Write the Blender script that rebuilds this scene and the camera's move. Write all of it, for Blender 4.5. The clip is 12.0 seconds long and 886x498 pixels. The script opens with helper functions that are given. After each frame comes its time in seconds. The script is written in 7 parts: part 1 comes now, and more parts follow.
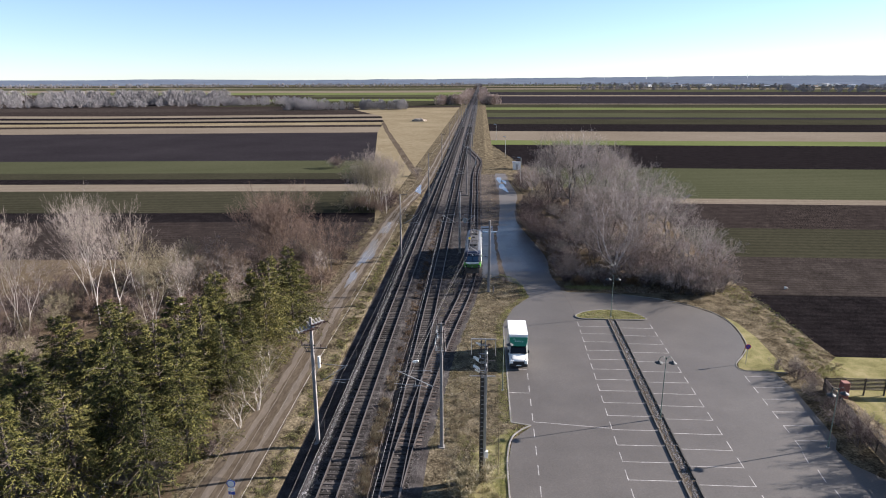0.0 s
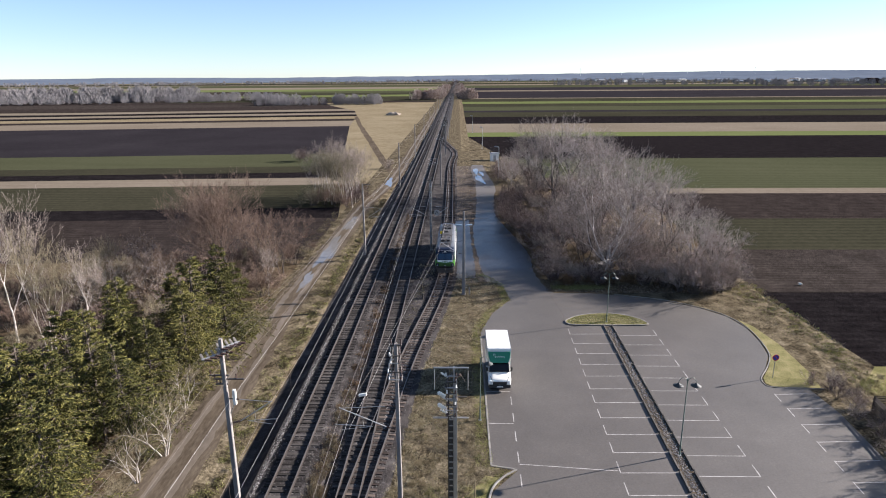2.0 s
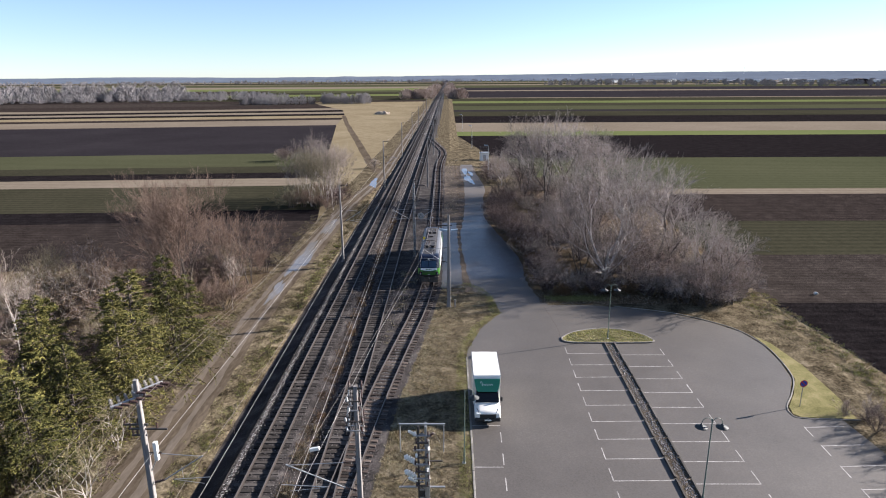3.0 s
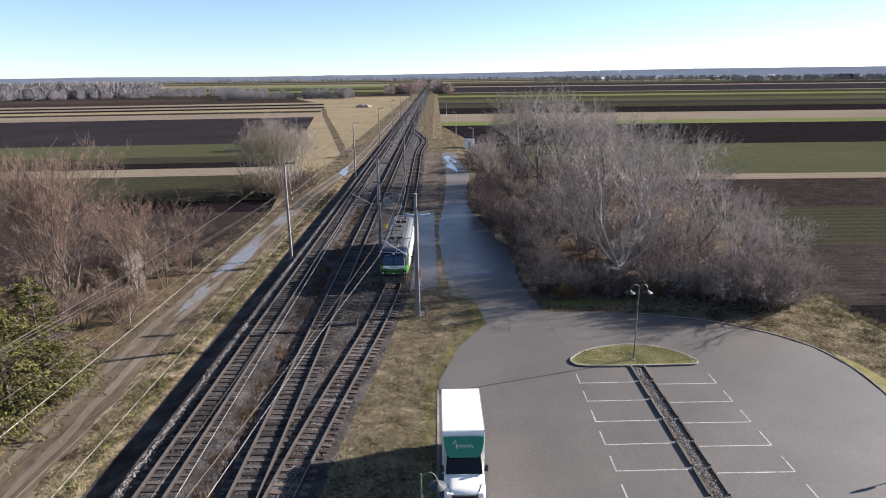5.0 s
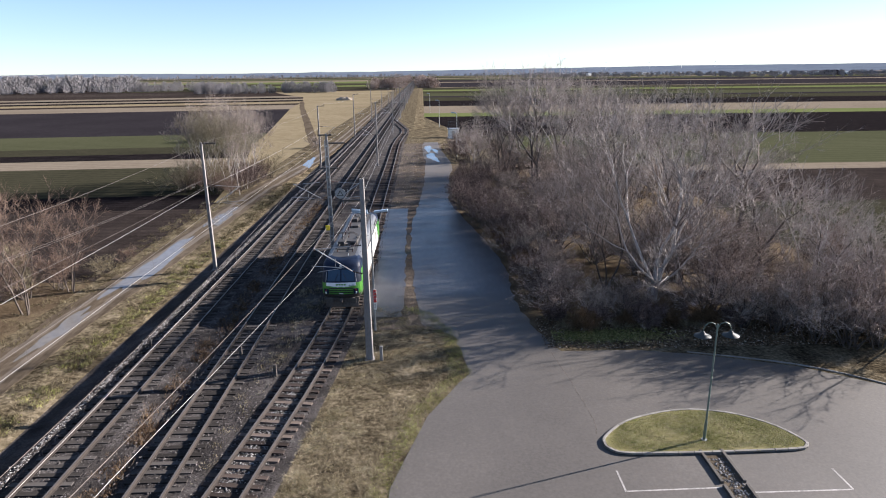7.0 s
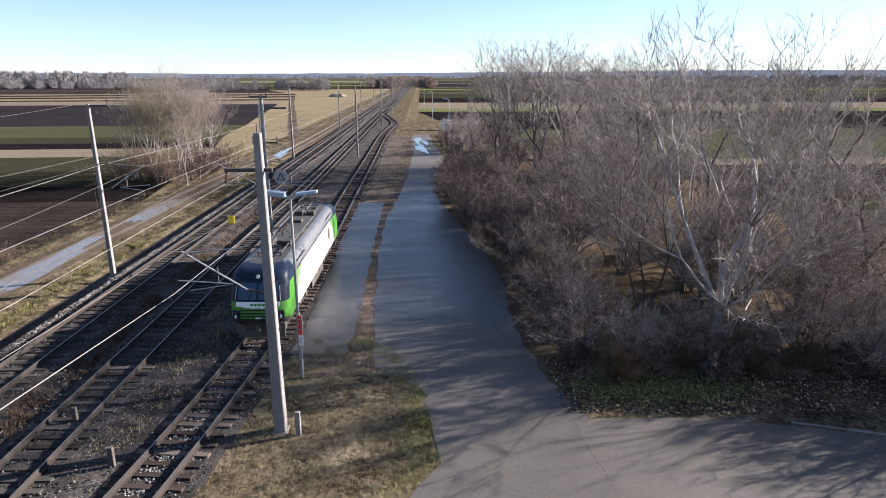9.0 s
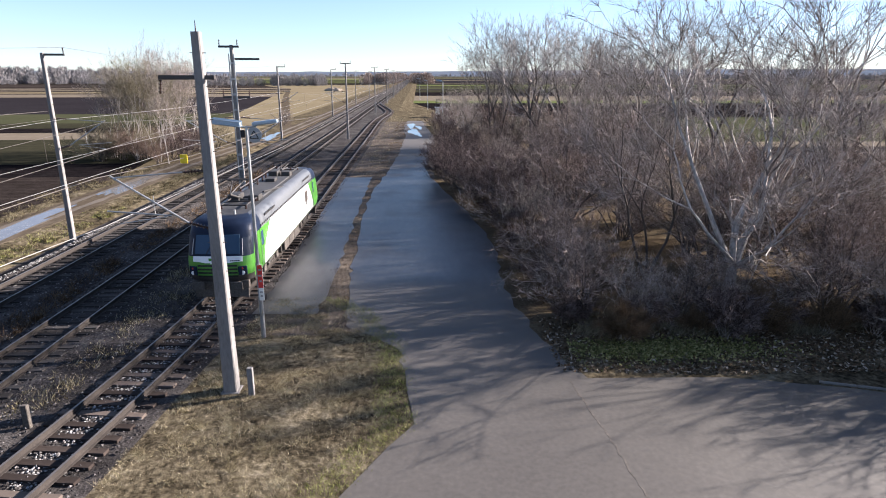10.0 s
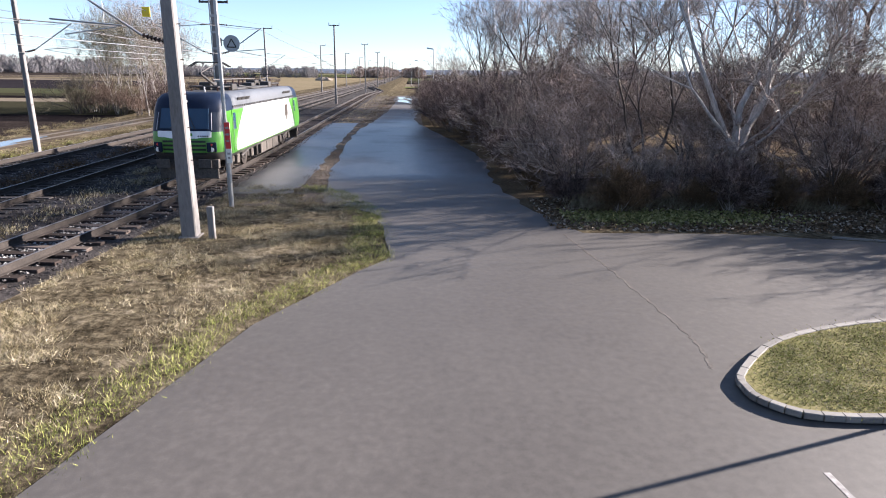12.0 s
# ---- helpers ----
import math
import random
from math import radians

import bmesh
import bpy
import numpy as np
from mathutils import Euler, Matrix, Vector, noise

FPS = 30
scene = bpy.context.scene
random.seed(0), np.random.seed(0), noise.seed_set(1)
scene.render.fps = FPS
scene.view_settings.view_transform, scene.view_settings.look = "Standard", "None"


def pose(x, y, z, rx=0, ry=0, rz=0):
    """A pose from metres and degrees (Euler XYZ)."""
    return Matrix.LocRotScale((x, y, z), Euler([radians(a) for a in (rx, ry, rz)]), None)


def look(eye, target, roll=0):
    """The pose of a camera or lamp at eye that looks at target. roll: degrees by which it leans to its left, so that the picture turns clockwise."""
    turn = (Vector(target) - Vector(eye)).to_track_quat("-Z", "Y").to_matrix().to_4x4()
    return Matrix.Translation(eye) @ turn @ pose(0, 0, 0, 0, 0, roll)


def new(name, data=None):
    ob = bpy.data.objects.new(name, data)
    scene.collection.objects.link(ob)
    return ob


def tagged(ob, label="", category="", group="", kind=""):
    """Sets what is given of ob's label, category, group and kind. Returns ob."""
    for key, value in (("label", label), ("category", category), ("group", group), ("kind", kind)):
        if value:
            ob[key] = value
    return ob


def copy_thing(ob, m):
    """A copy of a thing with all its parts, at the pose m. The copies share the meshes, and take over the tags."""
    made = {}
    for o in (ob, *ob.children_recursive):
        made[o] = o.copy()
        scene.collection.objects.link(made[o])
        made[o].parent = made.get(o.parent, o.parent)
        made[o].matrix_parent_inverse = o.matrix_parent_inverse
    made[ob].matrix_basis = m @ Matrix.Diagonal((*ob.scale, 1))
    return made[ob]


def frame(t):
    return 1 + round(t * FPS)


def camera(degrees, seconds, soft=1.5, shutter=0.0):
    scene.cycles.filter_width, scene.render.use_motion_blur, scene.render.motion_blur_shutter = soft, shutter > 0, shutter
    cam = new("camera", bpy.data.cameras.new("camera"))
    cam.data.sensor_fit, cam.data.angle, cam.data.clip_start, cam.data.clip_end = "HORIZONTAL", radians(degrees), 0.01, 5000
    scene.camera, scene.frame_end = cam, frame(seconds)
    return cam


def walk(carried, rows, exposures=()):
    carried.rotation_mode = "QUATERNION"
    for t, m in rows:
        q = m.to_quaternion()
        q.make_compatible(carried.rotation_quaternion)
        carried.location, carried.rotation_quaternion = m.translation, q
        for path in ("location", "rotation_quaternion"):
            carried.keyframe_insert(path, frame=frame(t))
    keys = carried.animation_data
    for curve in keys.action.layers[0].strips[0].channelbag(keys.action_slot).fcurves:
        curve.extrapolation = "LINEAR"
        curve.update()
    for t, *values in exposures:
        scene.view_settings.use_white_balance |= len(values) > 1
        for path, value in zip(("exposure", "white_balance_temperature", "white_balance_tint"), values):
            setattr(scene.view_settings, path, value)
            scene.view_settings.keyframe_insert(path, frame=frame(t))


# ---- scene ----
cam = camera(71.4, 12.0, soft=1.0)
PATH = [
    (0, (-1.559, 11.676, 30.623), (-1.679, 13.677, 30.068), -0.1),
    (0.5, (-1.493, 14.217, 29.825), (-1.595, 16.218, 29.267), -0.3),
    (1, (-1.358, 17.155, 28.837), (-1.444, 19.157, 28.278), -0.2),
    (1.5, (-1.102, 20.458, 27.779), (-1.170, 22.460, 27.220), -0.2),
    (2, (-0.742, 24.022, 27.015), (-0.792, 26.024, 26.452), -0.4),
    (2.5, (-0.372, 27.824, 26.569), (-0.407, 29.827, 26.007), -0.3),
    (3, (0.037, 31.559, 25.775), (0.017, 33.561, 25.213), -0.3),
    (5, (1.814, 48.181, 20.309), (1.832, 50.183, 19.744), -0.6),
    (5.5, (2.314, 52.384, 19.066), (2.340, 54.385, 18.500), -0.8),
    (6, (2.696, 56.579, 17.867), (2.734, 58.579, 17.296), -0.7),
    (6.5, (3.135, 60.756, 16.824), (3.180, 62.754, 16.251), -0.7),
    (7, (3.433, 64.903, 16.442), (3.493, 66.902, 15.869), -0.6),
    (7.2, (3.503, 66.510, 16.353), (3.569, 68.510, 15.786), -0.2),
    (8.8, (5.101, 77.475, 12.922), (5.173, 79.482, 12.382), -0.1),
    (9, (5.295, 78.408, 12.637), (5.364, 80.409, 12.073), -0),
    (9.5, (5.741, 79.930, 11.228), (5.814, 81.931, 10.663), -0.1),
    (10, (6.059, 80.730, 9.743), (6.136, 82.730, 9.176), 0.1),
    (10.5, (6.211, 80.993, 8.184), (6.298, 82.994, 7.621), 0.2),
    (11, (6.302, 81.077, 6.700), (6.401, 83.076, 6.135), 0.6),
    (11.5, (6.390, 81.092, 5.304), (6.496, 83.091, 4.739), 0.9),
    (12, (6.355, 81.097, 4.632), (6.464, 83.095, 4.064), 0.9),
]
walk(cam, [(t, look(eye, target, roll)) for t, eye, target, roll in PATH], exposures=[(0.0, 1.64, 6300, 17), (7.0, 1.7, 6300, 17), (9.0, 1.8, 6400, 18), (12.0, 1.95, 6350, 19)])

# ---- light: low winter sun, clear sky ----
SUN_EL, SUN_AZ = radians(20.8), radians(72.7)
TO_SUN = Vector((math.sin(SUN_AZ) * math.cos(SUN_EL), math.cos(SUN_AZ) * math.cos(SUN_EL), math.sin(SUN_EL)))
world = bpy.data.worlds.new("sky")
scene.world = world
world.use_nodes = True
sky = world.node_tree.nodes.new("ShaderNodeTexSky")
sky.sky_type, sky.sun_disc = "NISHITA", False
sky.sun_elevation, sky.sun_rotation = SUN_EL, SUN_AZ
sky.altitude, sky.air_density, sky.dust_density, sky.ozone_density = 150, 0.75, 0.1, 3.2
backdrop = world.node_tree.nodes["Background"]
backdrop.inputs["Strength"].default_value = 0.06
haze = world.node_tree.nodes.new("ShaderNodeMix")
haze.data_type = "RGBA"
haze.inputs["Factor"].default_value = 0.15
haze.inputs[7].default_value = (3.7, 4.9, 6.0, 1)
world.node_tree.links.new(sky.outputs[0], haze.inputs[6])
world.node_tree.links.new(haze.outputs[2], backdrop.inputs["Color"])
sun = new("sun", bpy.data.lights.new("sun", "SUN"))
sun.data.energy, sun.data.angle, sun.data.color = 6.2, radians(0.53), (1.0, 0.93, 0.82)
sun.matrix_world = look(TO_SUN * 200, (0, 0, 0))


# ---- materials ----
def material(name, colours, scales=(0.4, 6.0), rough=0.85, bump=0.3, bump_size=0.05, metal=0.0, furrow=None, per_piece=0.0, per_island=0.0, spec=0.3, stretch=(1, 1, 1), coat=0.0, contrast=1.0):
    """Two-scale noise over up to four colours; furrow = (metres, strength, axis)."""
    m = bpy.data.materials.new(name)
    m.use_nodes = True
    nt = m.node_tree
    bsdf = nt.nodes["Principled BSDF"]
    bsdf.inputs["Metallic"].default_value = metal
    bsdf.inputs["Specular IOR Level"].default_value = spec
    bsdf.inputs["Coat Weight"].default_value = coat
    co = nt.nodes.new("ShaderNodeTexCoord")
    mp = nt.nodes.new("ShaderNodeMapping")
    mp.inputs["Scale"].default_value = stretch
    nt.links.new(co.outputs["Object"], mp.inputs["Vector"])
    where = mp.outputs["Vector"]
    parts = []
    for i, s in enumerate(scales):
        n = nt.nodes.new("ShaderNodeTexNoise")
        n.inputs["Scale"].default_value = s
        n.inputs["Detail"].default_value = 5 if i == 0 else 8
        n.inputs["Roughness"].default_value = 0.6
        nt.links.new(where, n.inputs["Vector"])
        parts.append(n.outputs["Fac"])
    value = parts[0]
    if len(parts) > 1:
        mix = nt.nodes.new("ShaderNodeMix")
        mix.inputs["Factor"].default_value = 0.5
        nt.links.new(parts[0], mix.inputs["A"])
        nt.links.new(parts[1], mix.inputs["B"])
        value = mix.outputs["Result"]
    if len(parts) > 2:
        mix = nt.nodes.new("ShaderNodeMix")
        mix.inputs["Factor"].default_value = 0.33
        nt.links.new(value, mix.inputs["A"])
        nt.links.new(parts[2], mix.inputs["B"])
        value = mix.outputs["Result"]
    if furrow:
        w = nt.nodes.new("ShaderNodeTexWave")
        w.bands_direction = furrow[2]
        w.inputs["Scale"].default_value = 0.314 / furrow[0]
        w.inputs["Distortion"].default_value = 1.2
        w.inputs["Detail"].default_value = 3
        w.inputs["Detail Scale"].default_value = 0.4
        nt.links.new(co.outputs["Object"], w.inputs["Vector"])
        mix = nt.nodes.new("ShaderNodeMix")
        mix.inputs["Factor"].default_value = furrow[1]
        nt.links.new(value, mix.inputs["A"])
        nt.links.new(w.outputs["Fac"], mix.inputs["B"])
        value = mix.outputs["Result"]
    for amount, node, out in ((per_piece, "ShaderNodeObjectInfo", "Random"), (per_island, "ShaderNodeNewGeometry", "Random Per Island")):
        if amount:
            o = nt.nodes.new(node)
            mix = nt.nodes.new("ShaderNodeMix")
            mix.inputs["Factor"].default_value = amount
            nt.links.new(value, mix.inputs["A"])
            nt.links.new(o.outputs[out], mix.inputs["B"])
            value = mix.outputs["Result"]
    ramp = nt.nodes.new("ShaderNodeValToRGB")
    el = ramp.color_ramp.elements
    spots = [0.5] if len(colours) == 1 else [0.5 + (0.4 * i / (len(colours) - 1) - 0.2) / contrast for i in range(len(colours))]
    el[0].position, el[0].color = spots[0], (*colours[0], 1)
    el[1].position, el[1].color = spots[-1] + (0.01 if len(colours) == 1 else 0), (*colours[-1], 1)
    for p, c in list(zip(spots, colours))[1:-1]:
        e = el.new(p)
        e.color = (*c, 1)
    nt.links.new(value, ramp.inputs["Fac"])
    nt.links.new(ramp.outputs["Color"], bsdf.inputs["Base Color"])
    bsdf.inputs["Roughness"].default_value = rough
    if bump:
        b = nt.nodes.new("ShaderNodeBump")
        b.inputs["Strength"].default_value = bump
        b.inputs["Distance"].default_value = bump_size
        nt.links.new(value, b.inputs["Height"])
        nt.links.new(b.outputs["Normal"], bsdf.inputs["Normal"])
    return m


def plain(name, colour, rough=0.5, metal=0.0, spec=0.5, coat=0.0, vary=0.12):
    """Paint or metal with a faint blotchy wear."""
    dark = tuple(c * (1 - vary) for c in colour)
    light = tuple(min(1, c * (1 + vary)) for c in colour)
    return material(name, [dark, colour, light], (1.7, 23.0), rough, 0.04, 0.01, metal, spec=spec, coat=coat)


def water_material():
    m = plain("puddle_water", (0.13, 0.125, 0.12), 0.03, spec=0.5, vary=0.3)
    m.node_tree.nodes["Principled BSDF"].inputs["IOR"].default_value = 1.33
    return m


def glass_material(name, colour):
    m = plain(name, colour, 0.06, spec=0.3, vary=0.1)
    return m


def wet_road():
    """Worn asphalt that dries in patches: damp dark sheen towards the car park, dusty and dry farther on."""
    m = material("worn_road_asphalt", [(0.018, 0.02, 0.025), (0.029, 0.031, 0.037), (0.041, 0.043, 0.048), (0.068, 0.068, 0.071)], (0.25, 1.6, 20.0), 0.3, 0.22, 0.008, spec=0.3, contrast=1.7, stretch=(1.6, 0.5, 1))
    nt = m.node_tree
    bsdf = nt.nodes["Principled BSDF"]
    co = nt.nodes.new("ShaderNodeTexCoord")
    axes = nt.nodes.new("ShaderNodeSeparateXYZ")
    nt.links.new(co.outputs["Object"], axes.inputs[0])
    n = nt.nodes.new("ShaderNodeTexNoise")
    n.inputs["Scale"].default_value, n.inputs["Detail"].default_value = 0.22, 6
    nt.links.new(co.outputs["Object"], n.inputs["Vector"])
    far = nt.nodes.new("ShaderNodeMapRange")
    far.inputs["From Min"].default_value, far.inputs["From Max"].default_value = 140, 172
    nt.links.new(axes.outputs["Y"], far.inputs["Value"])
    near = nt.nodes.new("ShaderNodeMapRange")
    near.inputs["From Min"].default_value, near.inputs["From Max"].default_value = 111, 100
    nt.links.new(axes.outputs["Y"], near.inputs["Value"])
    ends = nt.nodes.new("ShaderNodeMath")
    ends.operation = "MAXIMUM"
    nt.links.new(far.outputs["Result"], ends.inputs[0])
    nt.links.new(near.outputs["Result"], ends.inputs[1])
    dry = nt.nodes.new("ShaderNodeMath")
    dry.operation = "ADD"
    nt.links.new(n.outputs["Fac"], dry.inputs[0])
    nt.links.new(ends.outputs[0], dry.inputs[1])
    ramp = nt.nodes.new("ShaderNodeMapRange")
    ramp.inputs["From Min"].default_value, ramp.inputs["From Max"].default_value = 0.5, 1.1
    nt.links.new(dry.outputs[0], ramp.inputs["Value"])
    rough = nt.nodes.new("ShaderNodeMapRange")
    rough.inputs["To Min"].default_value, rough.inputs["To Max"].default_value = 0.36, 0.7
    nt.links.new(ramp.outputs["Result"], rough.inputs["Value"])
    nt.links.new(rough.outputs["Result"], bsdf.inputs["Roughness"])
    dust = nt.nodes.new("ShaderNodeMix")
    dust.data_type = "RGBA"
    dust.inputs[7].default_value = (0.082, 0.075, 0.07, 1)
    nt.links.new(bsdf.inputs["Base Color"].links[0].from_socket, dust.inputs[6])
    nt.links.new(ramp.outputs["Result"], dust.inputs["Factor"])
    nt.links.new(dust.outputs[2], bsdf.inputs["Base Color"])
    return m


MAT = dict(
    grass=material("verge_grass", [(0.02112, 0.01735, 0.01207), (0.05658, 0.04602, 0.03018), (0.1056, 0.08752, 0.05809), (0.1735, 0.1456, 0.1033)], (0.6, 4.5), 0.95, 1.0, 0.15, spec=0.0, contrast=1.7),
    lawn=material("short_lawn", [(0.08082, 0.08039, 0.03336), (0.1559, 0.1431, 0.06672), (0.2425, 0.2092, 0.1155)], (0.6, 14.0), 0.95, 0.5, 0.03, spec=0.0, contrast=1.6),
    scrub=material("leaf_litter", [(0.039, 0.02964, 0.0195), (0.078, 0.0585, 0.039), (0.1248, 0.1014, 0.0663)], (0.5, 9.0), 0.95, 0.7, 0.1, spec=0.0, contrast=1.5),
    tan=material("dry_meadow", [(0.1201, 0.09603, 0.05812), (0.1611, 0.1327, 0.08529), (0.2021, 0.1706, 0.1169)], (0.03, 0.4, 4.0), 0.95, 0.5, 0.15, spec=0.0, contrast=1.6),
    stubble=material("stubble_field", [(0.1018, 0.08424, 0.06318), (0.1369, 0.1144, 0.08775), (0.1685, 0.1439, 0.1138)], (0.02, 0.9), 0.95, 0.4, 0.15, furrow=(2.5, 0.13, "Y"), spec=0.0),
    plough_dark=material("ploughed_black_earth", [(0.004914, 0.004212, 0.004774), (0.01053, 0.008986, 0.009684), (0.01966, 0.01685, 0.01755)], (0.4, 2.2, 9.0), 0.95, 1.0, 0.25, furrow=(1.4, 0.05, "Y"), spec=0.0, contrast=1.7),
    plough_mauve=material("ploughed_mauve_earth", [(0.01404, 0.01249, 0.01439), (0.02036, 0.0184, 0.02106), (0.02878, 0.02597, 0.02878)], (0.03, 0.9), 0.95, 0.8, 0.25, furrow=(1.6, 0.13, "Y"), spec=0.0),
    plough=material("ploughed_earth", [(0.01264, 0.01053, 0.009972), (0.02527, 0.02036, 0.0186), (0.04352, 0.0351, 0.03159)], (0.4, 2.2, 9.0), 0.95, 1.0, 0.25, furrow=(1.6, 0.05, "Y"), spec=0.0, contrast=1.7),
    harrow=material("harrowed_brown_earth", [(0.01825, 0.01544, 0.01404), (0.03299, 0.02738, 0.02457), (0.05476, 0.04633, 0.04072)], (0.3, 1.9, 8.0), 0.95, 1.0, 0.2, furrow=(1.1, 0.05, "Y"), spec=0.0, contrast=1.7),
    green=material("winter_wheat", [(0.03281, 0.0358, 0.02029), (0.04654, 0.04953, 0.02804), (0.05967, 0.06087, 0.0364)], (0.015, 1.2), 0.95, 0.4, 0.1, furrow=(3.0, 0.13, "Y"), spec=0.0),
    green_dull=material("thin_winter_crop", [(0.01969, 0.01963, 0.01372), (0.02984, 0.02917, 0.0191), (0.04057, 0.03814, 0.02566)], (0.02, 1.2), 0.95, 0.4, 0.1, furrow=(2.2, 0.13, "Y"), spec=0.0, contrast=1.3),
    green_bright=material("bright_catch_crop", [(0.0688, 0.08354, 0.03244), (0.08845, 0.1052, 0.04127), (0.113, 0.1228, 0.05601)], (0.01, 0.7), 0.95, 0.3, 0.1, furrow=(4.0, 0.13, "Y"), spec=0.0),
    asphalt=material("old_asphalt", [(0.052, 0.047, 0.0425), (0.066, 0.06, 0.0545), (0.076, 0.069, 0.0625), (0.095, 0.0865, 0.0785)], (0.16, 7.0, 70.0), 0.6, 0.3, 0.006, spec=0.35, contrast=1.9),
    road=wet_road(),
    dirt=material("dirt_track", [(0.04699, 0.03759, 0.02757), (0.0764, 0.0614, 0.04574), (0.1097, 0.08963, 0.06891)], (0.5, 5.0), 0.95, 0.6, 0.05, stretch=(1, 0.25, 1), spec=0.0, contrast=1.5),
    ballast=material("ballast_bed", [(0.01512, 0.01374, 0.01306), (0.03984, 0.03572, 0.03435), (0.09613, 0.08789, 0.08446)], (0.5, 14.0), 0.95, 1.0, 0.08, spec=0.05, contrast=1.5),
    stone=material("ballast_stone", [(0.02526, 0.02309, 0.02237), (0.06494, 0.05989, 0.05845), (0.1588, 0.1479, 0.1443)], (0.5, 16.0), 0.9, 0.3, 0.02, per_island=0.6, spec=0.1),
    stone_pale=material("pale_ballast_stone", [(0.0738, 0.07134, 0.07216), (0.164, 0.1583, 0.1583), (0.2788, 0.2706, 0.2665)], (0.5, 16.0), 0.9, 0.3, 0.02, per_island=0.6, spec=0.1),
    sleeper=material("weathered_sleeper", [(0.01952, 0.01757, 0.01627), (0.04034, 0.03644, 0.03384), (0.07155, 0.06506, 0.06116)], (0.8, 12.0), 0.9, 0.6, 0.02, per_piece=0.5, stretch=(0.3, 2, 2), spec=0.1),
    sleeper_old=material("rusty_sleeper", [(0.02673, 0.02065, 0.01823), (0.06076, 0.04739, 0.04132), (0.1154, 0.09236, 0.07898)], (0.8, 12.0), 0.9, 0.6, 0.02, per_piece=0.5, stretch=(0.3, 2, 2), spec=0.1),
    rail=material("rusty_rail", [(0.0165, 0.01425, 0.01275), (0.0315, 0.02625, 0.02325), (0.0525, 0.0435, 0.03825)], (2.0, 20.0), 0.75, 0.3, 0.01, spec=0.2),
    rail_top=plain("worn_rail_head", (0.15, 0.135, 0.125), 0.5, 0.6, vary=0.3),
    concrete=material("cast_concrete", [(0.1144, 0.1091, 0.1056), (0.176, 0.1672, 0.161), (0.242, 0.2306, 0.22)], (0.7, 9.0), 0.85, 0.3, 0.01, stretch=(2, 2, 0.5)),
    # darker than the kerb stone: shade on and beside the blocks is in the colour
    edging=material("shade_dark_edging", [(0.028, 0.026, 0.023), (0.05, 0.046, 0.041), (0.085, 0.078, 0.07)], (1.0, 12.0), 0.9, 0.3, 0.01, per_piece=0.3),
    kerb=material("kerb_stone", [(0.1144, 0.1082, 0.09944), (0.1628, 0.1549, 0.1426), (0.22, 0.2094, 0.1936)], (1.0, 12.0), 0.85, 0.3, 0.01, per_piece=0.3),
    paint=material("worn_road_paint", [(0.117, 0.1115, 0.1092), (0.2496, 0.2379, 0.2301), (0.39, 0.3744, 0.3627)], (1.2, 18.0), 0.7, 0.1, 0.003, contrast=1.5),
    galv=plain("galvanised_steel", (0.33, 0.34, 0.345), 0.45, 0.7, vary=0.2),
    steel_dark=plain("dark_weathered_steel", (0.06, 0.055, 0.052), 0.6, 0.4, vary=0.3),
    wire=plain("overhead_wire", (0.16, 0.14, 0.125), 0.4, 0.6),
    wire_bright=plain("bright_contact_wire", (0.42, 0.40, 0.38), 0.35, 0.6),
    porcelain=plain("brown_porcelain", (0.05, 0.03, 0.025), 0.25, vary=0.2),
    bark_pale=material("pale_bark", [(0.14, 0.125, 0.112), (0.33, 0.30, 0.275), (0.55, 0.52, 0.49)], (1.2, 9.0), 0.9, 0.5, 0.02, stretch=(1, 1, 0.4), contrast=1.3),
    bark=material("grey_bark", [(0.0351, 0.02808, 0.0234), (0.0741, 0.06084, 0.05304), (0.1248, 0.1053, 0.0936)], (1.2, 9.0), 0.9, 0.5, 0.02, stretch=(1, 1, 0.4)),
    twig=material("grey_twigs", [(0.11, 0.0902, 0.0792), (0.22, 0.1848, 0.1628), (0.374, 0.33, 0.2992)], (0.6, 5.0), 0.9, 0, per_island=0.45, spec=0.1, contrast=1.2),
    twig_pale=material("pale_twigs", [(0.17, 0.147, 0.133), (0.31, 0.272, 0.25), (0.45, 0.405, 0.38)], (0.6, 5.0), 0.9, 0, per_island=0.4, spec=0.1),
    twig_red=material("reddish_twigs", [(0.08226, 0.05621, 0.04394), (0.1439, 0.1028, 0.0812), (0.2125, 0.1612, 0.1319)], (0.6, 5.0), 0.9, 0, per_island=0.4, spec=0.1),
    # brush twigs with the shade of the sunless side put into the colour
    twig_dark=material("shade_dark_brush_twigs", [(0.02808, 0.01872, 0.01685), (0.06552, 0.04586, 0.04212), (0.117, 0.08611, 0.07862), (0.2153, 0.1732, 0.1591)], (0.6, 5.0), 0.9, 0, per_island=0.55, spec=0.1, contrast=1.15),
    twig_brown=material("brown_brush_twigs", [(0.069, 0.04968, 0.04002), (0.1518, 0.1104, 0.09246), (0.2622, 0.2029, 0.1725), (0.414, 0.3519, 0.3174)], (0.6, 5.0), 0.9, 0, per_island=0.5, spec=0.1, contrast=1.15),
    needles=material("spruce_needles", [(0.014, 0.019, 0.006), (0.064, 0.066, 0.018), (0.165, 0.15, 0.046)], (0.5, 3.0), 0.8, 0, per_piece=0.15, per_island=0.3, spec=0.15, contrast=1.4),
    needles_yellow=material("yellowing_needles", [(0.028, 0.03, 0.009), (0.1, 0.095, 0.027), (0.2, 0.175, 0.06)], (0.5, 3.0), 0.8, 0, per_piece=0.15, per_island=0.3, spec=0.15, contrast=1.2),
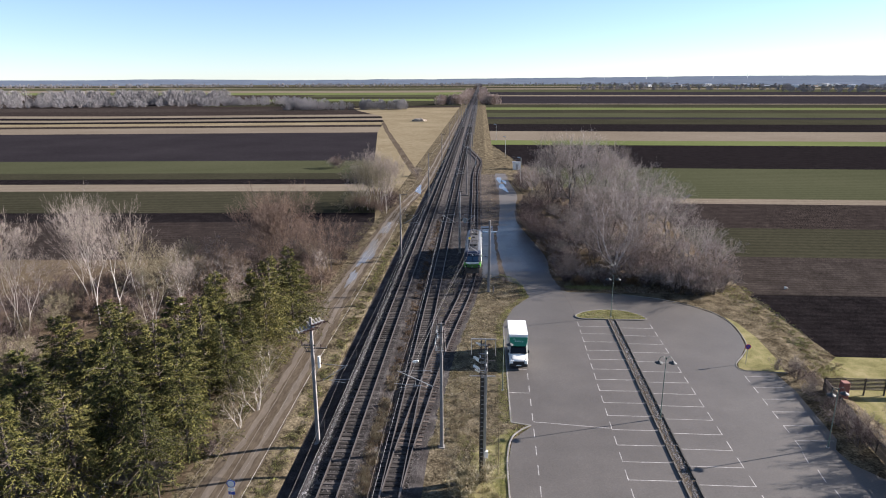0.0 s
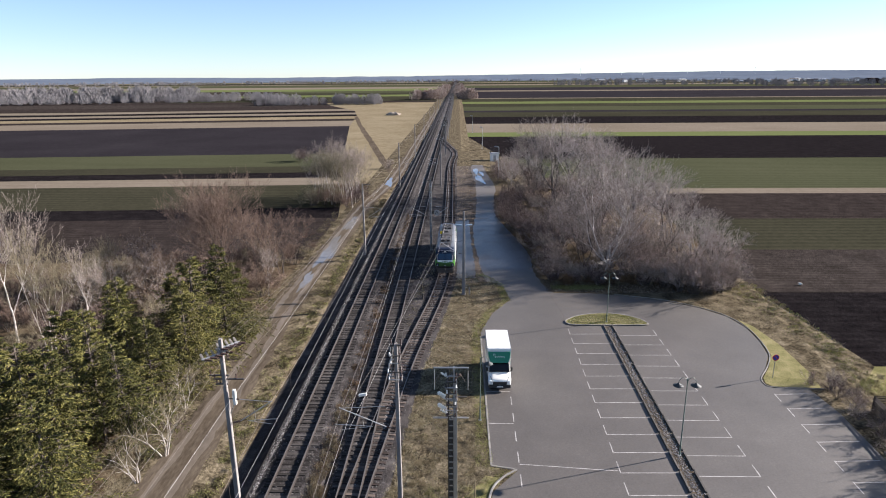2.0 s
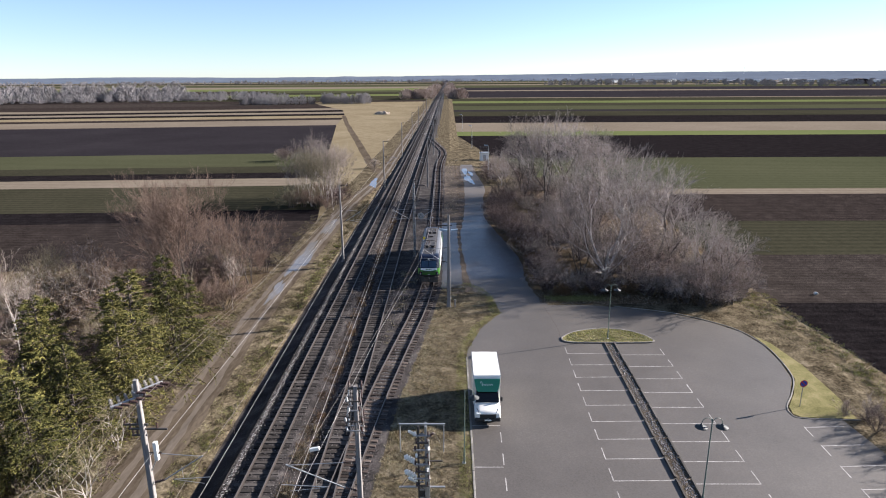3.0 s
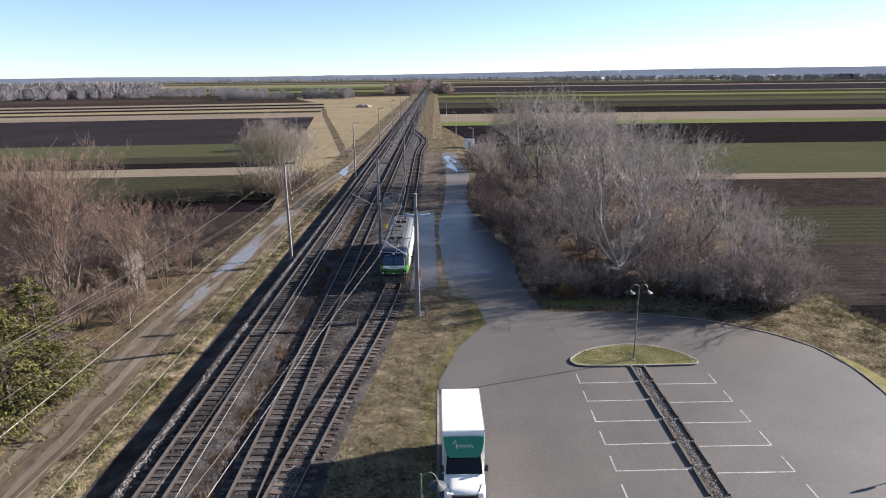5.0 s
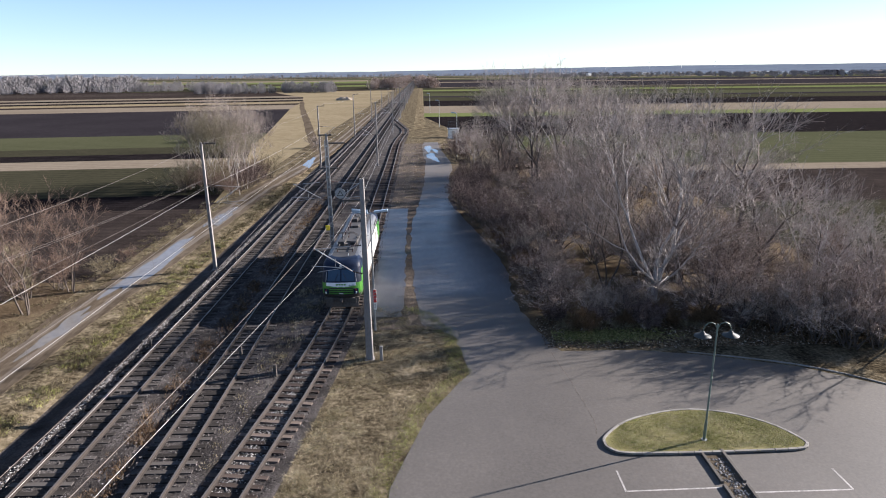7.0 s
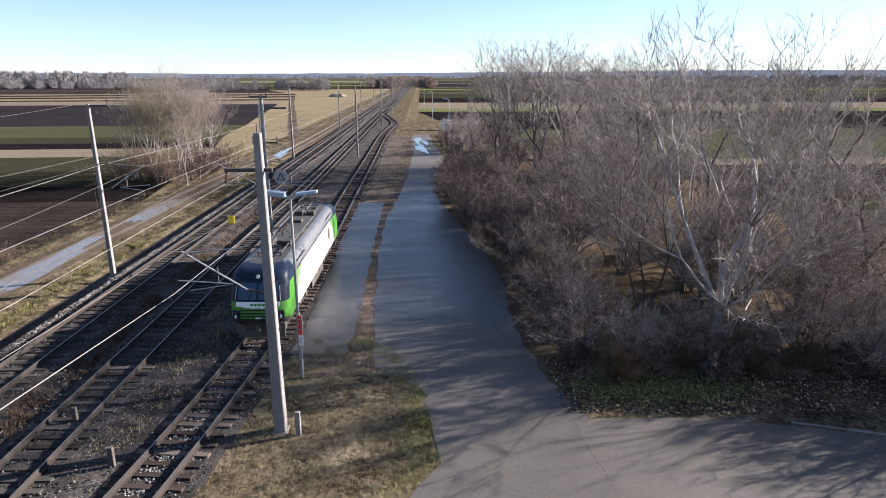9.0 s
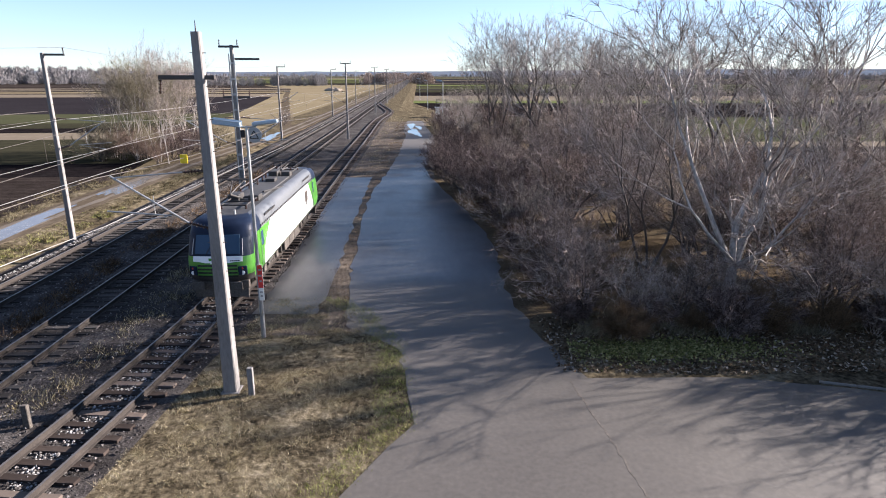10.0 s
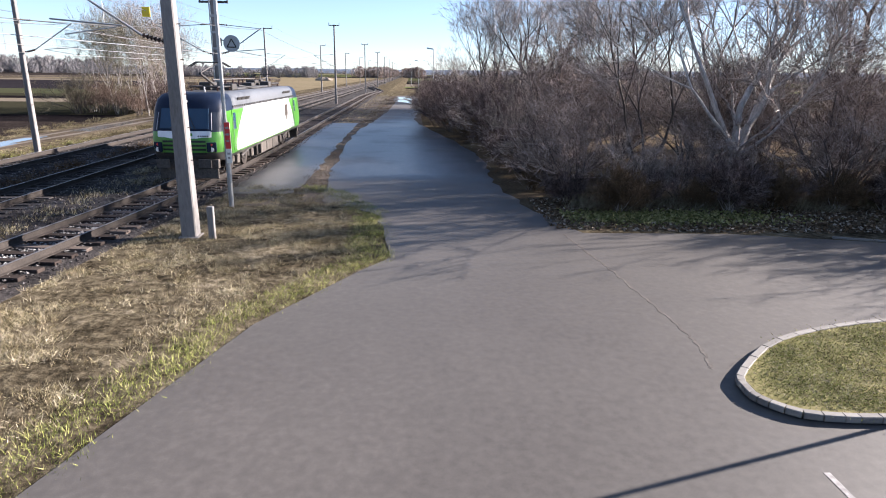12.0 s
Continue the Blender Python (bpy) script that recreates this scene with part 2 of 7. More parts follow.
    blade=material("dry_grass_blades", [(0.0656, 0.05412, 0.0287), (0.1722, 0.146, 0.0779), (0.2788, 0.2378, 0.1435), (0.3854, 0.3362, 0.2132), (0.4592, 0.41, 0.3034)], (0.7, 5.0), 0.9, 0, per_island=0.25, spec=0.05, contrast=2.2),
    straw=material("sunbleached_straw", [(0.06982, 0.05275, 0.03103), (0.1629, 0.1303, 0.07757), (0.2793, 0.2328, 0.1513), (0.4034, 0.349, 0.256)], (0.35, 3.0), 0.9, 0, per_island=0.3, spec=0.05, contrast=1.5),
    bank_straw=material("weathered_bank_grass", [(0.0384, 0.02988, 0.01621), (0.0896, 0.07381, 0.04053), (0.1536, 0.1319, 0.07905), (0.2219, 0.1977, 0.1338)], (0.35, 3.0), 0.9, 0, per_island=0.3, spec=0.05, contrast=1.5),
    blade_green=material("green_grass_blades", [(0.1155, 0.142, 0.03359), (0.2414, 0.2621, 0.07349), (0.4199, 0.404, 0.1786)], (0.6, 5.0), 0.9, 0, per_island=0.3, spec=0.05, contrast=1.6),
    leaf_dead=material("dead_leaves", [(0.0468, 0.02964, 0.01794), (0.1053, 0.06864, 0.04134), (0.1716, 0.1209, 0.0741)], (0.6, 3.0), 0.85, 0, per_island=0.5, spec=0.1),
    litter_pale=material("bleached_leaves", [(0.0936, 0.07254, 0.05265), (0.1872, 0.1521, 0.1147), (0.351, 0.2984, 0.2398)], (0.6, 3.0), 0.85, 0, per_island=0.7, spec=0.1),
    ivy=material("low_ground_leaves", [(0.07, 0.072, 0.022), (0.16, 0.16, 0.05), (0.3, 0.27, 0.12)], (0.8, 4.0), 0.8, 0, per_island=0.5, spec=0.2),
    mud=material("muddy_verge", [(0.028, 0.022, 0.018), (0.055, 0.043, 0.034), (0.085, 0.068, 0.054), (0.13, 0.105, 0.083)], (0.35, 5.0), 0.9, 0.7, 0.06, spec=0.1, contrast=1.6, stretch=(1.4, 0.5, 1)),
    twig_tan=material("straw_coloured_twigs", [(0.08923, 0.07413, 0.04805), (0.1647, 0.1407, 0.09266), (0.2608, 0.2299, 0.1613)], (0.6, 5.0), 0.9, 0, per_island=0.45, spec=0.1),
    # grey-lavender: the haze of the distance is mixed into the twig colour
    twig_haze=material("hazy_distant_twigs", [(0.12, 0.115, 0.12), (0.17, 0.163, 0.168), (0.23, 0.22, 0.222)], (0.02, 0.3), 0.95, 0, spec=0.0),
    water=water_material(),
    white=plain("white_paint", (0.70, 0.69, 0.64), 0.35, coat=0.3, vary=0.05),
    black=plain("black_rubber", (0.018, 0.018, 0.018), 0.8),
    under=material("dusty_underframe", [(0.03, 0.027, 0.024), (0.075, 0.066, 0.058), (0.14, 0.12, 0.105)], (1.5, 12.0), 0.8, 0.4, 0.02),
)


# ---- building helpers ----
def part(name, bm, mat, parent=None, label="", smooth=False):
    me = bpy.data.meshes.new(name)
    bm.to_mesh(me)
    bm.free()
    for m in (mat if isinstance(mat, (list, tuple)) else [mat]):
        me.materials.append(MAT[m] if isinstance(m, str) else m)
    if smooth:
        me.polygons.foreach_set("use_smooth", [True] * len(me.polygons))
    ob = new(name, me)
    if parent:
        ob.parent = parent
    return tagged(ob, label)


def empty(name, label, category, m=None, group="", kind=""):
    ob = new(name)
    ob.empty_display_size = 0.3
    if m is not None:
        ob.matrix_basis = m
    return tagged(ob, label, category, group, kind)


def mesh_object(name, verts, faces, mat, parent=None, label="", index=None):
    me = bpy.data.meshes.new(name)
    me.from_pydata(np.asarray(verts).tolist(), [], np.asarray(faces).tolist() if isinstance(faces, np.ndarray) else faces)
    for m in (mat if isinstance(mat, (list, tuple)) else [mat]):
        me.materials.append(MAT[m] if isinstance(m, str) else m)
    if index is not None:
        me.polygons.foreach_set("material_index", index)
    ob = new(name, me)
    if parent:
        ob.parent = parent
    return tagged(ob, label)


def box(bm, x0, y0, z0, x1, y1, z1, bevel=0.0, m=None):
    """A box between two corners, with bevelled edges where wanted."""
    geo = bmesh.ops.create_cube(bm, size=1.0)
    vs = geo["verts"]
    for v in vs:
        v.co = Vector((x0 + (v.co.x + 0.5) * (x1 - x0), y0 + (v.co.y + 0.5) * (y1 - y0), z0 + (v.co.z + 0.5) * (z1 - z0)))
        if m is not None:
            v.co = m @ v.co
    if bevel:
        es = list({e for v in vs for e in v.link_edges})
        bmesh.ops.bevel(bm, geom=es, offset=bevel, segments=1, affect="EDGES")
    return bm


def rod(bm, a, b, r0, r1=None, n=8):
    """A tapered round bar from a to b."""
    a, b = Vector(a), Vector(b)
    r1 = r0 if r1 is None else r1
    q = (b - a).to_track_quat("Z", "Y").to_matrix().to_4x4()
    bmesh.ops.create_cone(bm, cap_ends=True, segments=n, radius1=r0, radius2=r1, depth=(b - a).length, matrix=Matrix.Translation((a + b) / 2) @ q)
    return bm


def prism(bm, outline, z0, z1):
    """An upright slab over an outline of (x, y)."""
    low = [bm.verts.new((x, y, z0)) for x, y in outline]
    top = [bm.verts.new((x, y, z1)) for x, y in outline]
    bm.faces.new(top)
    n = len(low)
    for i in range(n):
        bm.faces.new((low[i], low[(i + 1) % n], top[(i + 1) % n], top[i]))
    return bm


def smooth_line(pts, n):
    """n points on a gliding line through pts."""
    pts = [Vector((*p, 0)[:3]) for p in pts]
    out = []
    for k in range(n):
        u = k / (n - 1) * (len(pts) - 1)
        i = min(int(u), len(pts) - 2)
        t = u - i
        p0, p1, p2, p3 = pts[max(i - 1, 0)], pts[i], pts[i + 1], pts[min(i + 2, len(pts) - 1)]
        out.append(0.5 * (2 * p1 + (p2 - p0) * t + (2 * p0 - 5 * p1 + 4 * p2 - p3) * t * t + (3 * p1 - p0 - 3 * p2 + p3) * t ** 3))
    return out


def ribbon(bm, line, half, z0, z1, ragged=0.0, rng=None):
    """A slab that follows a line of points, with ragged edges where wanted."""
    rows = []
    for i, p in enumerate(line):
        d = (line[min(i + 1, len(line) - 1)] - line[max(i - 1, 0)]).normalized()
        s = Vector((d.y, -d.x, 0))
        h = half[i] if isinstance(half, list) else half
        a, b = h, h
        if ragged:
            a, b = h + rng.uniform(-ragged, ragged), h + rng.uniform(-ragged, ragged)
        rows.append([bm.verts.new((*(p - s * a)[:2], z)) for z in (z0, z1)] + [bm.verts.new((*(p + s * b)[:2], z)) for z in (z1, z0)])
    for r, q in zip(rows, rows[1:]):
        for k in range(3):
            bm.faces.new((r[k], r[k + 1], q[k + 1], q[k]))
    return bm


def wire_curve(name, pts, radius, mat, label, category, group=""):
    cu = bpy.data.curves.new(name, "CURVE")
    cu.dimensions, cu.bevel_depth, cu.bevel_resolution = "3D", radius, 0
    sp = cu.splines.new("POLY")
    sp.points.add(len(pts) - 1)
    for p, q in zip(sp.points, pts):
        p.co = (*q, 1)
    cu.materials.append(MAT[mat])
    return tagged(new(name, cu), label, category, group)


def sagged(a, b, sag, n=10):
    a, b = Vector(a), Vector(b)
    return [a.lerp(b, k / n) - Vector((0, 0, sag * 4 * (k / n) * (1 - k / n))) for k in range(n + 1)]


# ---- ground: one sheet of fields, verge and corridor out to the horizon ----
LOW = -0.5          # the land on both sides lies a little lower than the railway
TRACK_1, TRACK_2 = -12.75, -8.05


def field_sheet():
    names = ["mud", "grass", "scrub", "tan", "stubble", "plough_dark", "plough_mauve", "plough", "harrow", "green", "green_dull", "green_bright", "lawn"]
    bm = bmesh.new()

    def patch(mat, *corners):
        f = bm.faces.new([bm.verts.new(c if len(c) == 3 else (*c, LOW)) for c in corners])
        f.material_index = names.index(mat)

    # the railway corridor, a shallow bank on either side
    for mat, x0, z0, x1, z1 in (("grass", -25, LOW, -19.2, LOW), ("grass", -19.2, LOW, -17.0, -0.84), ("grass", -17.0, -0.84, -5.95, -0.84), ("grass", -5.95, -0.84, -5.74, -0.045), ("grass", -5.74, -0.045, 0.5, 0.012), ("grass", 0.5, 0.012, 7.5, 0.012)):
        cuts = [-60, 103, 215, 1800]
        if x0 == 0.5:
            cuts[-1] = 254
            patch("grass", (0.5, 254, 0.012), (4.0, 254, LOW), (4.0, 1800, LOW), (0.5, 1800, 0.012))
        for y0, y1, m in zip(cuts, cuts[1:], (mat, "mud" if x0 >= -5.95 else mat, "grass" if x0 >= -5.95 else mat)):
            patch(m, (x0, y0, z0), (x1, y0, z1), (x1, y1, z1), (x0, y1, z0))
    patch("grass", (7.5, -60, 0.012), (34.6, -60, 0.012), (34.6, 76.5, 0.012), (31.6, 101, 0.012), (7.5, 101, 0.012))
    patch("scrub", (7.5, 101, 0.012), (31.6, 101, 0.012), (39.5, 121, LOW), (41.5, 155, LOW), (26.5, 176, LOW), (7.5, 176, 0.012))
    patch("grass", (7.5, 176, 0.012), (26.5, 176, LOW), (12.5, 250, LOW), (7.5, 254, 0.012))
    patch("grass", (0.5, 225, LOW - 0.03), (22, 225, LOW - 0.03), (18, 240, LOW - 0.03), (3.5, 325, LOW - 0.03), (0.5, 325, LOW - 0.03))
    patch("grass", (34.6, -60, 0.012), (36.0, -60, LOW), (36.0, 75.5, LOW), (34.6, 76.5, 0.012))
    patch("grass", (31.6, 101, 0.012), (34.6, 76.5, 0.012), (36.0, 75.5, LOW), (39.8, 79.6, LOW), (38.4, 100, LOW), (39.5, 121, LOW))
    patch("lawn", (36.0, -60), (300, -60), (300, 79.6), (39.8, 79.6), (36.0, 75.5))
    patch("lawn", (300, -60), (3000, -60), (3000, 79.6), (300, 79.6))
    # strips on the sunrise side: distance of the near edge, crop
    strips = [(79.6, "plough_dark"), (101, "harrow"), (121.5, "green_dull"), (144, "plough"), (171, "stubble"), (178, "green"), (236, "plough_dark"), (315, "green_bright"),
              (337, "stubble"), (395, "plough_dark"), (457, "green_dull"), (513, "plough_mauve"), (536, "green"), (600, "green_dull"), (660, "green_bright"), (712, "green_dull"),
              (800, "stubble"), (820, "plough_mauve"), (1150, "stubble"), (1230, "plough_mauve"), (1500, "green"), (1850, "stubble"), (2050, "green_dull"), (2450, "stubble"), (2600, "green"), (3300, "harrow"), (5200, "plough")]
    borders = {79.6: (39.8, 38.4), 101: (38.4, 39.5), 121.5: (39.5, 40.8), 144: (40.8, 30.0), 171: (30.0, 26.0), 178: (26.0, 15.2), 236: (15.2, 4.0)}
    for (y0, mat), (y1, _) in zip(strips, strips[1:]):
        a, b = borders.get(y0, (4.0, 4.0))
        patch(mat, (a, y0), (3000, y0), (3000, y1), (b, y1))
    # the far side: strips slant a little, the nearer edge at the railway and at 300 m
    def edge(y):
        return y - min(0.145, 0.06 + 0.00025 * max(0, y - 180)) * 280
    left = [(-60, "scrub"), (116, "plough"), (145.5, "plough_dark"), (155.5, "green_dull"), (185, "stubble"), (197, "plough_dark"), (207, "green_dull"), (220, "green"), (253, "plough_mauve"),
            (383.5, "stubble"), (428, "plough"), (447, "tan"), (474, "plough_dark"), (496, "stubble"), (520, "plough_dark"), (545, "stubble"), (575, "plough"), (640, "harrow"), (712, "plough")]
    inner = [(-60, -25), (145.5, -25), (185, -31), (220, -39), (253, -43), (383.5, -63), (474, -73), (545, -86), (640, -125), (712, -146)]

    def xin(y):
        return float(np.interp(y, [p[0] for p in inner], [p[1] for p in inner]))
    for (y0, mat), (y1, _) in zip(left, left[1:]):
        e0, e1 = (edge(y0) if y0 > 0 else y0), edge(y1)
        patch(mat, (xin(y0), y0), (xin(y1), y1), (-320, e1), (-320, e0))
        patch(mat, (-320, e0), (-320, e1), (-3000, e1 - 60), (-3000, e0 - (60 if y0 > 0 else 0)))
    patch("tan", (-25, 145.5), (-25, 712), (-146, 712), (-125, 640), (-86, 545), (-73, 474), (-63, 383.5), (-43, 253), (-39, 220), (-31, 185))
    e = edge(712)
    for y0, y1, mat in ((0, 45, "plough"), (45, 210, "green_dull"), (210, 300, "green_bright"), (300, 420, "green_dull"), (420, 560, "green"), (560, 760, "green_bright"), (760, 1000, "stubble"), (1000, 1400, "green"), (1400, 1500, "stubble"), (1500, 2000, "green_dull"), (2000, 2200, "stubble"), (2200, 5000, "green")):
        patch(mat, (-25, 712 + y0), (-25, 712 + y1), (-320, e + y1), (-320, e + y0))
        patch("harrow" if mat.startswith("green") and y0 < 500 else mat, (-320, e + y0), (-320, e + y1), (-3000, e + y1 - 60), (-3000, e + y0 - 60))
    patch("plough", (-25, 1800), (4.0, 1800), (4.0, 5200), (-25, 5700))
    # behind the start of the flight
    patch("plough", (-3000, -60), (3000, -60), (3000, -900), (-3000, -900))
    return tagged(part("ground", bm, names), "flat farmland in strips of ploughed earth, stubble and winter crop", "ground", kind="structure")


field_sheet()

# ---- asphalt: station road, car park with turning loop ----
MAT["harrow_path"] = material("packed_rut", [(0.06, 0.049, 0.038), (0.095, 0.078, 0.061), (0.135, 0.112, 0.09)], (0.5, 5.0), 0.85, 0.4, 0.03, stretch=(1, 0.25, 1))
R = random.Random(4)
TOP = 0.03


def asphalt():
    park = [(1.15, 36), (1.15, 56.5), (1.62, 59.6), (3.5, 61.95), (1.7, 62.4), (1.75, 85.5), (1.8, 86.6), (2.4, 88.7), (3.4, 92.1), (5.15, 95.4), (5.85, 96.5), (5.6, 98.5), (5.5, 100.0), (11.3, 100.0), (11.6, 99.1),
            (16.2, 99.0), (20.0, 98.1), (24.6, 96.4), (28.1, 93.9), (30.3, 91.1), (31.0, 87.8), (30.8, 84.3), (30.1, 80.9), (28.5, 78.1), (27.1, 76.1), (26.8, 74.9), (27.4, 74.2), (30.4, 74.5), (30.7, 69.9),
            (30.35, 65.5), (30.05, 61.3), (29.1, 59.7), (29.3, 57.7), (33.1, 52.6), (33.9, 36)]
    bm = prism(bmesh.new(), park, -0.08, TOP)
    bmesh.ops.triangulate(bm, faces=[f for f in bm.faces if len(f.verts) > 4])
    tagged(part("parking_pavement", bm, "asphalt"), "grey asphalt car park with a rounded turning loop", "car park", kind="structure")
    # the station road beyond, ragged where grass creeps in
    left = [(5.5, 100.0), (5.0, 101.9), (3.7, 103.2), (2.95, 104.4), (2.6, 110), (2.4, 114), (2.0, 126), (2.2, 136), (2.8, 145), (3.3, 155), (3.6, 166), (3.8, 182), (3.3, 201), (3.4, 217)]
    right = [(11.3, 100.0), (10.6, 103.0), (10.1, 107), (10.2, 111.5), (10.4, 116), (10.0, 121), (9.2, 127.5), (7.8, 136), (6.8, 144), (7.0, 153), (7.6, 164), (8.6, 180), (7.2, 202), (7.0, 217)]
    la, rb = smooth_line(left, 70), smooth_line(right, 70)
    bm = bmesh.new()
    rows = []
    for a, b in zip(la, rb):
        a = a + Vector((R.uniform(-0.15, 0.15), 0, 0))
        b = b + Vector((R.uniform(-0.15, 0.15), 0, 0))
        rows.append([bm.verts.new((a.x, a.y, -0.08)), bm.verts.new((a.x, a.y, TOP - 0.004)), bm.verts.new((b.x, b.y, TOP - 0.004)), bm.verts.new((b.x, b.y, -0.08))])
    for r, q in zip(rows, rows[1:]):
        for k in range(3):
            bm.faces.new((r[k], q[k], q[k + 1], r[k + 1]))
    bmesh.ops.recalc_face_normals(bm, faces=bm.faces[:])
    tagged(part("station_road", bm, "road"), "worn damp asphalt road beside the railway", "road", kind="structure")
    # old loading strip beside the siding
    strip = smooth_line([(0.35, 105.2), (0.45, 111), (0.35, 119), (0.2, 127), (0.15, 134), (0.1, 141)], 40)
    bm = ribbon(bmesh.new(), strip, 1.3, -0.08, TOP - 0.01, 0.12, R)
    tagged(part("loading_strip_pavement", bm, "road"), "narrow strip of worn asphalt beside the siding", "pavement", kind="structure")
    # cross lane that leaves the road to the fields
    bm = ribbon(bmesh.new(), smooth_line([(6.6, 173), (11.5, 175.5), (18.5, 177.5), (28.5, 178.5)], 24), 3.2, -0.4, TOP - 0.01, 0.3, R)
    tagged(part("lane_pavement", bm, "dirt"), "pale gravel lane between thickets", "road", kind="structure")


asphalt()


def dirt_track():
    line = smooth_line([(-21.9, 25), (-21.5, 51.5), (-21.3, 63.5), (-21.5, 75.5), (-22.1, 92), (-22.2, 105), (-21.9, 120), (-21.6, 135), (-21.4, 155), (-20.0, 175), (-18.6, 193), (-18.2, 220), (-18.2, 300), (-18.2, 420), (-18.2, 560)], 150)
    bm = ribbon(bmesh.new(), line, 1.85, LOW - 0.1, LOW + 0.02, 0.18, R)
    road = tagged(part("dirt_track_road", bm, "dirt"), "pale dirt track running beside the railway", "road", kind="structure")
    # worn wheel ruts, and puddles that lie in them
    for side in (-0.85, 0.85):
        bm = bmesh.new()
        ribbon(bm, [p + Vector((side, 0, 0)) for p in line], 0.3, LOW, LOW + 0.024, 0.14, R)
        part("wheel_rut", bm, "harrow_path", road)
    return line


dirt_track()
bm = ribbon(bmesh.new(), smooth_line([(-73, 470), (-60, 400), (-44, 321), (-32, 262), (-24.5, 225), (-20, 205)], 60), 1.3, LOW - 0.1, LOW + 0.015, 0.25, R)
tagged(part("meadow_path", bm, "dirt"), "worn curving path across the dry meadow", "path", kind="structure")


def puddle(x, y, lx, ly, z, seed, turn=0.0):
    r = random.Random(seed)
    bm = bmesh.new()
    vs = []
    n = 40
    for k in range(n):
        a = k / n * math.tau
        s = 1 + 0.22 * math.sin(3 * a + seed) + 0.14 * math.sin(7 * a + 2 * seed) + r.uniform(-0.05, 0.05)
        p = Matrix.Rotation(turn, 3, "Z") @ Vector((lx * math.cos(a) * s, ly * math.sin(a) * s, 0))
        vs.append(bm.verts.new((x + p.x, y + p.y, z)))
    bm.faces.new(vs)
    tagged(part("puddle", bm, "water"), "shallow puddle of rain water mirroring the sky", "puddle", "puddles on the road")


for k, (x, y, lx, ly, z, turn) in enumerate([(-22.0, 105.5, 0.6, 4.0, LOW + 0.034, 0.02), (-21.8, 121, 1.0, 8.5, LOW + 0.034, 0.0), (-21.5, 140, 0.9, 5.5, LOW + 0.034, 0.0), (-19.1, 188, 0.8, 7.0, LOW + 0.034, 0.07),
                                             (5.2, 190, 0.9, 6.5, TOP + 0.004, 0.1), (4.5, 204, 0.7, 6.0, TOP + 0.004, 0.0), (6.0, 200, 0.5, 4.0, TOP + 0.004, 0.1)]):
    puddle(x, y, lx, ly, z, k + 1, turn)


# ---- car park markings, drain, kerbs ----
def bar(bm, x0, y0, x1, y1, w, z):
    d = Vector((x1 - x0, y1 - y0, 0))
    s = Vector((d.y, -d.x, 0)).normalized() * w / 2
    a, b = Vector((x0, y0, z)), Vector((x1, y1, z))
    bm.faces.new([bm.verts.new(p) for p in (a - s, a + s, b + s, b - s)])


def markings():
    z = TOP + 0.004
    holder = empty("road_markings", "worn white parking lines on asphalt", "road marking", kind="structure")

    def line(*args):
        bm = bmesh.new()
        bar(bm, *args, 0.08, z)
        part("painted_line", bm, "paint", holder)
    for k in range(15):
        y = 52.1 + 2.42 * k
        xl = 10.45 + 0.028 * (y - 52.5)
        mid = 15.18 + 0.0232 * (y - 52.7)
        out = 20.2 + 0.012 * (y - 53)
        if y < 88:
            line(xl, y, mid - 0.6, y + 0.06)
            line(xl, y - 0.05, xl + 0.03, y + 1.35)
            line(mid + 0.6, y - 0.3, out, y - 0.3)
            line(out, y - 0.3, out + 0.02, y + 1.1)
    for k in range(8):
        y = 52.0 + 2.72 * k
        line(3.46 + 0.02 * (y - 52), y, 3.49 + 0.02 * (y - 52), y + 1.35)
    line(1.75, 68.1, 3.75, 68.1)
    line(1.75, 73.3, 3.9, 73.3)
    for k in range(6):
        y = 60.9 + 2.43 * k
        line(26.3 + 0.05 * (y - 60.5), y, 29.7 + 0.02 * (y - 60.5), y + 0.15)
        line(26.25 + 0.05 * (y - 60.5), y - 1.2, 26.3 + 0.05 * (y - 60.5), y + 0.1)
    for k in range(3):
        line(26.0 - 0.1 * k, 52.6 + 2.5 * k, 26.1, 54.2 + 2.5 * k)
    line(3.7, 62.7, 10.6, 62.0)


markings()


def drain():
    """Open gravel drain between two rows of bays, in low concrete edging."""
    def mid(y):
        return 15.18 + 0.0232 * (y - 52.7)
    holder = empty("gravel_drain", "open gravel drain between rows of low concrete edging", "drain", kind="structure")
    bm = box(bmesh.new(), -0.07, -1.12, -0.15, 0.07, 1.12, 0.0, 0.015)
    first = part("edging_block", bm, "edging", holder)
    for k in range(21):
        y = 39.0 + 2.42 * k
        for side in (-0.54, 0.54):
            m = pose(mid(y) + side * (1 - 0.0035 * (y - 52)), y, 0.15 + R.uniform(-0.015, 0.015), 0, 0, -1.33 + R.uniform(-0.4, 0.4))
            if first:
                block, first.matrix_basis, first = first.data, m, None
                continue
            o = new("edging_block", block)
            o.parent, o.matrix_basis = holder, m
    bm = bmesh.new()
    prism(bm, [(mid(36) - 0.5, 36), (mid(36) + 0.5, 36), (mid(88.2) + 0.42, 88.2), (mid(88.2) - 0.42, 88.2)], 0.0, TOP + 0.008)
    part("gravel_bed", bm, "dirt", holder)
    r = np.random.default_rng(3)
    n = 4200
    y = r.uniform(45, 88, n)
    x = mid(y) + r.normal(0, 0.2, n).clip(-0.4, 0.4)
    stones("drain_gravel", np.c_[x, y, np.full(n, 0.05)], r.uniform(0.04, 0.11, n), "stone_pale", holder, 5)


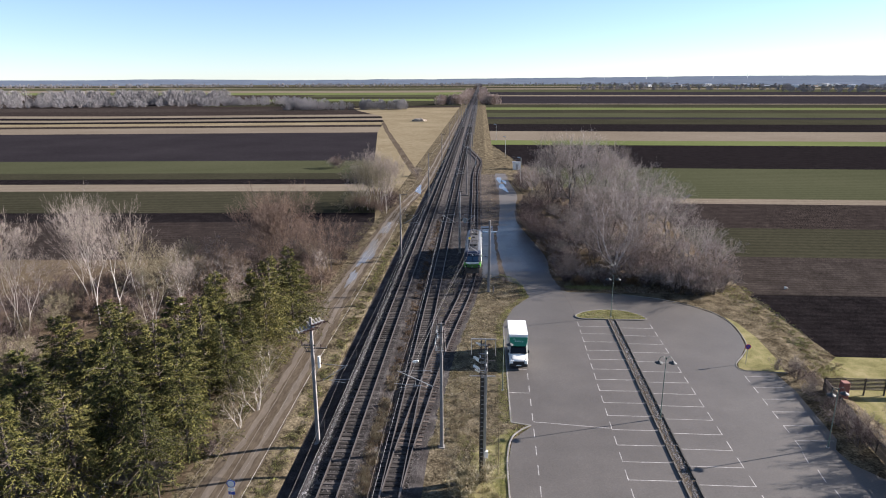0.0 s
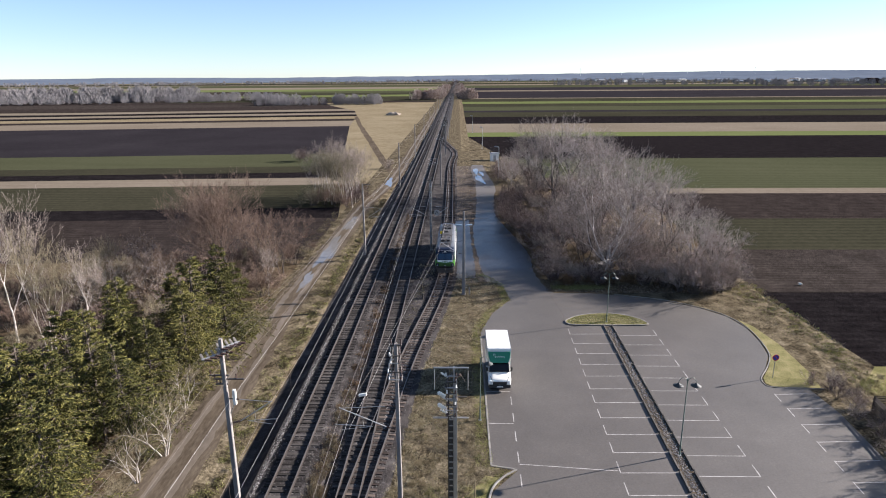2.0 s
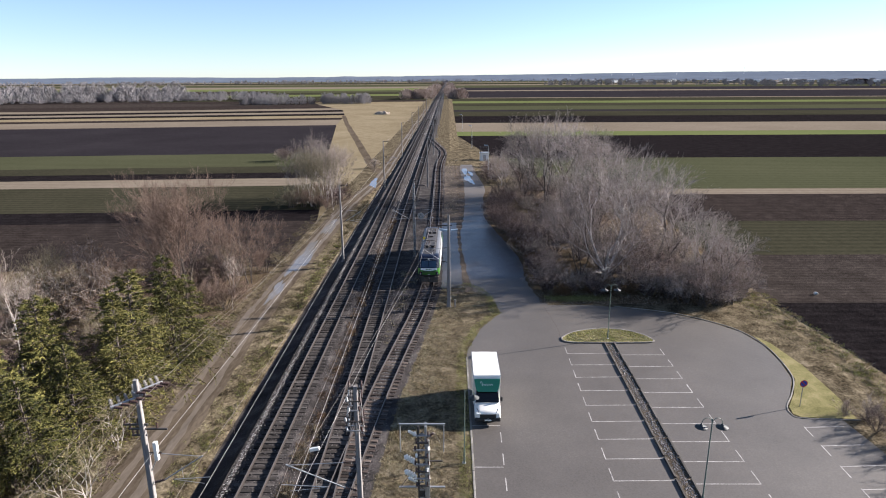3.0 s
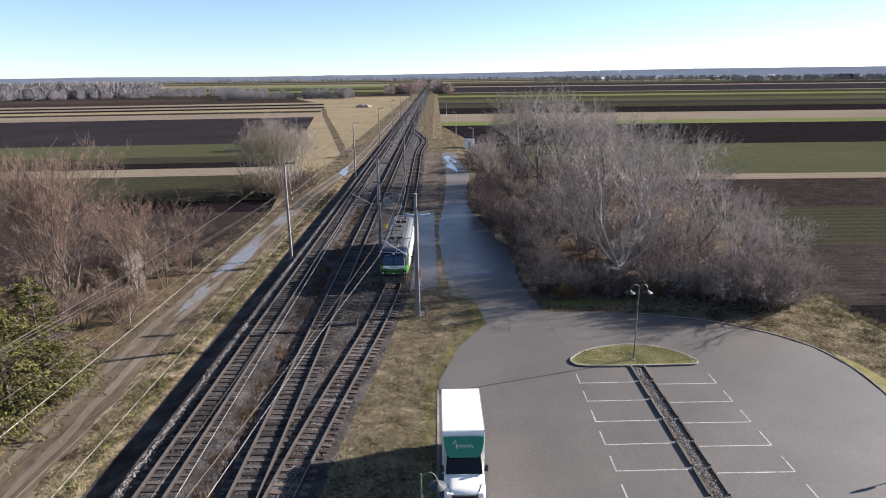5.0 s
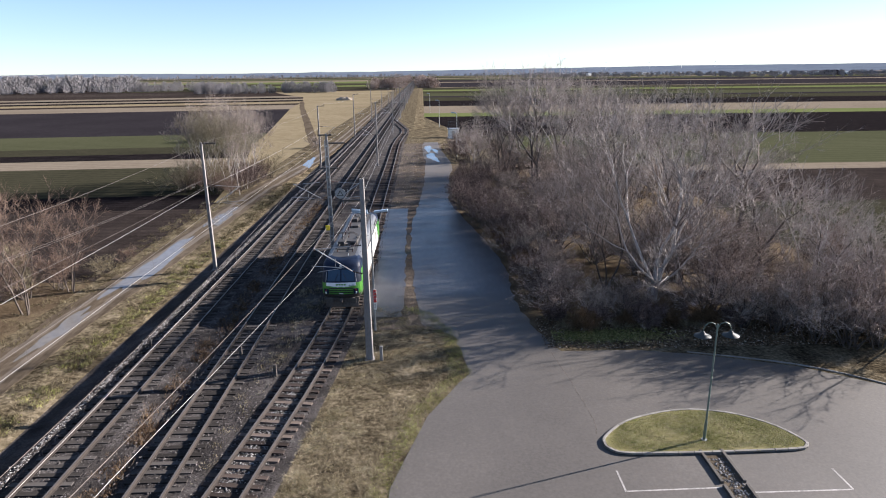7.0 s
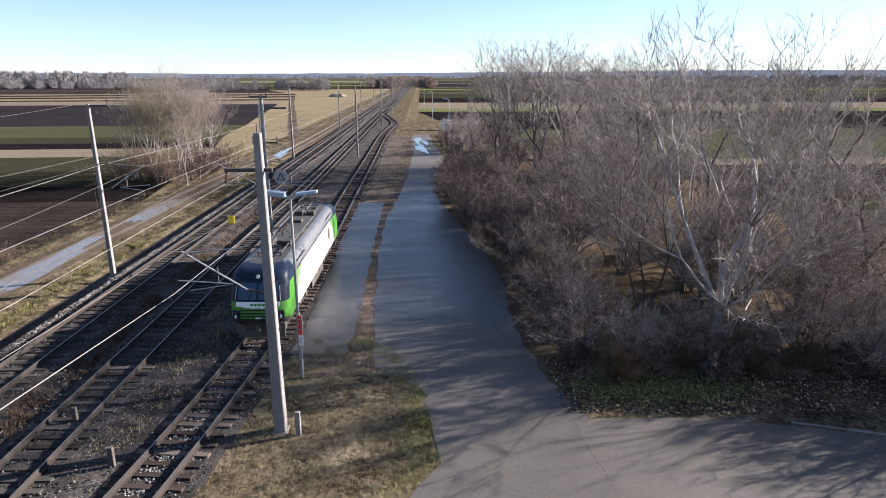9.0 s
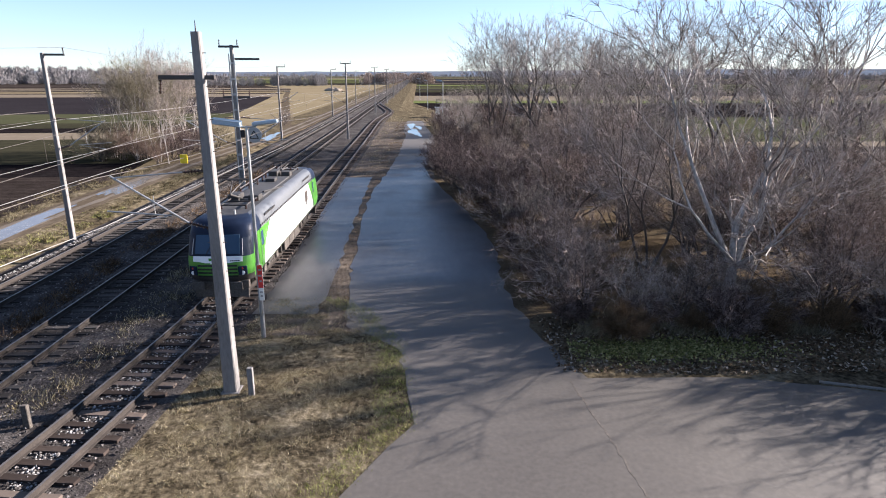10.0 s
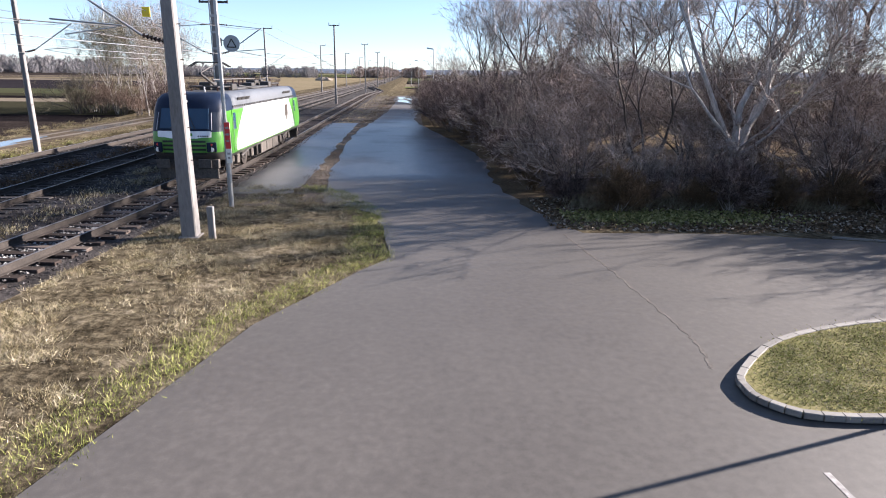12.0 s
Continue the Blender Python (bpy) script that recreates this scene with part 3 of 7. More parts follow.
def stones(name, pos, size, mat, parent, seed, flat=0.7):
    """Loose broken stones, eight faces each."""
    r = np.random.default_rng(seed)
    n = len(pos)
    base = np.array([(1, 0, 0), (-1, 0, 0), (0, 1, 0), (0, -1, 0), (0, 0, 1), (0, 0, -0.6)], float)
    tri = np.array([(0, 2, 4), (2, 1, 4), (1, 3, 4), (3, 0, 4), (2, 0, 5), (1, 2, 5), (3, 1, 5), (0, 3, 5)])
    a = r.uniform(0, math.tau, n)
    v = base[None] * r.uniform(0.55, 1.2, (n, 6, 1)) * np.asarray(size)[:, None, None] * 0.6
    c, s = np.cos(a)[:, None], np.sin(a)[:, None]
    v = np.stack([v[..., 0] * c - v[..., 1] * s, v[..., 0] * s + v[..., 1] * c, v[..., 2] * flat], -1) + np.asarray(pos)[:, None]
    f = tri[None] + (np.arange(n) * 6)[:, None, None]
    ob = mesh_object(name, v.reshape(-1, 3), f.reshape(-1, 3), mat, parent)
    return tagged(ob, "", "", "", "stuff")


drain()


def kerb_line(name, label, outline, closed, mat="kerb", top=0.13, wide=0.14, pitch=1.0):
    """A row of kerb stones with open joints, each a piece of its own."""
    pts = outline + ([outline[0]] if closed else [])
    holder = empty(name, label, "kerb", kind="structure")
    bm = box(bmesh.new(), -pitch / 2 + 0.01, -wide / 2, -0.1, pitch / 2 - 0.01, wide / 2, 0, 0.012)
    first = part("kerb_stone", bm, mat, holder)
    stone_mesh, made = first.data, []
    for a, b in zip(pts, pts[1:]):
        a, b = Vector((*a, 0)), Vector((*b, 0))
        n = max(1, round((b - a).length / pitch))
        for k in range(n):
            p = a.lerp(b, (k + 0.5) / n)
            m = pose(p.x, p.y, top, 0, 0, math.degrees(math.atan2(b.y - a.y, b.x - a.x))) @ Matrix.Diagonal(((b - a).length / n / pitch, 1, 1, 1))
            if first:
                first.matrix_basis, first = m, None
                continue
            o = new("kerb_stone", stone_mesh)
            o.parent, o.matrix_basis = holder, m
    return holder


def loop(pts, n):
    return [(p.x, p.y) for p in smooth_line(pts, n)]


# planted island at the head of the bays
ISLAND = loop([(12.6, 88.42), (11.9, 88.55), (11.5, 88.95), (11.46, 89.3), (11.62, 89.75), (12.72, 90.83), (14.03, 91.46), (15.6, 91.85), (17.0, 91.85), (18.6, 91.35), (19.9, 90.3), (20.55, 89.1), (20.5, 88.7), (20.1, 88.45), (18.6, 88.38), (15.8, 88.35), (13.8, 88.38), (12.6, 88.42)], 50)[:-1]
kerb_line("island_kerb", "rounded concrete kerb around a planted island", ISLAND, True, pitch=0.8, wide=0.13, top=0.15)
bm = prism(bmesh.new(), [(16 + (x - 16) * 0.982, 90.3 + (y - 90.3) * 0.965) for x, y in ISLAND], 0.0, 0.13)
tagged(part("island_lawn", bm, "lawn"), "short mown grass on the car park island", "lawn", kind="structure")
kerb_line("car_park_kerb", "pale concrete kerb along the car park verge", loop([(1.05, 45.70), (1.05, 51.64), (1.07, 56.59), (1.52, 59.66), (2.31, 61.05), (3.41, 62.04)], 22), False, top=0.1)
kerb_line("bay_kerb", "low pale kerb stones beside the loading bay", [(3.31, 62.15), (1.65, 62.53), (1.68, 73.91), (1.70, 85.30)], False, top=0.05, wide=0.14)
kerb_line("turning_kerb", "low kerb around the turning loop", loop([(19.13, 98.57), (24.60, 96.68), (28.18, 94.11), (30.37, 91.34), (31.17, 87.77), (30.97, 84.31), (30.27, 80.94), (28.68, 78.17), (27.24, 76.19), (26.94, 75.00), (27.54, 74.36), (31.76, 74.06)], 44), False, top=0.07, wide=0.1)
bm = prism(bmesh.new(), [(27.09, 75.00), (27.49, 74.51), (31.57, 74.21), (32.16, 77.38), (32.46, 83.32), (31.96, 88.27), (31.07, 90.25), (31.29, 87.77), (31.07, 84.31), (30.37, 80.84), (28.78, 78.07), (27.34, 76.09)], -0.05, 0.05)
tagged(part("verge_lawn", bm, "lawn"), "strip of short green grass outside the turning loop", "lawn", kind="structure")


bm = prism(bmesh.new(), [(-2.4, 38), (1.0, 38), (0.98, 51.6), (1.0, 56.6), (1.45, 59.7), (2.25, 61.1), (1.2, 61.4), (0.4, 60.0), (-0.5, 58.6), (-1.6, 57.6), (-2.3, 55.0), (-2.7, 48)], -0.05, 0.018)
tagged(part("tower_lawn", bm, "lawn"), "short green grass on the verge by the switch tower", "lawn", kind="structure")


def crack(pts, w):
    bm = bmesh.new()
    line = smooth_line(pts, 60)
    line = [p + Vector((R.uniform(-0.04, 0.04), R.uniform(-0.03, 0.03), 0)) for p in line]
    ribbon(bm, line, [w * R.uniform(0.4, 1.3) for _ in line], TOP, TOP + 0.004)
    tagged(part("asphalt_joint", bm, "under"), "dark open joint in the asphalt", "joint", kind="structure")


crack([(10.95, 98.9), (11.2, 96.6), (11.4, 93.8), (11.5, 91.3), (11.3, 90.1)], 0.03)


# ---- railway ----
SIDING = [(-8.05, 50), (-7.7, 57), (-7.15, 64), (-6.45, 72), (-5.8, 78.5), (-5.0, 85), (-4.2, 91), (-3.55, 96), (-2.95, 102), (-2.6, 108), (-2.4, 118), (-2.45, 130), (-2.6, 150), (-2.75, 180), (-2.95, 208), (-2.6, 225), (-1.95, 238), (-2.1, 250), (-3.4, 262), (-5.2, 275), (-7.5, 295), (-8.05, 306)]
RAIL_TOP = 0.29


def siding_x(y):
    return float(np.interp(y, SY, SX))


_s = smooth_line(SIDING, 600)
SX, SY = [p.x for p in _s], [p.y for p in _s]


def ballast_bed():
    bm = bmesh.new()
    ys = [-40 + 4 * k for k in range(86)] + [320 + 40 * k for k in range(60)]
    rows = []
    for y in ys:
        r = siding_x(y) + 1.75 if 50 < y < 306 else TRACK_2 + 2.2
        r = max(r, TRACK_2 + 2.0)
        w = R.uniform(-0.12, 0.12)
        prof = [(-17.1 + w, -0.83), (-16.4 + w, -0.79), (-15.5, -0.5), (-14.92, -0.04 + w * 0.4), (-14.65, -0.05), (-14.35, -0.12), (-14.0, -0.01), (-13.2, 0.03), (-12.3, 0.03), (-11.35, 0.05), (-10.8 + w, -0.08), (-10.25 + w, -0.12), (-9.95, -0.22), (-9.5, 0.0), (-8.5, 0.03), (-6.55, 0.03), (r + w, 0.0), (r + 0.35 + w, -0.05)]
        rows.append([bm.verts.new((x, y, z)) for x, z in prof])
    for a, b in zip(rows, rows[1:]):
        for k in range(len(a) - 1):
            bm.faces.new((a[k], a[k + 1], b[k + 1], b[k]))
    return tagged(part("ballast_bed", bm, "ballast"), "dark stone ballast bed of the railway", "ballast", kind="structure")


BED = ballast_bed()
r = np.random.default_rng(8)
n = 26000
y = 50 + 90 * r.random(n) ** 1.3
x = r.uniform(-14.5, -0.6, n)
keep = x < np.interp(y, SY, SX) + 1.7
stones("loose_ballast", np.c_[x, y, np.full(n, 0.06)][keep], r.uniform(0.05, 0.11, n)[keep], "stone", BED, 9)


n = 3800
y = 50 + 110 * r.random(n)
stones("bank_edge_stones", np.c_[-14.6 + r.normal(0, 0.1, n), y, r.uniform(-0.04, 0.05, n)], r.uniform(0.05, 0.14, n), "stone_pale", BED, 14)
n = 9000
y = 60 + 75 * r.random(n)
x = np.interp(y, SY, SX) + r.normal(0, 0.42, n).clip(-0.95, 0.95)
stones("siding_ballast", np.c_[x, y, np.full(n, 0.04)], r.uniform(0.05, 0.1, n), "stone_pale", BED, 12)


def rail_mesh(line, side):
    """A flat-bottomed rail swept along a line."""
    prof = [(-0.07, 0.085), (-0.07, 0.1), (-0.012, 0.12), (-0.012, 0.25), (-0.036, 0.26), (-0.036, RAIL_TOP), (0.036, RAIL_TOP), (0.036, 0.26), (0.012, 0.25), (0.012, 0.12), (0.07, 0.1), (0.07, 0.085)]
    bm = bmesh.new()
    rows = []
    for i, p in enumerate(line):
        d = (line[min(i + 1, len(line) - 1)] - line[max(i - 1, 0)]).normalized()
        s = Vector((d.y, -d.x, 0))
        c = p + s * side
        rows.append([bm.verts.new((c + s * u).to_tuple()[:2] + (z,)) for u, z in prof])
    for a, b in zip(rows, rows[1:]):
        for k in range(len(prof) - 1):
            f = bm.faces.new((a[k], a[k + 1], b[k + 1], b[k]))
            f.material_index = 1 if k == 5 else 0
    bmesh.ops.recalc_face_normals(bm, faces=bm.faces[:])
    return bm


def track(name, label, line, mat, first, last, skip=None):
    holder = empty(name, label, "railway track", kind="structure")
    for side in (-0.7535, 0.7535):
        part("rail", rail_mesh(line, side), ["rail", "rail_top"], holder)
    bm = box(bmesh.new(), -1.3, -0.13, -0.06, 1.3, 0.13, 0.085, 0.012)
    me, many = None, []
    acc = 0.0
    spots = []
    for a, b in zip(line, line[1:]):
        L = (b - a).length
        while acc < L:
            p = a.lerp(b, acc / L)
            spots.append((p, math.degrees(math.atan2(b.y - a.y, b.x - a.x)) - 90))
            acc += 0.61
        acc -= L
    base = part("sleeper", bm, mat, holder)
    me = base.data
    near = [s for s in spots if first <= s[0].y <= last][:300]
    rest = [s for s in spots if not first <= s[0].y <= last] + [s for s in spots if first <= s[0].y <= last][300:]
    for k, (p, a) in enumerate(near):
        m = pose(p.x + R.uniform(-0.03, 0.03), p.y, R.uniform(-0.012, 0.006), 0, 0, a + R.uniform(-1, 1))
        if k == 0:
            base.matrix_basis = m
            continue
        o = new("sleeper", me)
        o.parent, o.matrix_basis = holder, m
    V, F = [], []
    cube = [(x, y, z) for x in (-1.3, 1.3) for y in (-0.13, 0.13) for z in (-0.05, 0.085)]
    quad = [(0, 1, 3, 2), (4, 6, 7, 5), (0, 4, 5, 1), (2, 3, 7, 6), (1, 5, 7, 3)]
    for p, a in rest:
        if not 10 < p.y < 420 or (skip and skip(p)):
            continue
        c, s = math.cos(radians(a)), math.sin(radians(a))
        i = len(V)
        V += [(p.x + x * c - y * s, p.y + x * s + y * c, z) for x, y, z in cube]
        F += [tuple(i + j for j in q) for q in quad]
    if V:
        tagged(mesh_object("distant_sleepers", V, F, mat, holder), "", "", "", "stuff")
    return holder


def straight(x):
    ys = list(range(-40, 420, 4)) + list(range(420, 2600, 60))
    return [Vector((x, y, 0)) for y in ys]


track("track_main_left", "railway track with worn rails on grey sleepers", straight(TRACK_1), "sleeper", 50, 232)
track("track_main_right", "railway track with worn rails and a turnout", straight(TRACK_2), "sleeper", 50, 232)
track("track_siding", "rusty siding track with old brown sleepers", _s, "sleeper_old", 58, 240, lambda p: p.y < 64 or p.y > 285)


# ---- overhead line masts and wires ----
MAT["loco_green"] = plain("bright_green_paint", (0.055, 0.22, 0.022), 0.4, coat=0.15, vary=0.06)
MAT["loco_white"] = material("dusty_white_paint", [(0.62, 0.61, 0.59), (0.74, 0.735, 0.72), (0.80, 0.80, 0.79)], (0.8, 5.0), 0.4, 0.02, 0.005, stretch=(1, 1, 0.35), coat=0.2)
MAT["loco_grey"] = plain("grey_roof_paint", (0.085, 0.092, 0.102), 0.5, vary=0.25)
MAT["loco_deck"] = plain("sooty_roof_deck", (0.035, 0.035, 0.037), 0.7, vary=0.35)
MAT["loco_pillar"] = plain("slate_pillar_paint", (0.016, 0.023, 0.038), 0.45, spec=0.15, coat=0.0, vary=0.15)
MAT["loco_dark"] = plain("dark_blue_mask_paint", (0.010, 0.017, 0.036), 0.45, spec=0.12, coat=0.0, vary=0.15)
MAT["windscreen"] = glass_material("tinted_windscreen", (0.03, 0.062, 0.105))
MAT["van_glass"] = glass_material("dark_van_glass", (0.006, 0.007, 0.010))
MAT["headlight"] = plain("clear_headlight_lens", (0.7, 0.72, 0.70), 0.1, coat=0.8)
MAT["roof_gear"] = plain("sooty_roof_gear", (0.045, 0.042, 0.04), 0.6, 0.3, vary=0.4)
MAT["red"] = plain("red_sign_paint", (0.55, 0.03, 0.025), 0.45)
MAT["blue"] = plain("blue_sign_paint", (0.02, 0.06, 0.28), 0.45)
MAT["yellow"] = plain("yellow_marker_paint", (0.75, 0.55, 0.02), 0.5)
MAT["logo_green"] = plain("deep_green_panel", (0.004, 0.17, 0.085), 0.35, coat=0.3, vary=0.06)
MAT["lamp_glass"] = plain("grey_lamp_shade", (0.04, 0.046, 0.048), 0.6, spec=0.2, coat=0.0)
MAT["head_blue"] = plain("blue_grey_lamp_housing", (0.30, 0.38, 0.45), 0.35, coat=0.2)
MAT["post_green"] = plain("grey_green_post_paint", (0.1, 0.135, 0.112), 0.5, vary=0.2)


def insulator(bm, a, b, r=0.075, n=6):
    """A string of ribbed porcelain sheds from a to b."""
    a, b = Vector(a), Vector(b)
    rod(bm, a, b, r * 0.4, n=6)
    for k in range(n):
        p, q = a.lerp(b, (k + 0.25) / n), a.lerp(b, (k + 0.6) / n)
        rod(bm, p, q, r, r * 0.55, 8)


def shaft(w0, w1, h, z0=-0.8):
    bm = bmesh.new()
    low = [bm.verts.new((sx * w0 / 2, sy * w0 / 2, z0)) for sx, sy in ((-1, -1), (1, -1), (1, 1), (-1, 1))]
    top = [bm.verts.new((sx * w1 / 2, sy * w1 / 2, h)) for sx, sy in ((-1, -1), (1, -1), (1, 1), (-1, 1))]
    for k in range(4):
        bm.faces.new((low[k], low[(k + 1) % 4], top[(k + 1) % 4], top[k]))
    bm.faces.new(top)
    bmesh.ops.bevel(bm, geom=[e for e in bm.edges if abs(e.verts[0].co.z - e.verts[1].co.z) > 1], offset=0.03, segments=1, affect="EDGES")
    return bm


def cantilever(mast, side, reach, low=5.55, high=7.0, steady=5.45):
    """Hinged bracket: top tie, raking tube, insulators and a steady arm that holds the contact wire."""
    x = side * reach
    arm = part("cantilever", rod(bmesh.new(), (side * 0.75, 0, low + 0.15), (x * 1.04, 0, high + 0.05), 0.032), "galv", mast, "galvanised bracket tube")
    part("top_tie", rod(bmesh.new(), (side * 0.75, 0, high + 0.16), (x, 0, high), 0.02), "galv", mast)
    for z0, z1, r in ((low, low + 0.16, 0.075), (high + 0.2, high + 0.16, 0.06)):
        bm = bmesh.new()
        insulator(bm, (side * 0.2, 0, z0), (side * 0.78, 0, z1), r)
        part("insulator", bm, "porcelain", mast, "ribbed brown porcelain insulator")
    bm = bmesh.new()
    rod(bm, (x * 0.45, 0, steady + 0.28), (x * 1.12, 0, steady + 0.42), 0.022)
    rod(bm, (x * 0.5, 0, steady + 0.25), (x, 0, steady + 0.04), 0.014)
    rod(bm, (x * 0.62, 0, steady + 0.32), (x * 0.62, 0, low + 0.15 + (high - low) * 0.55), 0.012)
    part("steady_arm", bm, "galv", mast)
    return arm


def mast_parts(mast, h, w0=0.31, w1=0.19, mat="concrete"):
    part("shaft", shaft(w0, w1, h), mat, mast)
    bm = box(bmesh.new(), -0.3, -0.3, -0.8, 0.3, 0.3, 0.03, 0.03)
    part("foundation", bm, "concrete", mast)
    for k in range(int(h / 0.9) - 2):
        z = 2.2 + 0.9 * k
        w = w0 + (w1 - w0) * z / h
        part("step_bolt", rod(bmesh.new(), (-w / 2 - 0.1, 0, z), (w / 2 + 0.1, 0, z), 0.012, n=5), "steel_dark", mast)


def crossarm(mast, z, x0, x1, pins, y=0.0, turn=0.0):
    bm = box(bmesh.new(), x0, y - 0.05, z - 0.06, x1, y + 0.05, z + 0.06, 0.01, Matrix.Rotation(turn, 4, "Z"))
    arm = part("crossarm", bm, "steel_dark", mast)
    for p in pins:
        bm = bmesh.new()
        q = Matrix.Rotation(turn, 3, "Z") @ Vector((p, y, 0))
        insulator(bm, (q.x, q.y, z + 0.06), (q.x, q.y, z + 0.4), 0.06, 4)
        part("insulator", bm, "porcelain", arm)


LEFT_ROW, RIGHT_ROW = -15.6, -5.0
WIRES = {TRACK_1: [], TRACK_2: []}


def overhead():
    group = "overhead line masts"
    for k, y in enumerate([-4, 57.7, 118.8, 180, 240, 300, 360, 420, 480, 540, 600, 660]):
        if k == 1:
            continue
        mast = empty("overhead_mast", "tall weathered concrete mast carrying a wire bracket beside the track", "mast", pose(LEFT_ROW, y, LOW), group)
        mast_parts(mast, 11.4)
        cantilever(mast, 1, TRACK_1 - LEFT_ROW, 5.95, 7.5, 5.85)
        crossarm(mast, 11.3, -0.1, 1.25, [1.2])
    for k, y in enumerate([-2, 58.35, 119.5, 178.5, 242, 302, 362, 422, 482, 542, 602, 662]):
        mast = empty("overhead_mast", "tall weathered concrete mast carrying a wire bracket between two tracks", "mast", pose(RIGHT_ROW + (0.5 if k == 1 else 0), y, 0), group)
        mast_parts(mast, 11.4)
        reach = RIGHT_ROW + (0.5 if k == 1 else 0) - TRACK_2
        cantilever(mast, -1, reach)
        if k == 2:
            # signal mast beside the siding: two arms of pin insulators, round board with a triangle
            cantilever(mast, 1, 2.6)
            crossarm(mast, 11.3, -0.75, 0.45, [-0.7, 0.35])
            crossarm(mast, 10.6, 0.0, 1.6, [])
            crossarm(mast, 8.4, -0.75, 0.9, [-0.7, 0.85])
            bm = rod(bmesh.new(), (0.95, -0.10, 6.15), (0.95, -0.07, 6.15), 0.47, n=32)
            disc = part("round_board", bm, "galv", mast, "round grey signal board with a dark triangle")
            bm = bmesh.new()
            pts = [Vector((0.95 + 0.3 * math.sin(a), -0.115, 6.1 + 0.3 * math.cos(a))) for a in (0, math.tau / 3, 2 * math.tau / 3)]
            for a, b in zip(pts, pts[1:] + pts[:1]):
                rod(bm, a, b, 0.03, n=4)
            part("triangle", bm, "black", disc)
            bm = box(bmesh.new(), 0.1, -0.05, 6.3, 0.6, 0.0, 6.36)
            part("board_bracket", bm, "steel_dark", mast)
            part("small_board", box(bmesh.new(), 0.15, -0.2, 6.0, 0.42, -0.17, 6.45, 0.01), "black", mast)
            bm = bmesh.new()
            for sx in (-0.14, 0.14):
                box(bm, sx - 0.03, -0.2, 0, sx + 0.03, -0.14, 10.9)
            for j in range(12):
                box(bm, -0.14, -0.19, 0.9 * j + 0.4, 0.14, -0.15, 0.9 * j + 0.52)
            part("ladder_frame", bm, "galv", mast)
        elif k == 1:
            # switching gear on the head of the mast
            crossarm(mast, 11.3, -0.35, 0.35, [-0.3, 0.3])
            for j, (z, reach_x) in enumerate(((10.7, 0.42), (10.2, 0.36), (9.6, 0.55), (9.1, 0.5))):
                for sy in (-0.22, 0.22):
                    rail_bar = part("head_bar", box(bmesh.new(), -reach_x, sy - 0.03, z - 0.03, reach_x * 0.7, sy + 0.03, z + 0.03, 0.006), "galv" if j % 2 else "steel_dark", mast)
                    for sx in (-0.9, 0.55):
                        bm = bmesh.new()
                        insulator(bm, (reach_x * sx, sy, z), (reach_x * sx, sy * 1.8, z + 0.32), 0.06, 4)
                        part("head_insulator", bm, "galv" if sx < 0 else "porcelain", rail_bar)
            part("switch_box", box(bmesh.new(), -0.75, -0.2, 8.2, -0.25, -0.05, 8.36, 0.02, Matrix.Rotation(-0.2, 4, "Y")), "white", mast, "pale slanting switch lever")
            for j in range(6):
                part("jumper_wire", rod(bmesh.new(), (-0.5 + 0.17 * j, -0.2 + 0.1 * (j % 3), 8.9), (-0.3 + 0.1 * j, 0.25 - 0.12 * (j % 3), 11.4), 0.016, n=5), "wire_bright" if j % 2 else "wire", mast)
        else:
            crossarm(mast, 11.3, -0.8, 0.8, [-0.75, 0.75])


overhead()

# the feeder mast on the verge, with cross-beams and side insulators
first = empty("feeder_mast", "tall grey steel mast with switchgear on cross-arms on the rail verge", "mast", pose(0.0, 98.75, 0))
mast_parts(first, 10.85, 0.44, 0.24)
cantilever(first, -1, 2.75, 5.35, 6.85)
crossarm(first, 9.65, -1.15, 0.4, [])
bm = bmesh.new()
insulator(bm, (-1.1, 0, 9.6), (-1.15, 0, 9.2), 0.06, 4)
part("hanging_insulator", bm, "porcelain", first)
rod_top = part("lightning_rod", rod(bmesh.new(), (0, 0, 10.8), (0, 0, 11.15), 0.03, 0.008), "steel_dark", first)


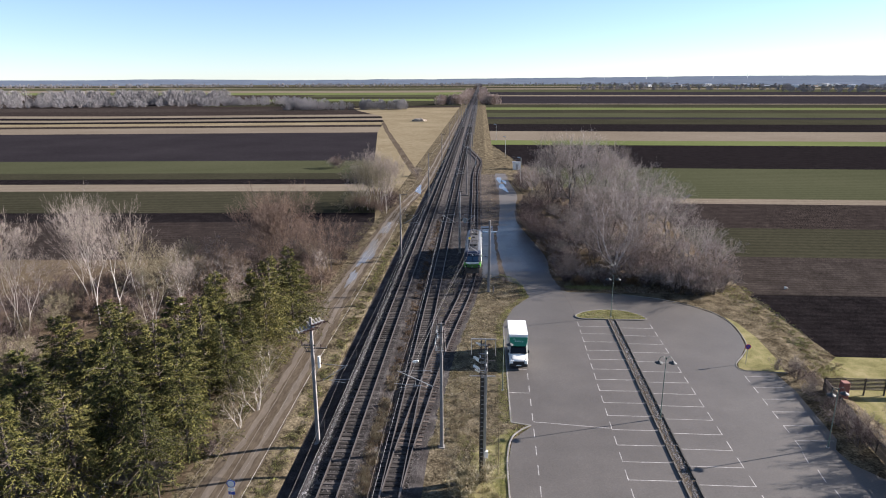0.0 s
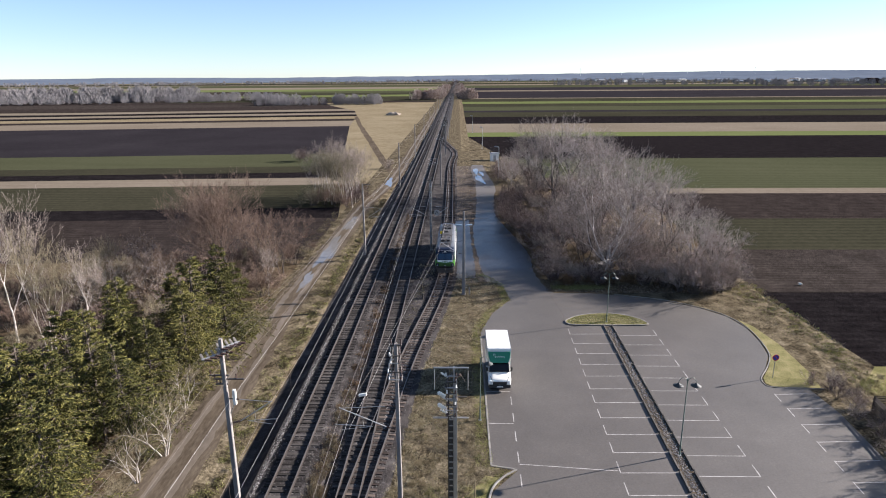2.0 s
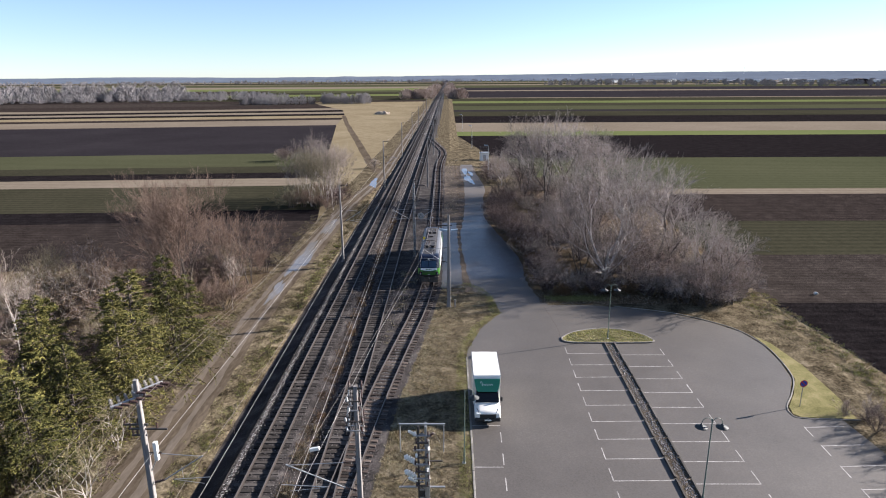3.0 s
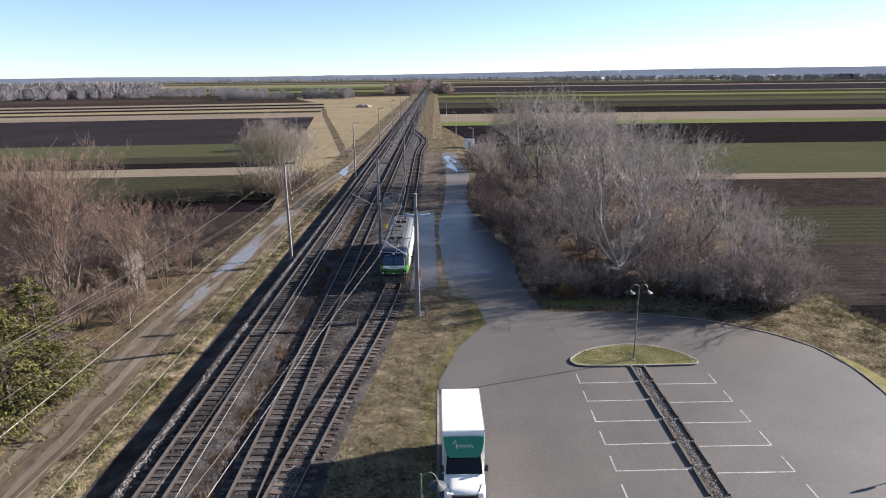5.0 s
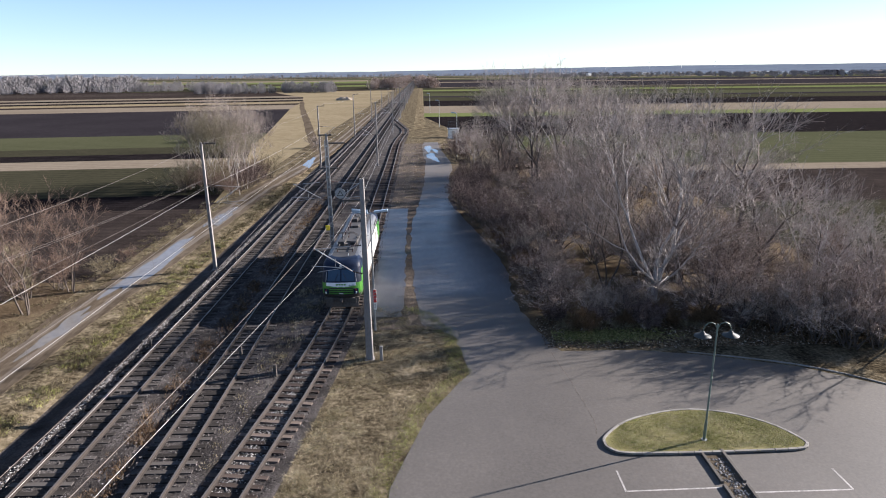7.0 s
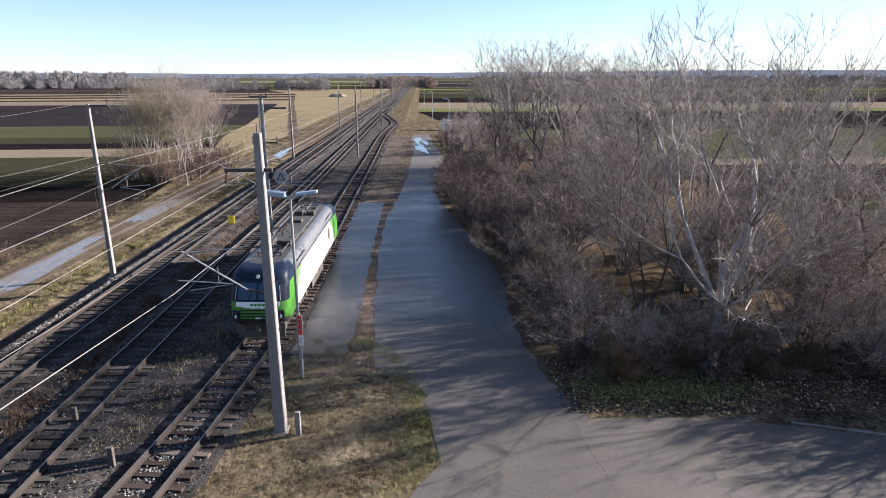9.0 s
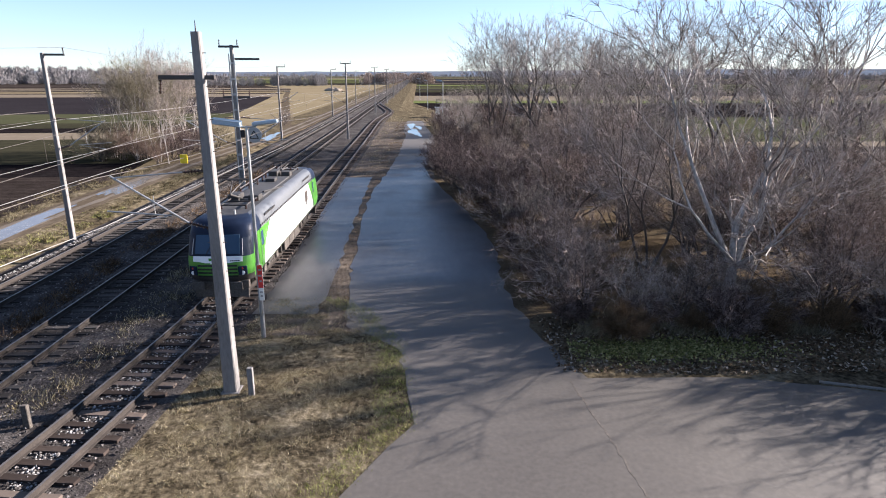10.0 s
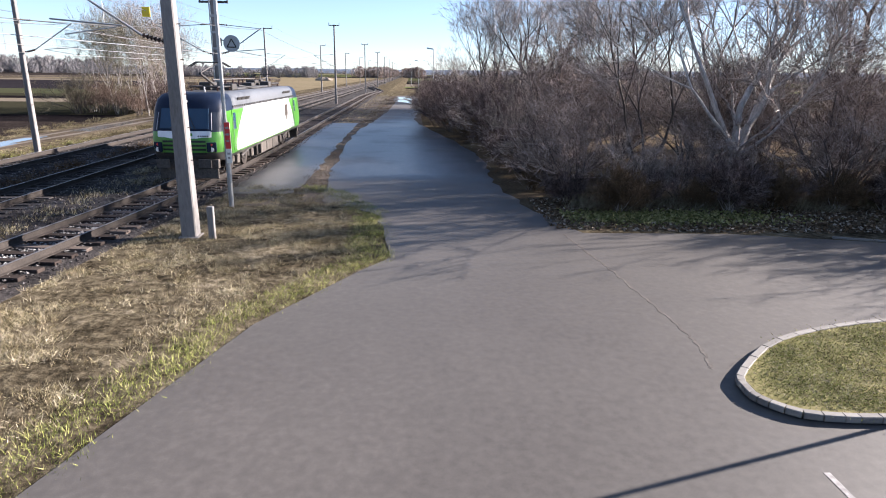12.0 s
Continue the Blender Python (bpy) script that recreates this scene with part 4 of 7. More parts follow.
def left_line_pole_gear():
    """Square mast by the dirt track: slanted arms of pin insulators at the head, a wire bracket below."""
    pole = empty("line_pole", "pale square mast with a slanted arm full of pin insulators", "pole", pose(-15.53, 59.1, LOW))
    mast_parts(pole, 11.85, 0.33, 0.22)
    turn = Matrix.Rotation(radians(52), 4, "Z")
    for z, x0, x1, n in ((11.2, -0.2, 1.3, 5), (10.9, -1.35, 0.4, 5)):
        arm = part("slanted_arm", box(bmesh.new(), x0, -0.06, z - 0.05, x1, 0.06, z + 0.05, 0.01, turn), "galv", pole)
        for j in range(n):
            x = x0 + 0.15 + (x1 - x0 - 0.3) * j / (n - 1)
            for side in (-1, 1):
                bm = bmesh.new()
                p = turn @ Vector((x, side * 0.12, z))
                q = turn @ Vector((x + 0.15, side * 0.68, z + 0.1))
                rod(bm, turn @ Vector((x, 0, z)), p, 0.02, n=5)
                insulator(bm, p, q, 0.085, 4)
                part("pin_insulator", bm, "wire_bright" if side > 0 else "porcelain", arm)
    for z, x0, x1 in ((9.35, -0.95, 0.3), (9.1, -0.7, 1.25), (8.75, -0.6, 0.2)):
        arm = part("lower_arm", box(bmesh.new(), x0, -0.05, z - 0.045, x1, 0.05, z + 0.045, 0.01), "steel_dark", pole)
        for x in (x0 + 0.08, x1 - 0.5):
            bm = bmesh.new()
            insulator(bm, (x, 0, z + 0.05), (x, 0, z + 0.35), 0.06, 4)
            part("pin_insulator", bm, "porcelain", arm)
    part("terminal_box", box(bmesh.new(), 0.42, -0.12, 7.3, 0.62, 0.1, 8.35, 0.02), "white", pole, "pale cable terminal box")
    part("stay", rod(bmesh.new(), (0.12, 0, 6.6), (0.5, 0, 7.4), 0.025), "galv", pole)
    part("box_bracket", rod(bmesh.new(), (0.0, 0, 7.7), (0.8, 0, 7.75), 0.03), "steel_dark", pole)
    cantilever(pole, 1, TRACK_1 + 15.53, 5.95, 7.5, 5.85)


left_line_pole_gear()


def switch_tower():
    """Lattice tower of an isolating switch on the verge before the car park."""
    tw = empty("switch_tower", "lattice steel tower with isolator arms and white insulators on the verge", "tower", pose(-1.1, 54.0, 0))
    for sx in (-0.15, 0.15):
        for sy in (-0.14, 0.14):
            part("upright", box(bmesh.new(), sx - 0.04, sy - 0.04, -0.1, sx + 0.04, sy + 0.04, 12.0), "steel_dark" if sx < 0 else "galv", tw)
    for k in range(30):
        z = 0.5 + 0.38 * k
        s = 1 if k % 2 else -1
        part("lacing_bar", rod(bmesh.new(), (-0.15 * s, -0.15, z), (0.15 * s, -0.15, z + 0.38), 0.022, n=4), "steel_dark", tw)
        part("rung", box(bmesh.new(), -0.12, -0.19, z + 0.1, 0.08, -0.16, z + 0.15), "galv", tw)
    part("cover_plate", box(bmesh.new(), 0.16, -0.26, 0.2, 0.32, -0.16, 11.4, 0.01), "galv", tw, "pale grey cable cover")
    part("lower_post", box(bmesh.new(), -0.13, -0.12, 0.0, 0.13, 0.12, 8.9, 0.01), "steel_dark", tw, "dark steel post")
    for z, x0, x1 in ((12.0, -0.95, 0.95), (9.0, -1.0, 0.95)):
        part("cross_beam", box(bmesh.new(), x0, -0.04, z - 0.035, x1, 0.04, z + 0.035, 0.01), "galv", tw)
    for x in (-0.9, 0.9):
        part("hanger", rod(bmesh.new(), (x, 0, 12), (x, 0, 10.7), 0.022), "galv", tw)
    # switch blades: a stack of short bars with pale and dark insulators
    for k in range(8):
        z = 9.25 + 0.34 * k
        bar_x = 0.34 if k % 2 else 0.28
        blade = part("switch_bar", box(bmesh.new(), -bar_x, -0.3, z - 0.025, bar_x, -0.22, z + 0.025, 0.006), "galv" if k % 2 else "steel_dark", tw)
        for sx in (-1, 1):
            bm = bmesh.new()
            insulator(bm, (sx * bar_x * 0.8, -0.26, z), (sx * bar_x * 0.8, -0.26, z + 0.2), 0.055, 3)
            part("bar_insulator", bm, "porcelain" if (k + sx) % 3 else "white", blade)
    for z in (9.7, 10.4):
        bm = bmesh.new()
        insulator(bm, (-0.35, -0.2, z), (-0.72, -0.3, z + 0.3), 0.13, 4)
        part("large_insulator", bm, "white", tw, "fat white insulator")
    part("side_bracket", box(bmesh.new(), 0.1, -0.05, 10.25, 0.85, 0.0, 10.31, 0.008), "steel_dark", tw)
    for x, z in ((-0.55, 11.5), (-0.5, 10.1), (-0.6, 9.3), (0.5, 11.4)):
        bm = bmesh.new()
        insulator(bm, (x * 0.3, -0.1, z), (x, -0.25, z + 0.35), 0.075, 5)
        part("insulator", bm, "white" if x < 0 else "porcelain", tw, "ribbed insulator")
        part("link", rod(bmesh.new(), (x, -0.25, z + 0.35), (x * 1.5, -0.1, z - 0.2), 0.014, n=5), "wire", tw)
    part("meter_box", box(bmesh.new(), 0.2, -0.3, 2.1, 0.5, -0.05, 2.7, 0.02), "white", tw, "small white cabinet")
    part("base", box(bmesh.new(), -0.45, -0.4, -0.1, 0.45, 0.4, 0.15, 0.02), "concrete", tw)


switch_tower()
tagged(part("marker_post", rod(bmesh.new(), (0.25, 54.6, -0.1), (0.25, 54.6, 4.6), 0.04, 0.03), "tan"), "thin straw-coloured wooden post on the verge", "post")
for x, y, h, mat, label in ((0.72, 98.4, 0.95, "concrete", "short grey concrete marker stake beside the mast"), (-5.15, 96.7, 0.75, "under", "short dark stump marker between the tracks"), (-7.9, 99.6, 0.6, "under", "short dark stump marker between the tracks")):
    tagged(part("marker_stake", box(bmesh.new(), x - 0.09, y - 0.07, -0.1, x + 0.09, y + 0.07, h, 0.015), mat), label, "post")


def overhead_wires():
    ys1 = [-4, 57.7, 118.8, 180, 240, 300, 360, 420, 480, 540, 600, 660]
    ys2 = [-2, 58.35, 119.5, 178.5, 242, 302, 362, 422, 482, 542, 602, 662]
    g = "overhead wires"
    for x, ys, zc, zm in ((TRACK_1, ys1, 5.35, 6.95), (TRACK_2, ys2, 5.45, 6.95)):
        pts = [Vector((x + (0.15 if k % 2 else -0.15), y, zc)) for k, y in enumerate(ys)]
        wire_curve("contact_wire", pts, 0.011, "wire_bright", "copper contact wire above the track", "wire", g)
        cat = []
        drop = []
        for a, b in zip(ys, ys[1:]):
            seg = sagged((x, a, zm), (x, b, zm), 0.9, 10)
            cat += seg[:-1]
            drop += [(p, Vector((x, p.y, zc))) for p in seg[1:-1:2]]
        wire_curve("catenary_wire", cat + [Vector((x, ys[-1], zm))], 0.012, "wire", "sagging catenary wire above the track", "wire", g)
        bm = bmesh.new()
        for p, q in drop:
            if 40 < p.y < 260:
                rod(bm, q, p, 0.007, n=4)
        tagged(part("wire_droppers", bm, "wire"), "thin dropper wires joining catenary and contact wire", "wire", g)
    s = [Vector((siding_x(y), y, 5.4)) for y in (98.75, 119.5, 150, 178.5, 210, 240)]
    s = [Vector((TRACK_2 + 0.4, 58.35, 5.45)), Vector((siding_x(80), 80, 5.42))] + s
    wire_curve("contact_wire", s, 0.011, "wire_bright", "copper contact wire above the siding", "wire", g)
    m = sagged((TRACK_2 + 0.4, 58.35, 6.95), (siding_x(98.75), 98.75, 6.85), 0.5) + sagged((siding_x(98.75), 98.75, 6.85), (siding_x(119.5), 119.5, 6.95), 0.3)[1:] + sagged((siding_x(119.5), 119.5, 6.95), (siding_x(178.5), 178.5, 6.95), 0.8)[1:]
    hung = wire_curve("catenary_wire", m, 0.012, "wire", "sagging catenary wire above the siding", "wire", g)
    part("marker_plate", box(bmesh.new(), -3.15, 104.87, 6.42, -2.87, 104.91, 6.76, 0.01), "yellow", hung, "small yellow marker plate")
    # feeders on the mast heads
    for (x, z), ys in (((LEFT_ROW + 1.2, 11.2), ys1),):
        pts = []
        for a, b in zip(ys[:8], ys[1:8]):
            pts += sagged((x, a, z), (x, b, z), 0.8)[:-1]
        wire_curve("feeder_wire", pts, 0.01, "wire", "bare feeder wire slung between mast heads", "wire", g)
    wire_curve("return_wire", sagged((-15.3, -4, 7.1), (-15.3, 59.1, 7.1), 0.3)[:-1] + sagged((-15.3, 59.1, 7.1), (-15.3, 118.8, 7.1), 0.3)[:-1] + sagged((-15.3, 118.8, 7.1), (-15.3, 180, 7.1), 0.3), 0.012, "wire_bright", "bright bare wire slung along the masts by the dirt track", "wire", g)
    a = Vector((-15.53, 59.1, 10.5))
    for dx, dz in ((-1.0, 0.0), (-0.5, 0.0), (0.6, -1.4)):
        wire_curve("line_wire", sagged(a + Vector((dx, 0, dz)), (-15.6 + dx * 0.3, 118.8, 7.6 + dz * 0.3), 0.6), 0.008, "wire", "bare line wire slung beside the dirt track", "wire", g)
        wire_curve("line_wire", sagged(a + Vector((dx, 0, dz)), (-15.6 + dx, -4, 11.4 + dz), 0.8), 0.008, "wire", "bare line wire slung beside the dirt track", "wire", g)


overhead_wires()


# ---- street lamps ----
def swan_arm(parent, side, h, reach=0.62):
    bm = bmesh.new()
    pts = [Vector((side * reach * (1 - math.cos(a)) / 2, 0, h - 0.1 + 0.42 * math.sin(a))) for a in [math.pi * j / 10 for j in range(11)]]
    for a, b in zip(pts, pts[1:]):
        rod(bm, a, b, 0.02, n=6)
    arm = part("swan_neck", bm, "post_green", parent)
    bm = bmesh.new()
    x = side * reach
    prof = [(0.04, h - 0.08), (0.09, h - 0.13), (0.12, h - 0.2), (0.36, h - 0.29), (0.37, h - 0.31), (0.30, h - 0.33)]
    rings = [[bm.verts.new((x + r * math.cos(math.tau * j / 18), r * math.sin(math.tau * j / 18), z)) for j in range(18)] for r, z in prof]
    for a, b in zip(rings, rings[1:]):
        for j in range(18):
            bm.faces.new((a[j], a[(j + 1) % 18], b[(j + 1) % 18], b[j]))
    bm.faces.new(rings[-1])
    bmesh.ops.recalc_face_normals(bm, faces=bm.faces[:])
    part("shade", bm, "lamp_glass", parent, "pale bell-shaped lamp shade", True)
    return arm


def park_lamp(x, y, h, sides, turn=0, base=0.0):
    lamp = empty("street_lamp", "slender lamp post with %s swan-neck bell shade%s by the car park" % (("two", "s") if len(sides) > 1 else ("one", "")), "lamp post", pose(x, y, base, 0, 0, turn), "car park lamps")
    bm = bmesh.new()
    rod(bm, (0, 0, -0.1), (0, 0, 1.0), 0.065, n=10)
    rod(bm, (0, 0, 1.0), (0, 0, h + 0.25), 0.045, 0.035, 10)
    part("post", bm, "post_green", lamp)
    part("foot_plate", rod(bmesh.new(), (0, 0, -0.05), (0, 0, 0.06), 0.13, n=12), "galv", lamp)
    for s in sides:
        swan_arm(lamp, s, h)
    return lamp


park_lamp(15.55, 63.95, 6.0, (-1, 1))
park_lamp(16.05, 89.28, 5.5, (-1, 1), base=0.1)
park_lamp(28.6, 60.0, 5.4, (-1, 1), 12)
park_lamp(1.06, 68.6, 5.35, (1,))


def flat_lamp(x, y, h, sides, label):
    lamp = empty("street_lamp", label, "lamp post", pose(x, y, 0))
    bm = bmesh.new()
    rod(bm, (0, 0, -0.1), (0, 0, 3.0), 0.085, n=10)
    rod(bm, (0, 0, 3.0), (0, 0, h), 0.065, 0.05, 10)
    part("post", bm, "galv", lamp)
    for s in sides:
        part("arm", rod(bmesh.new(), (0, 0, h - 0.06), (s * 0.35, 0, h), 0.03), "galv", lamp)
        bm = bmesh.new()
        box(bm, s * 0.22, -0.16, h - 0.03, s * 1.1, 0.16, h + 0.11, 0.04)
        for v in bm.verts:
            v.co.z += abs(v.co.x) * 0.12
            if abs(v.co.x) > 1.0:
                v.co.y *= 0.7
        part("lamp_head", bm, "head_blue", lamp, "long flat blue-grey lamp head")
    return lamp


station_lamp = flat_lamp(0.03, 102.85, 8.0, (-1, 1), "galvanised lamp post with two long flat heads beside the siding")
sign = part("warning_board", box(bmesh.new(), -0.02, -0.1, 1.55, 0.17, -0.075, 2.95, 0.006), "white", station_lamp, "narrow red and white warning board")
part("red_field", box(bmesh.new(), -0.015, -0.108, 2.05, 0.165, -0.1, 2.94), "red", sign)
bm = bmesh.new()
for z, w in ((2.72, 0.11), (2.5, 0.12), (2.28, 0.1), (1.85, 0.1), (1.7, 0.08)):
    box(bm, 0.075 - w / 2, -0.114, z, 0.075 + w / 2, -0.108, z + 0.07)
part("unreadable_lines", bm, "paint", sign)
for x, y, h in ((10.2, 190.0, 8.6), (8.6, 262, 8.0), (6.5, 330, 8.0)):
    flat_lamp(x, y, h, (-1,), "grey street lamp with one flat head beside the road")


def round_sign(x, y, h, r, mats, label, extra=0, turn=0):
    s = empty("traffic_sign", label, "traffic sign", pose(x, y, 0 if x > -5 else LOW, 0, 0, turn))
    part("post", rod(bmesh.new(), (0, 0, -0.1), (0, 0, h + r), 0.03), "galv", s)
    disc = part("sign_plate", rod(bmesh.new(), (0, -0.05, h), (0, -0.035, h), r, n=28), mats[0], s)
    part("sign_face", rod(bmesh.new(), (0, -0.056, h), (0, -0.05, h), r * 0.78, n=28), mats[1], disc)
    for k in range(extra):
        part("extra_plate", box(bmesh.new(), -0.25, -0.05, h - r - 0.28 - 0.32 * k, 0.25, -0.035, h - r - 0.02 - 0.32 * k, 0.005), "blue" if k else "white", s, "small supplementary plate")
    bm = bmesh.new()
    if mats[1] == "blue":
        box(bm, -r * 0.75, -0.062, -0.035, r * 0.75, -0.056, 0.035, 0, Matrix.Translation((0, 0, h)) @ Matrix.Rotation(0.8, 4, "Y"))
        part("cross_bar", bm, "red", disc)
    else:
        bm.free()


round_sign(28.2, 76.1, 2.1, 0.3, ("red", "blue"), "round blue no-stopping sign on a thin post in the verge")
round_sign(-19.55, 49.9, 2.35, 0.33, ("blue", "white"), "round white sign with plates on a post by the dirt track", 2)


# ---- locomotive ----
def locomotive():
    """Four-axle electric locomotive. Local axes: x across, y along, the near cab at -y, z from the rail head."""
    L = empty("locomotive", "green and white electric locomotive standing on the siding, pantograph raised", "locomotive", pose(siding_x(114.7), 114.7, RAIL_TOP, 0, 0, -0.6) @ Matrix.Scale(0.925, 4))
    half = 9.45
    levels = [(0.92, 1.40, 0.28), (1.06, 1.46, 0.10), (1.30, 1.49, 0.02), (1.50, 1.50, 0.0), (1.72, 1.50, 0.0), (1.94, 1.50, 0.03), (2.16, 1.50, 0.10), (2.60, 1.49, 0.27), (2.98, 1.48, 0.44), (3.2, 1.45, 0.52), (3.46, 1.40, 0.66), (3.66, 1.28, 0.90), (3.74, 1.12, 1.2), (3.76, 0.9, 1.7)]

    def outline(w, f, z):
        """One quarter corner, mirrored: front face points, rounded corner, then the side."""
        rad, bow = 0.55, 0.12
        pts = []
        yf = half - f
        for x in (0.0, 0.3, 0.6):
            pts.append((x * w / 1.5, yf - bow * (x / 0.95) ** 2 * 0.5))
        cx = w - rad
        for k in range(6):
            a = math.pi / 2 * k / 5
            pts.append((cx + rad * math.sin(a), yf - bow - rad + rad * math.cos(a) + (bow * 0.4 if k == 0 else 0)))
        for yy in (7.9, 7.0, 6.0, 4.5, 3.0, 1.5):
            pts.append((w, min(yy, yf - bow - rad - 0.02)))
        pts.append((w, 0.0))
        q1 = [(x, -y) for x, y in pts]
        ring = q1 + [(x, y) for x, y in reversed(pts[:-1])]
        return ring + [(-x, y) for x, y in reversed(ring[1:-1])]
    rings = [[(x, y, z) for x, y in outline(w, f, z)] for z, w, f in levels]
    groups = {}
    for a in range(len(rings) - 1):
        n = len(rings[a])
        for j in range(n):
            quad = (rings[a][j], rings[a][(j + 1) % n], rings[a + 1][(j + 1) % n], rings[a + 1][j])
            c = [sum(p[k] for p in quad) / 4 for k in range(3)]
            nose = abs(c[1]) > 8.35
            if c[2] > 3.05 and abs(c[1]) > 7.3:
                key = "cap"
            elif c[2] > 3.05:
                key = "roof"
            elif nose and c[2] > 2.16 and abs(c[0]) < 1.18:
                key = "mask"
            elif nose and c[2] > 2.16:
                key = "pillar"
            elif c[2] < 1.06 or (nose and abs(c[1]) > 8.8 and c[2] < 1.2):
                key = "skirt"
            elif nose and 1.94 < c[2] < 2.16 and abs(c[0]) < 1.05:
                key = "band"
            else:
                key = "body"
            groups.setdefault((key, (c[1] > 0, key == "pillar" and c[0] > 0)) if key in ("mask", "band", "pillar", "cap") else (key, False), []).append(quad)
    mats = {"roof": "loco_grey", "mask": "loco_dark", "pillar": "loco_pillar", "cap": "loco_dark", "skirt": "steel_dark", "band": "loco_white", "body": "loco_green"}
    labels = {"roof": "grey roof shell with rounded shoulders", "mask": "dark blue front mask", "band": "white band under the windscreen", "skirt": "grimy lower skirt", "body": "bright green body shell", "pillar": "dark corner pillars", "cap": "dark blue roof brow"}
    names = {"roof": "roof", "mask": "front_mask", "pillar": "corner_pillar", "cap": "roof_brow", "skirt": "skirt", "band": "front_band", "body": "body"}
    for (key, _), quads in groups.items():
        bm = bmesh.new()
        seen = {}
        for quad in quads:
            vs = []
            for p in quad:
                kk = tuple(round(v, 4) for v in p)
                if kk not in seen:
                    seen[kk] = bm.verts.new(p)
                vs.append(seen[kk])
            if len(set(vs)) == len(vs):
                bm.faces.new(vs)
        bmesh.ops.recalc_face_normals(bm, faces=bm.faces[:])
        part(names[key], bm, mats[key], L, labels[key], True)
    bm = bmesh.new()
    bm.faces.new([bm.verts.new(p) for p in rings[-1]])
    part("roof_deck", bm, "loco_deck", L)
    bm = bmesh.new()
    bm.faces.new([bm.verts.new(p) for p in reversed(rings[0])])
    part("floor_pan", bm, "under", L)
    # white flank panels, swept at the ends, and the grime on them
    for s in (-1, 1):
        bm = bmesh.new()
        pts = [(-6.9, 1.14), (6.9, 1.14)] + [(6.9 - 1.7 * u ** 1.6, 1.14 + 1.9 * u) for u in (0.3, 0.55, 0.8, 1.0)] + [(-6.9 + 1.7 * u ** 1.6, 1.14 + 1.9 * u) for u in (1.0, 0.8, 0.55, 0.3)]
        fr = [bm.verts.new((s * 1.512, y, z)) for y, z in pts]
        bk = [bm.verts.new((s * 1.47, y, z)) for y, z in pts]
        bm.faces.new(fr)
        for k in range(len(pts)):
            bm.faces.new((fr[k], bk[k], bk[(k + 1) % len(pts)], fr[(k + 1) % len(pts)]))
        bmesh.ops.recalc_face_normals(bm, faces=bm.faces[:])
        flank = part("flank_panel", bm, "loco_white", L, "white flank panel with streaks of dirt")
        bm = bmesh.new()
        box(bm, s * 1.514, 4.0, 2.0, s * 1.517, 4.9, 2.7)
        box(bm, s * 1.514, 4.3, 1.75, s * 1.5165, 4.75, 2.3)
        part("faded_emblem", bm, "bark", flank, "faded brown emblem shape")
        # thin silver line at the sweep, vents along the gutter
        bm = bmesh.new()
        line = [Vector((s * 1.516, -6.98 + 1.7 * u ** 1.6, 1.14 + 1.9 * u)) for u in [j / 12 for j in range(13)]]
        for a, b in zip(line, line[1:]):
            rod(bm, a, b, 0.02, n=4)
        part("swoosh_line", bm, "galv", flank)
        for end in (-1, 1):
            door = part("cab_door", box(bmesh.new(), s * 1.498 - 0.012, end * 7.05 - 0.32, 1.2, s * 1.498 + 0.012, end * 7.05 + 0.32, 3.0, 0.01), "loco_green", L)
            part("door_window", box(bmesh.new(), s * 1.51 - 0.008, end * 7.05 - 0.2, 2.12, s * 1.51 + 0.008, end * 7.05 + 0.2, 2.85, 0.006), "windscreen", door)
            part("handrail", rod(bmesh.new(), (s * 1.56, end * 7.05 - 0.38, 1.3), (s * 1.56, end * 7.05 - 0.38, 2.5), 0.016, n=6), "galv", door)
            # roof-side louvres
            for j in range(3):
                m = Matrix.Translation((s * 1.375, end * (4.35 + 0.72 * j), 3.33)) @ Matrix.Rotation(s * 0.52, 4, "Y")
                louvre = part("roof_louvre", box(bmesh.new(), -0.012, -0.32, -0.2, 0.03, 0.32, 0.2, 0.008, m), "roof_gear", L, "dark louvred roof grille")
        bm = bmesh.new()
        for j in range(44):
            y = -7.0 + 14.0 * j / 43
            box(bm, s * 1.455 - 0.02, y - 0.06, 3.06, s * 1.455 + 0.04, y + 0.06, 3.16)
        tagged(part("gutter_strip", bm, "roof_gear", L), "", "", "", "stuff")
    # fronts
    for end in (-1, 1):
        def at(x, z, out=0.0):
            lev = [(lz, w, f) for lz, w, f in levels]
            f = np.interp(z, [q[0] for q in lev], [q[2] for q in lev])
            return Vector((x, end * (half - f - 0.12 * (x / 0.95) ** 2 * 0.5 * 0.9 + out), z))
        for side in (-1, 1):
            bm = bmesh.new()
            q = [at(side * 0.05, 2.3, 0.03), at(side * 1.02, 2.3, 0.03), at(side * 0.98, 3.12, 0.03), at(side * 0.05, 3.12, 0.03)]
            vs = [bm.verts.new(p) for p in q]
            wv = [bm.verts.new(p - Vector((0, end * 0.05, 0))) for p in q]
            bm.faces.new(vs)
            for k in range(4):
                bm.faces.new((vs[k], wv[k], wv[(k + 1) % 4], vs[(k + 1) % 4]))
            bmesh.ops.recalc_face_normals(bm, faces=bm.faces[:])
            pane = part("windscreen", bm, "windscreen", L, "dark tinted windscreen pane")
            bm = rod(bmesh.new(), at(side * 0.5, 2.26, 0.05), at(side * 0.2, 2.85, 0.055), 0.014, n=5)
            part("wiper", bm, "black", pane)
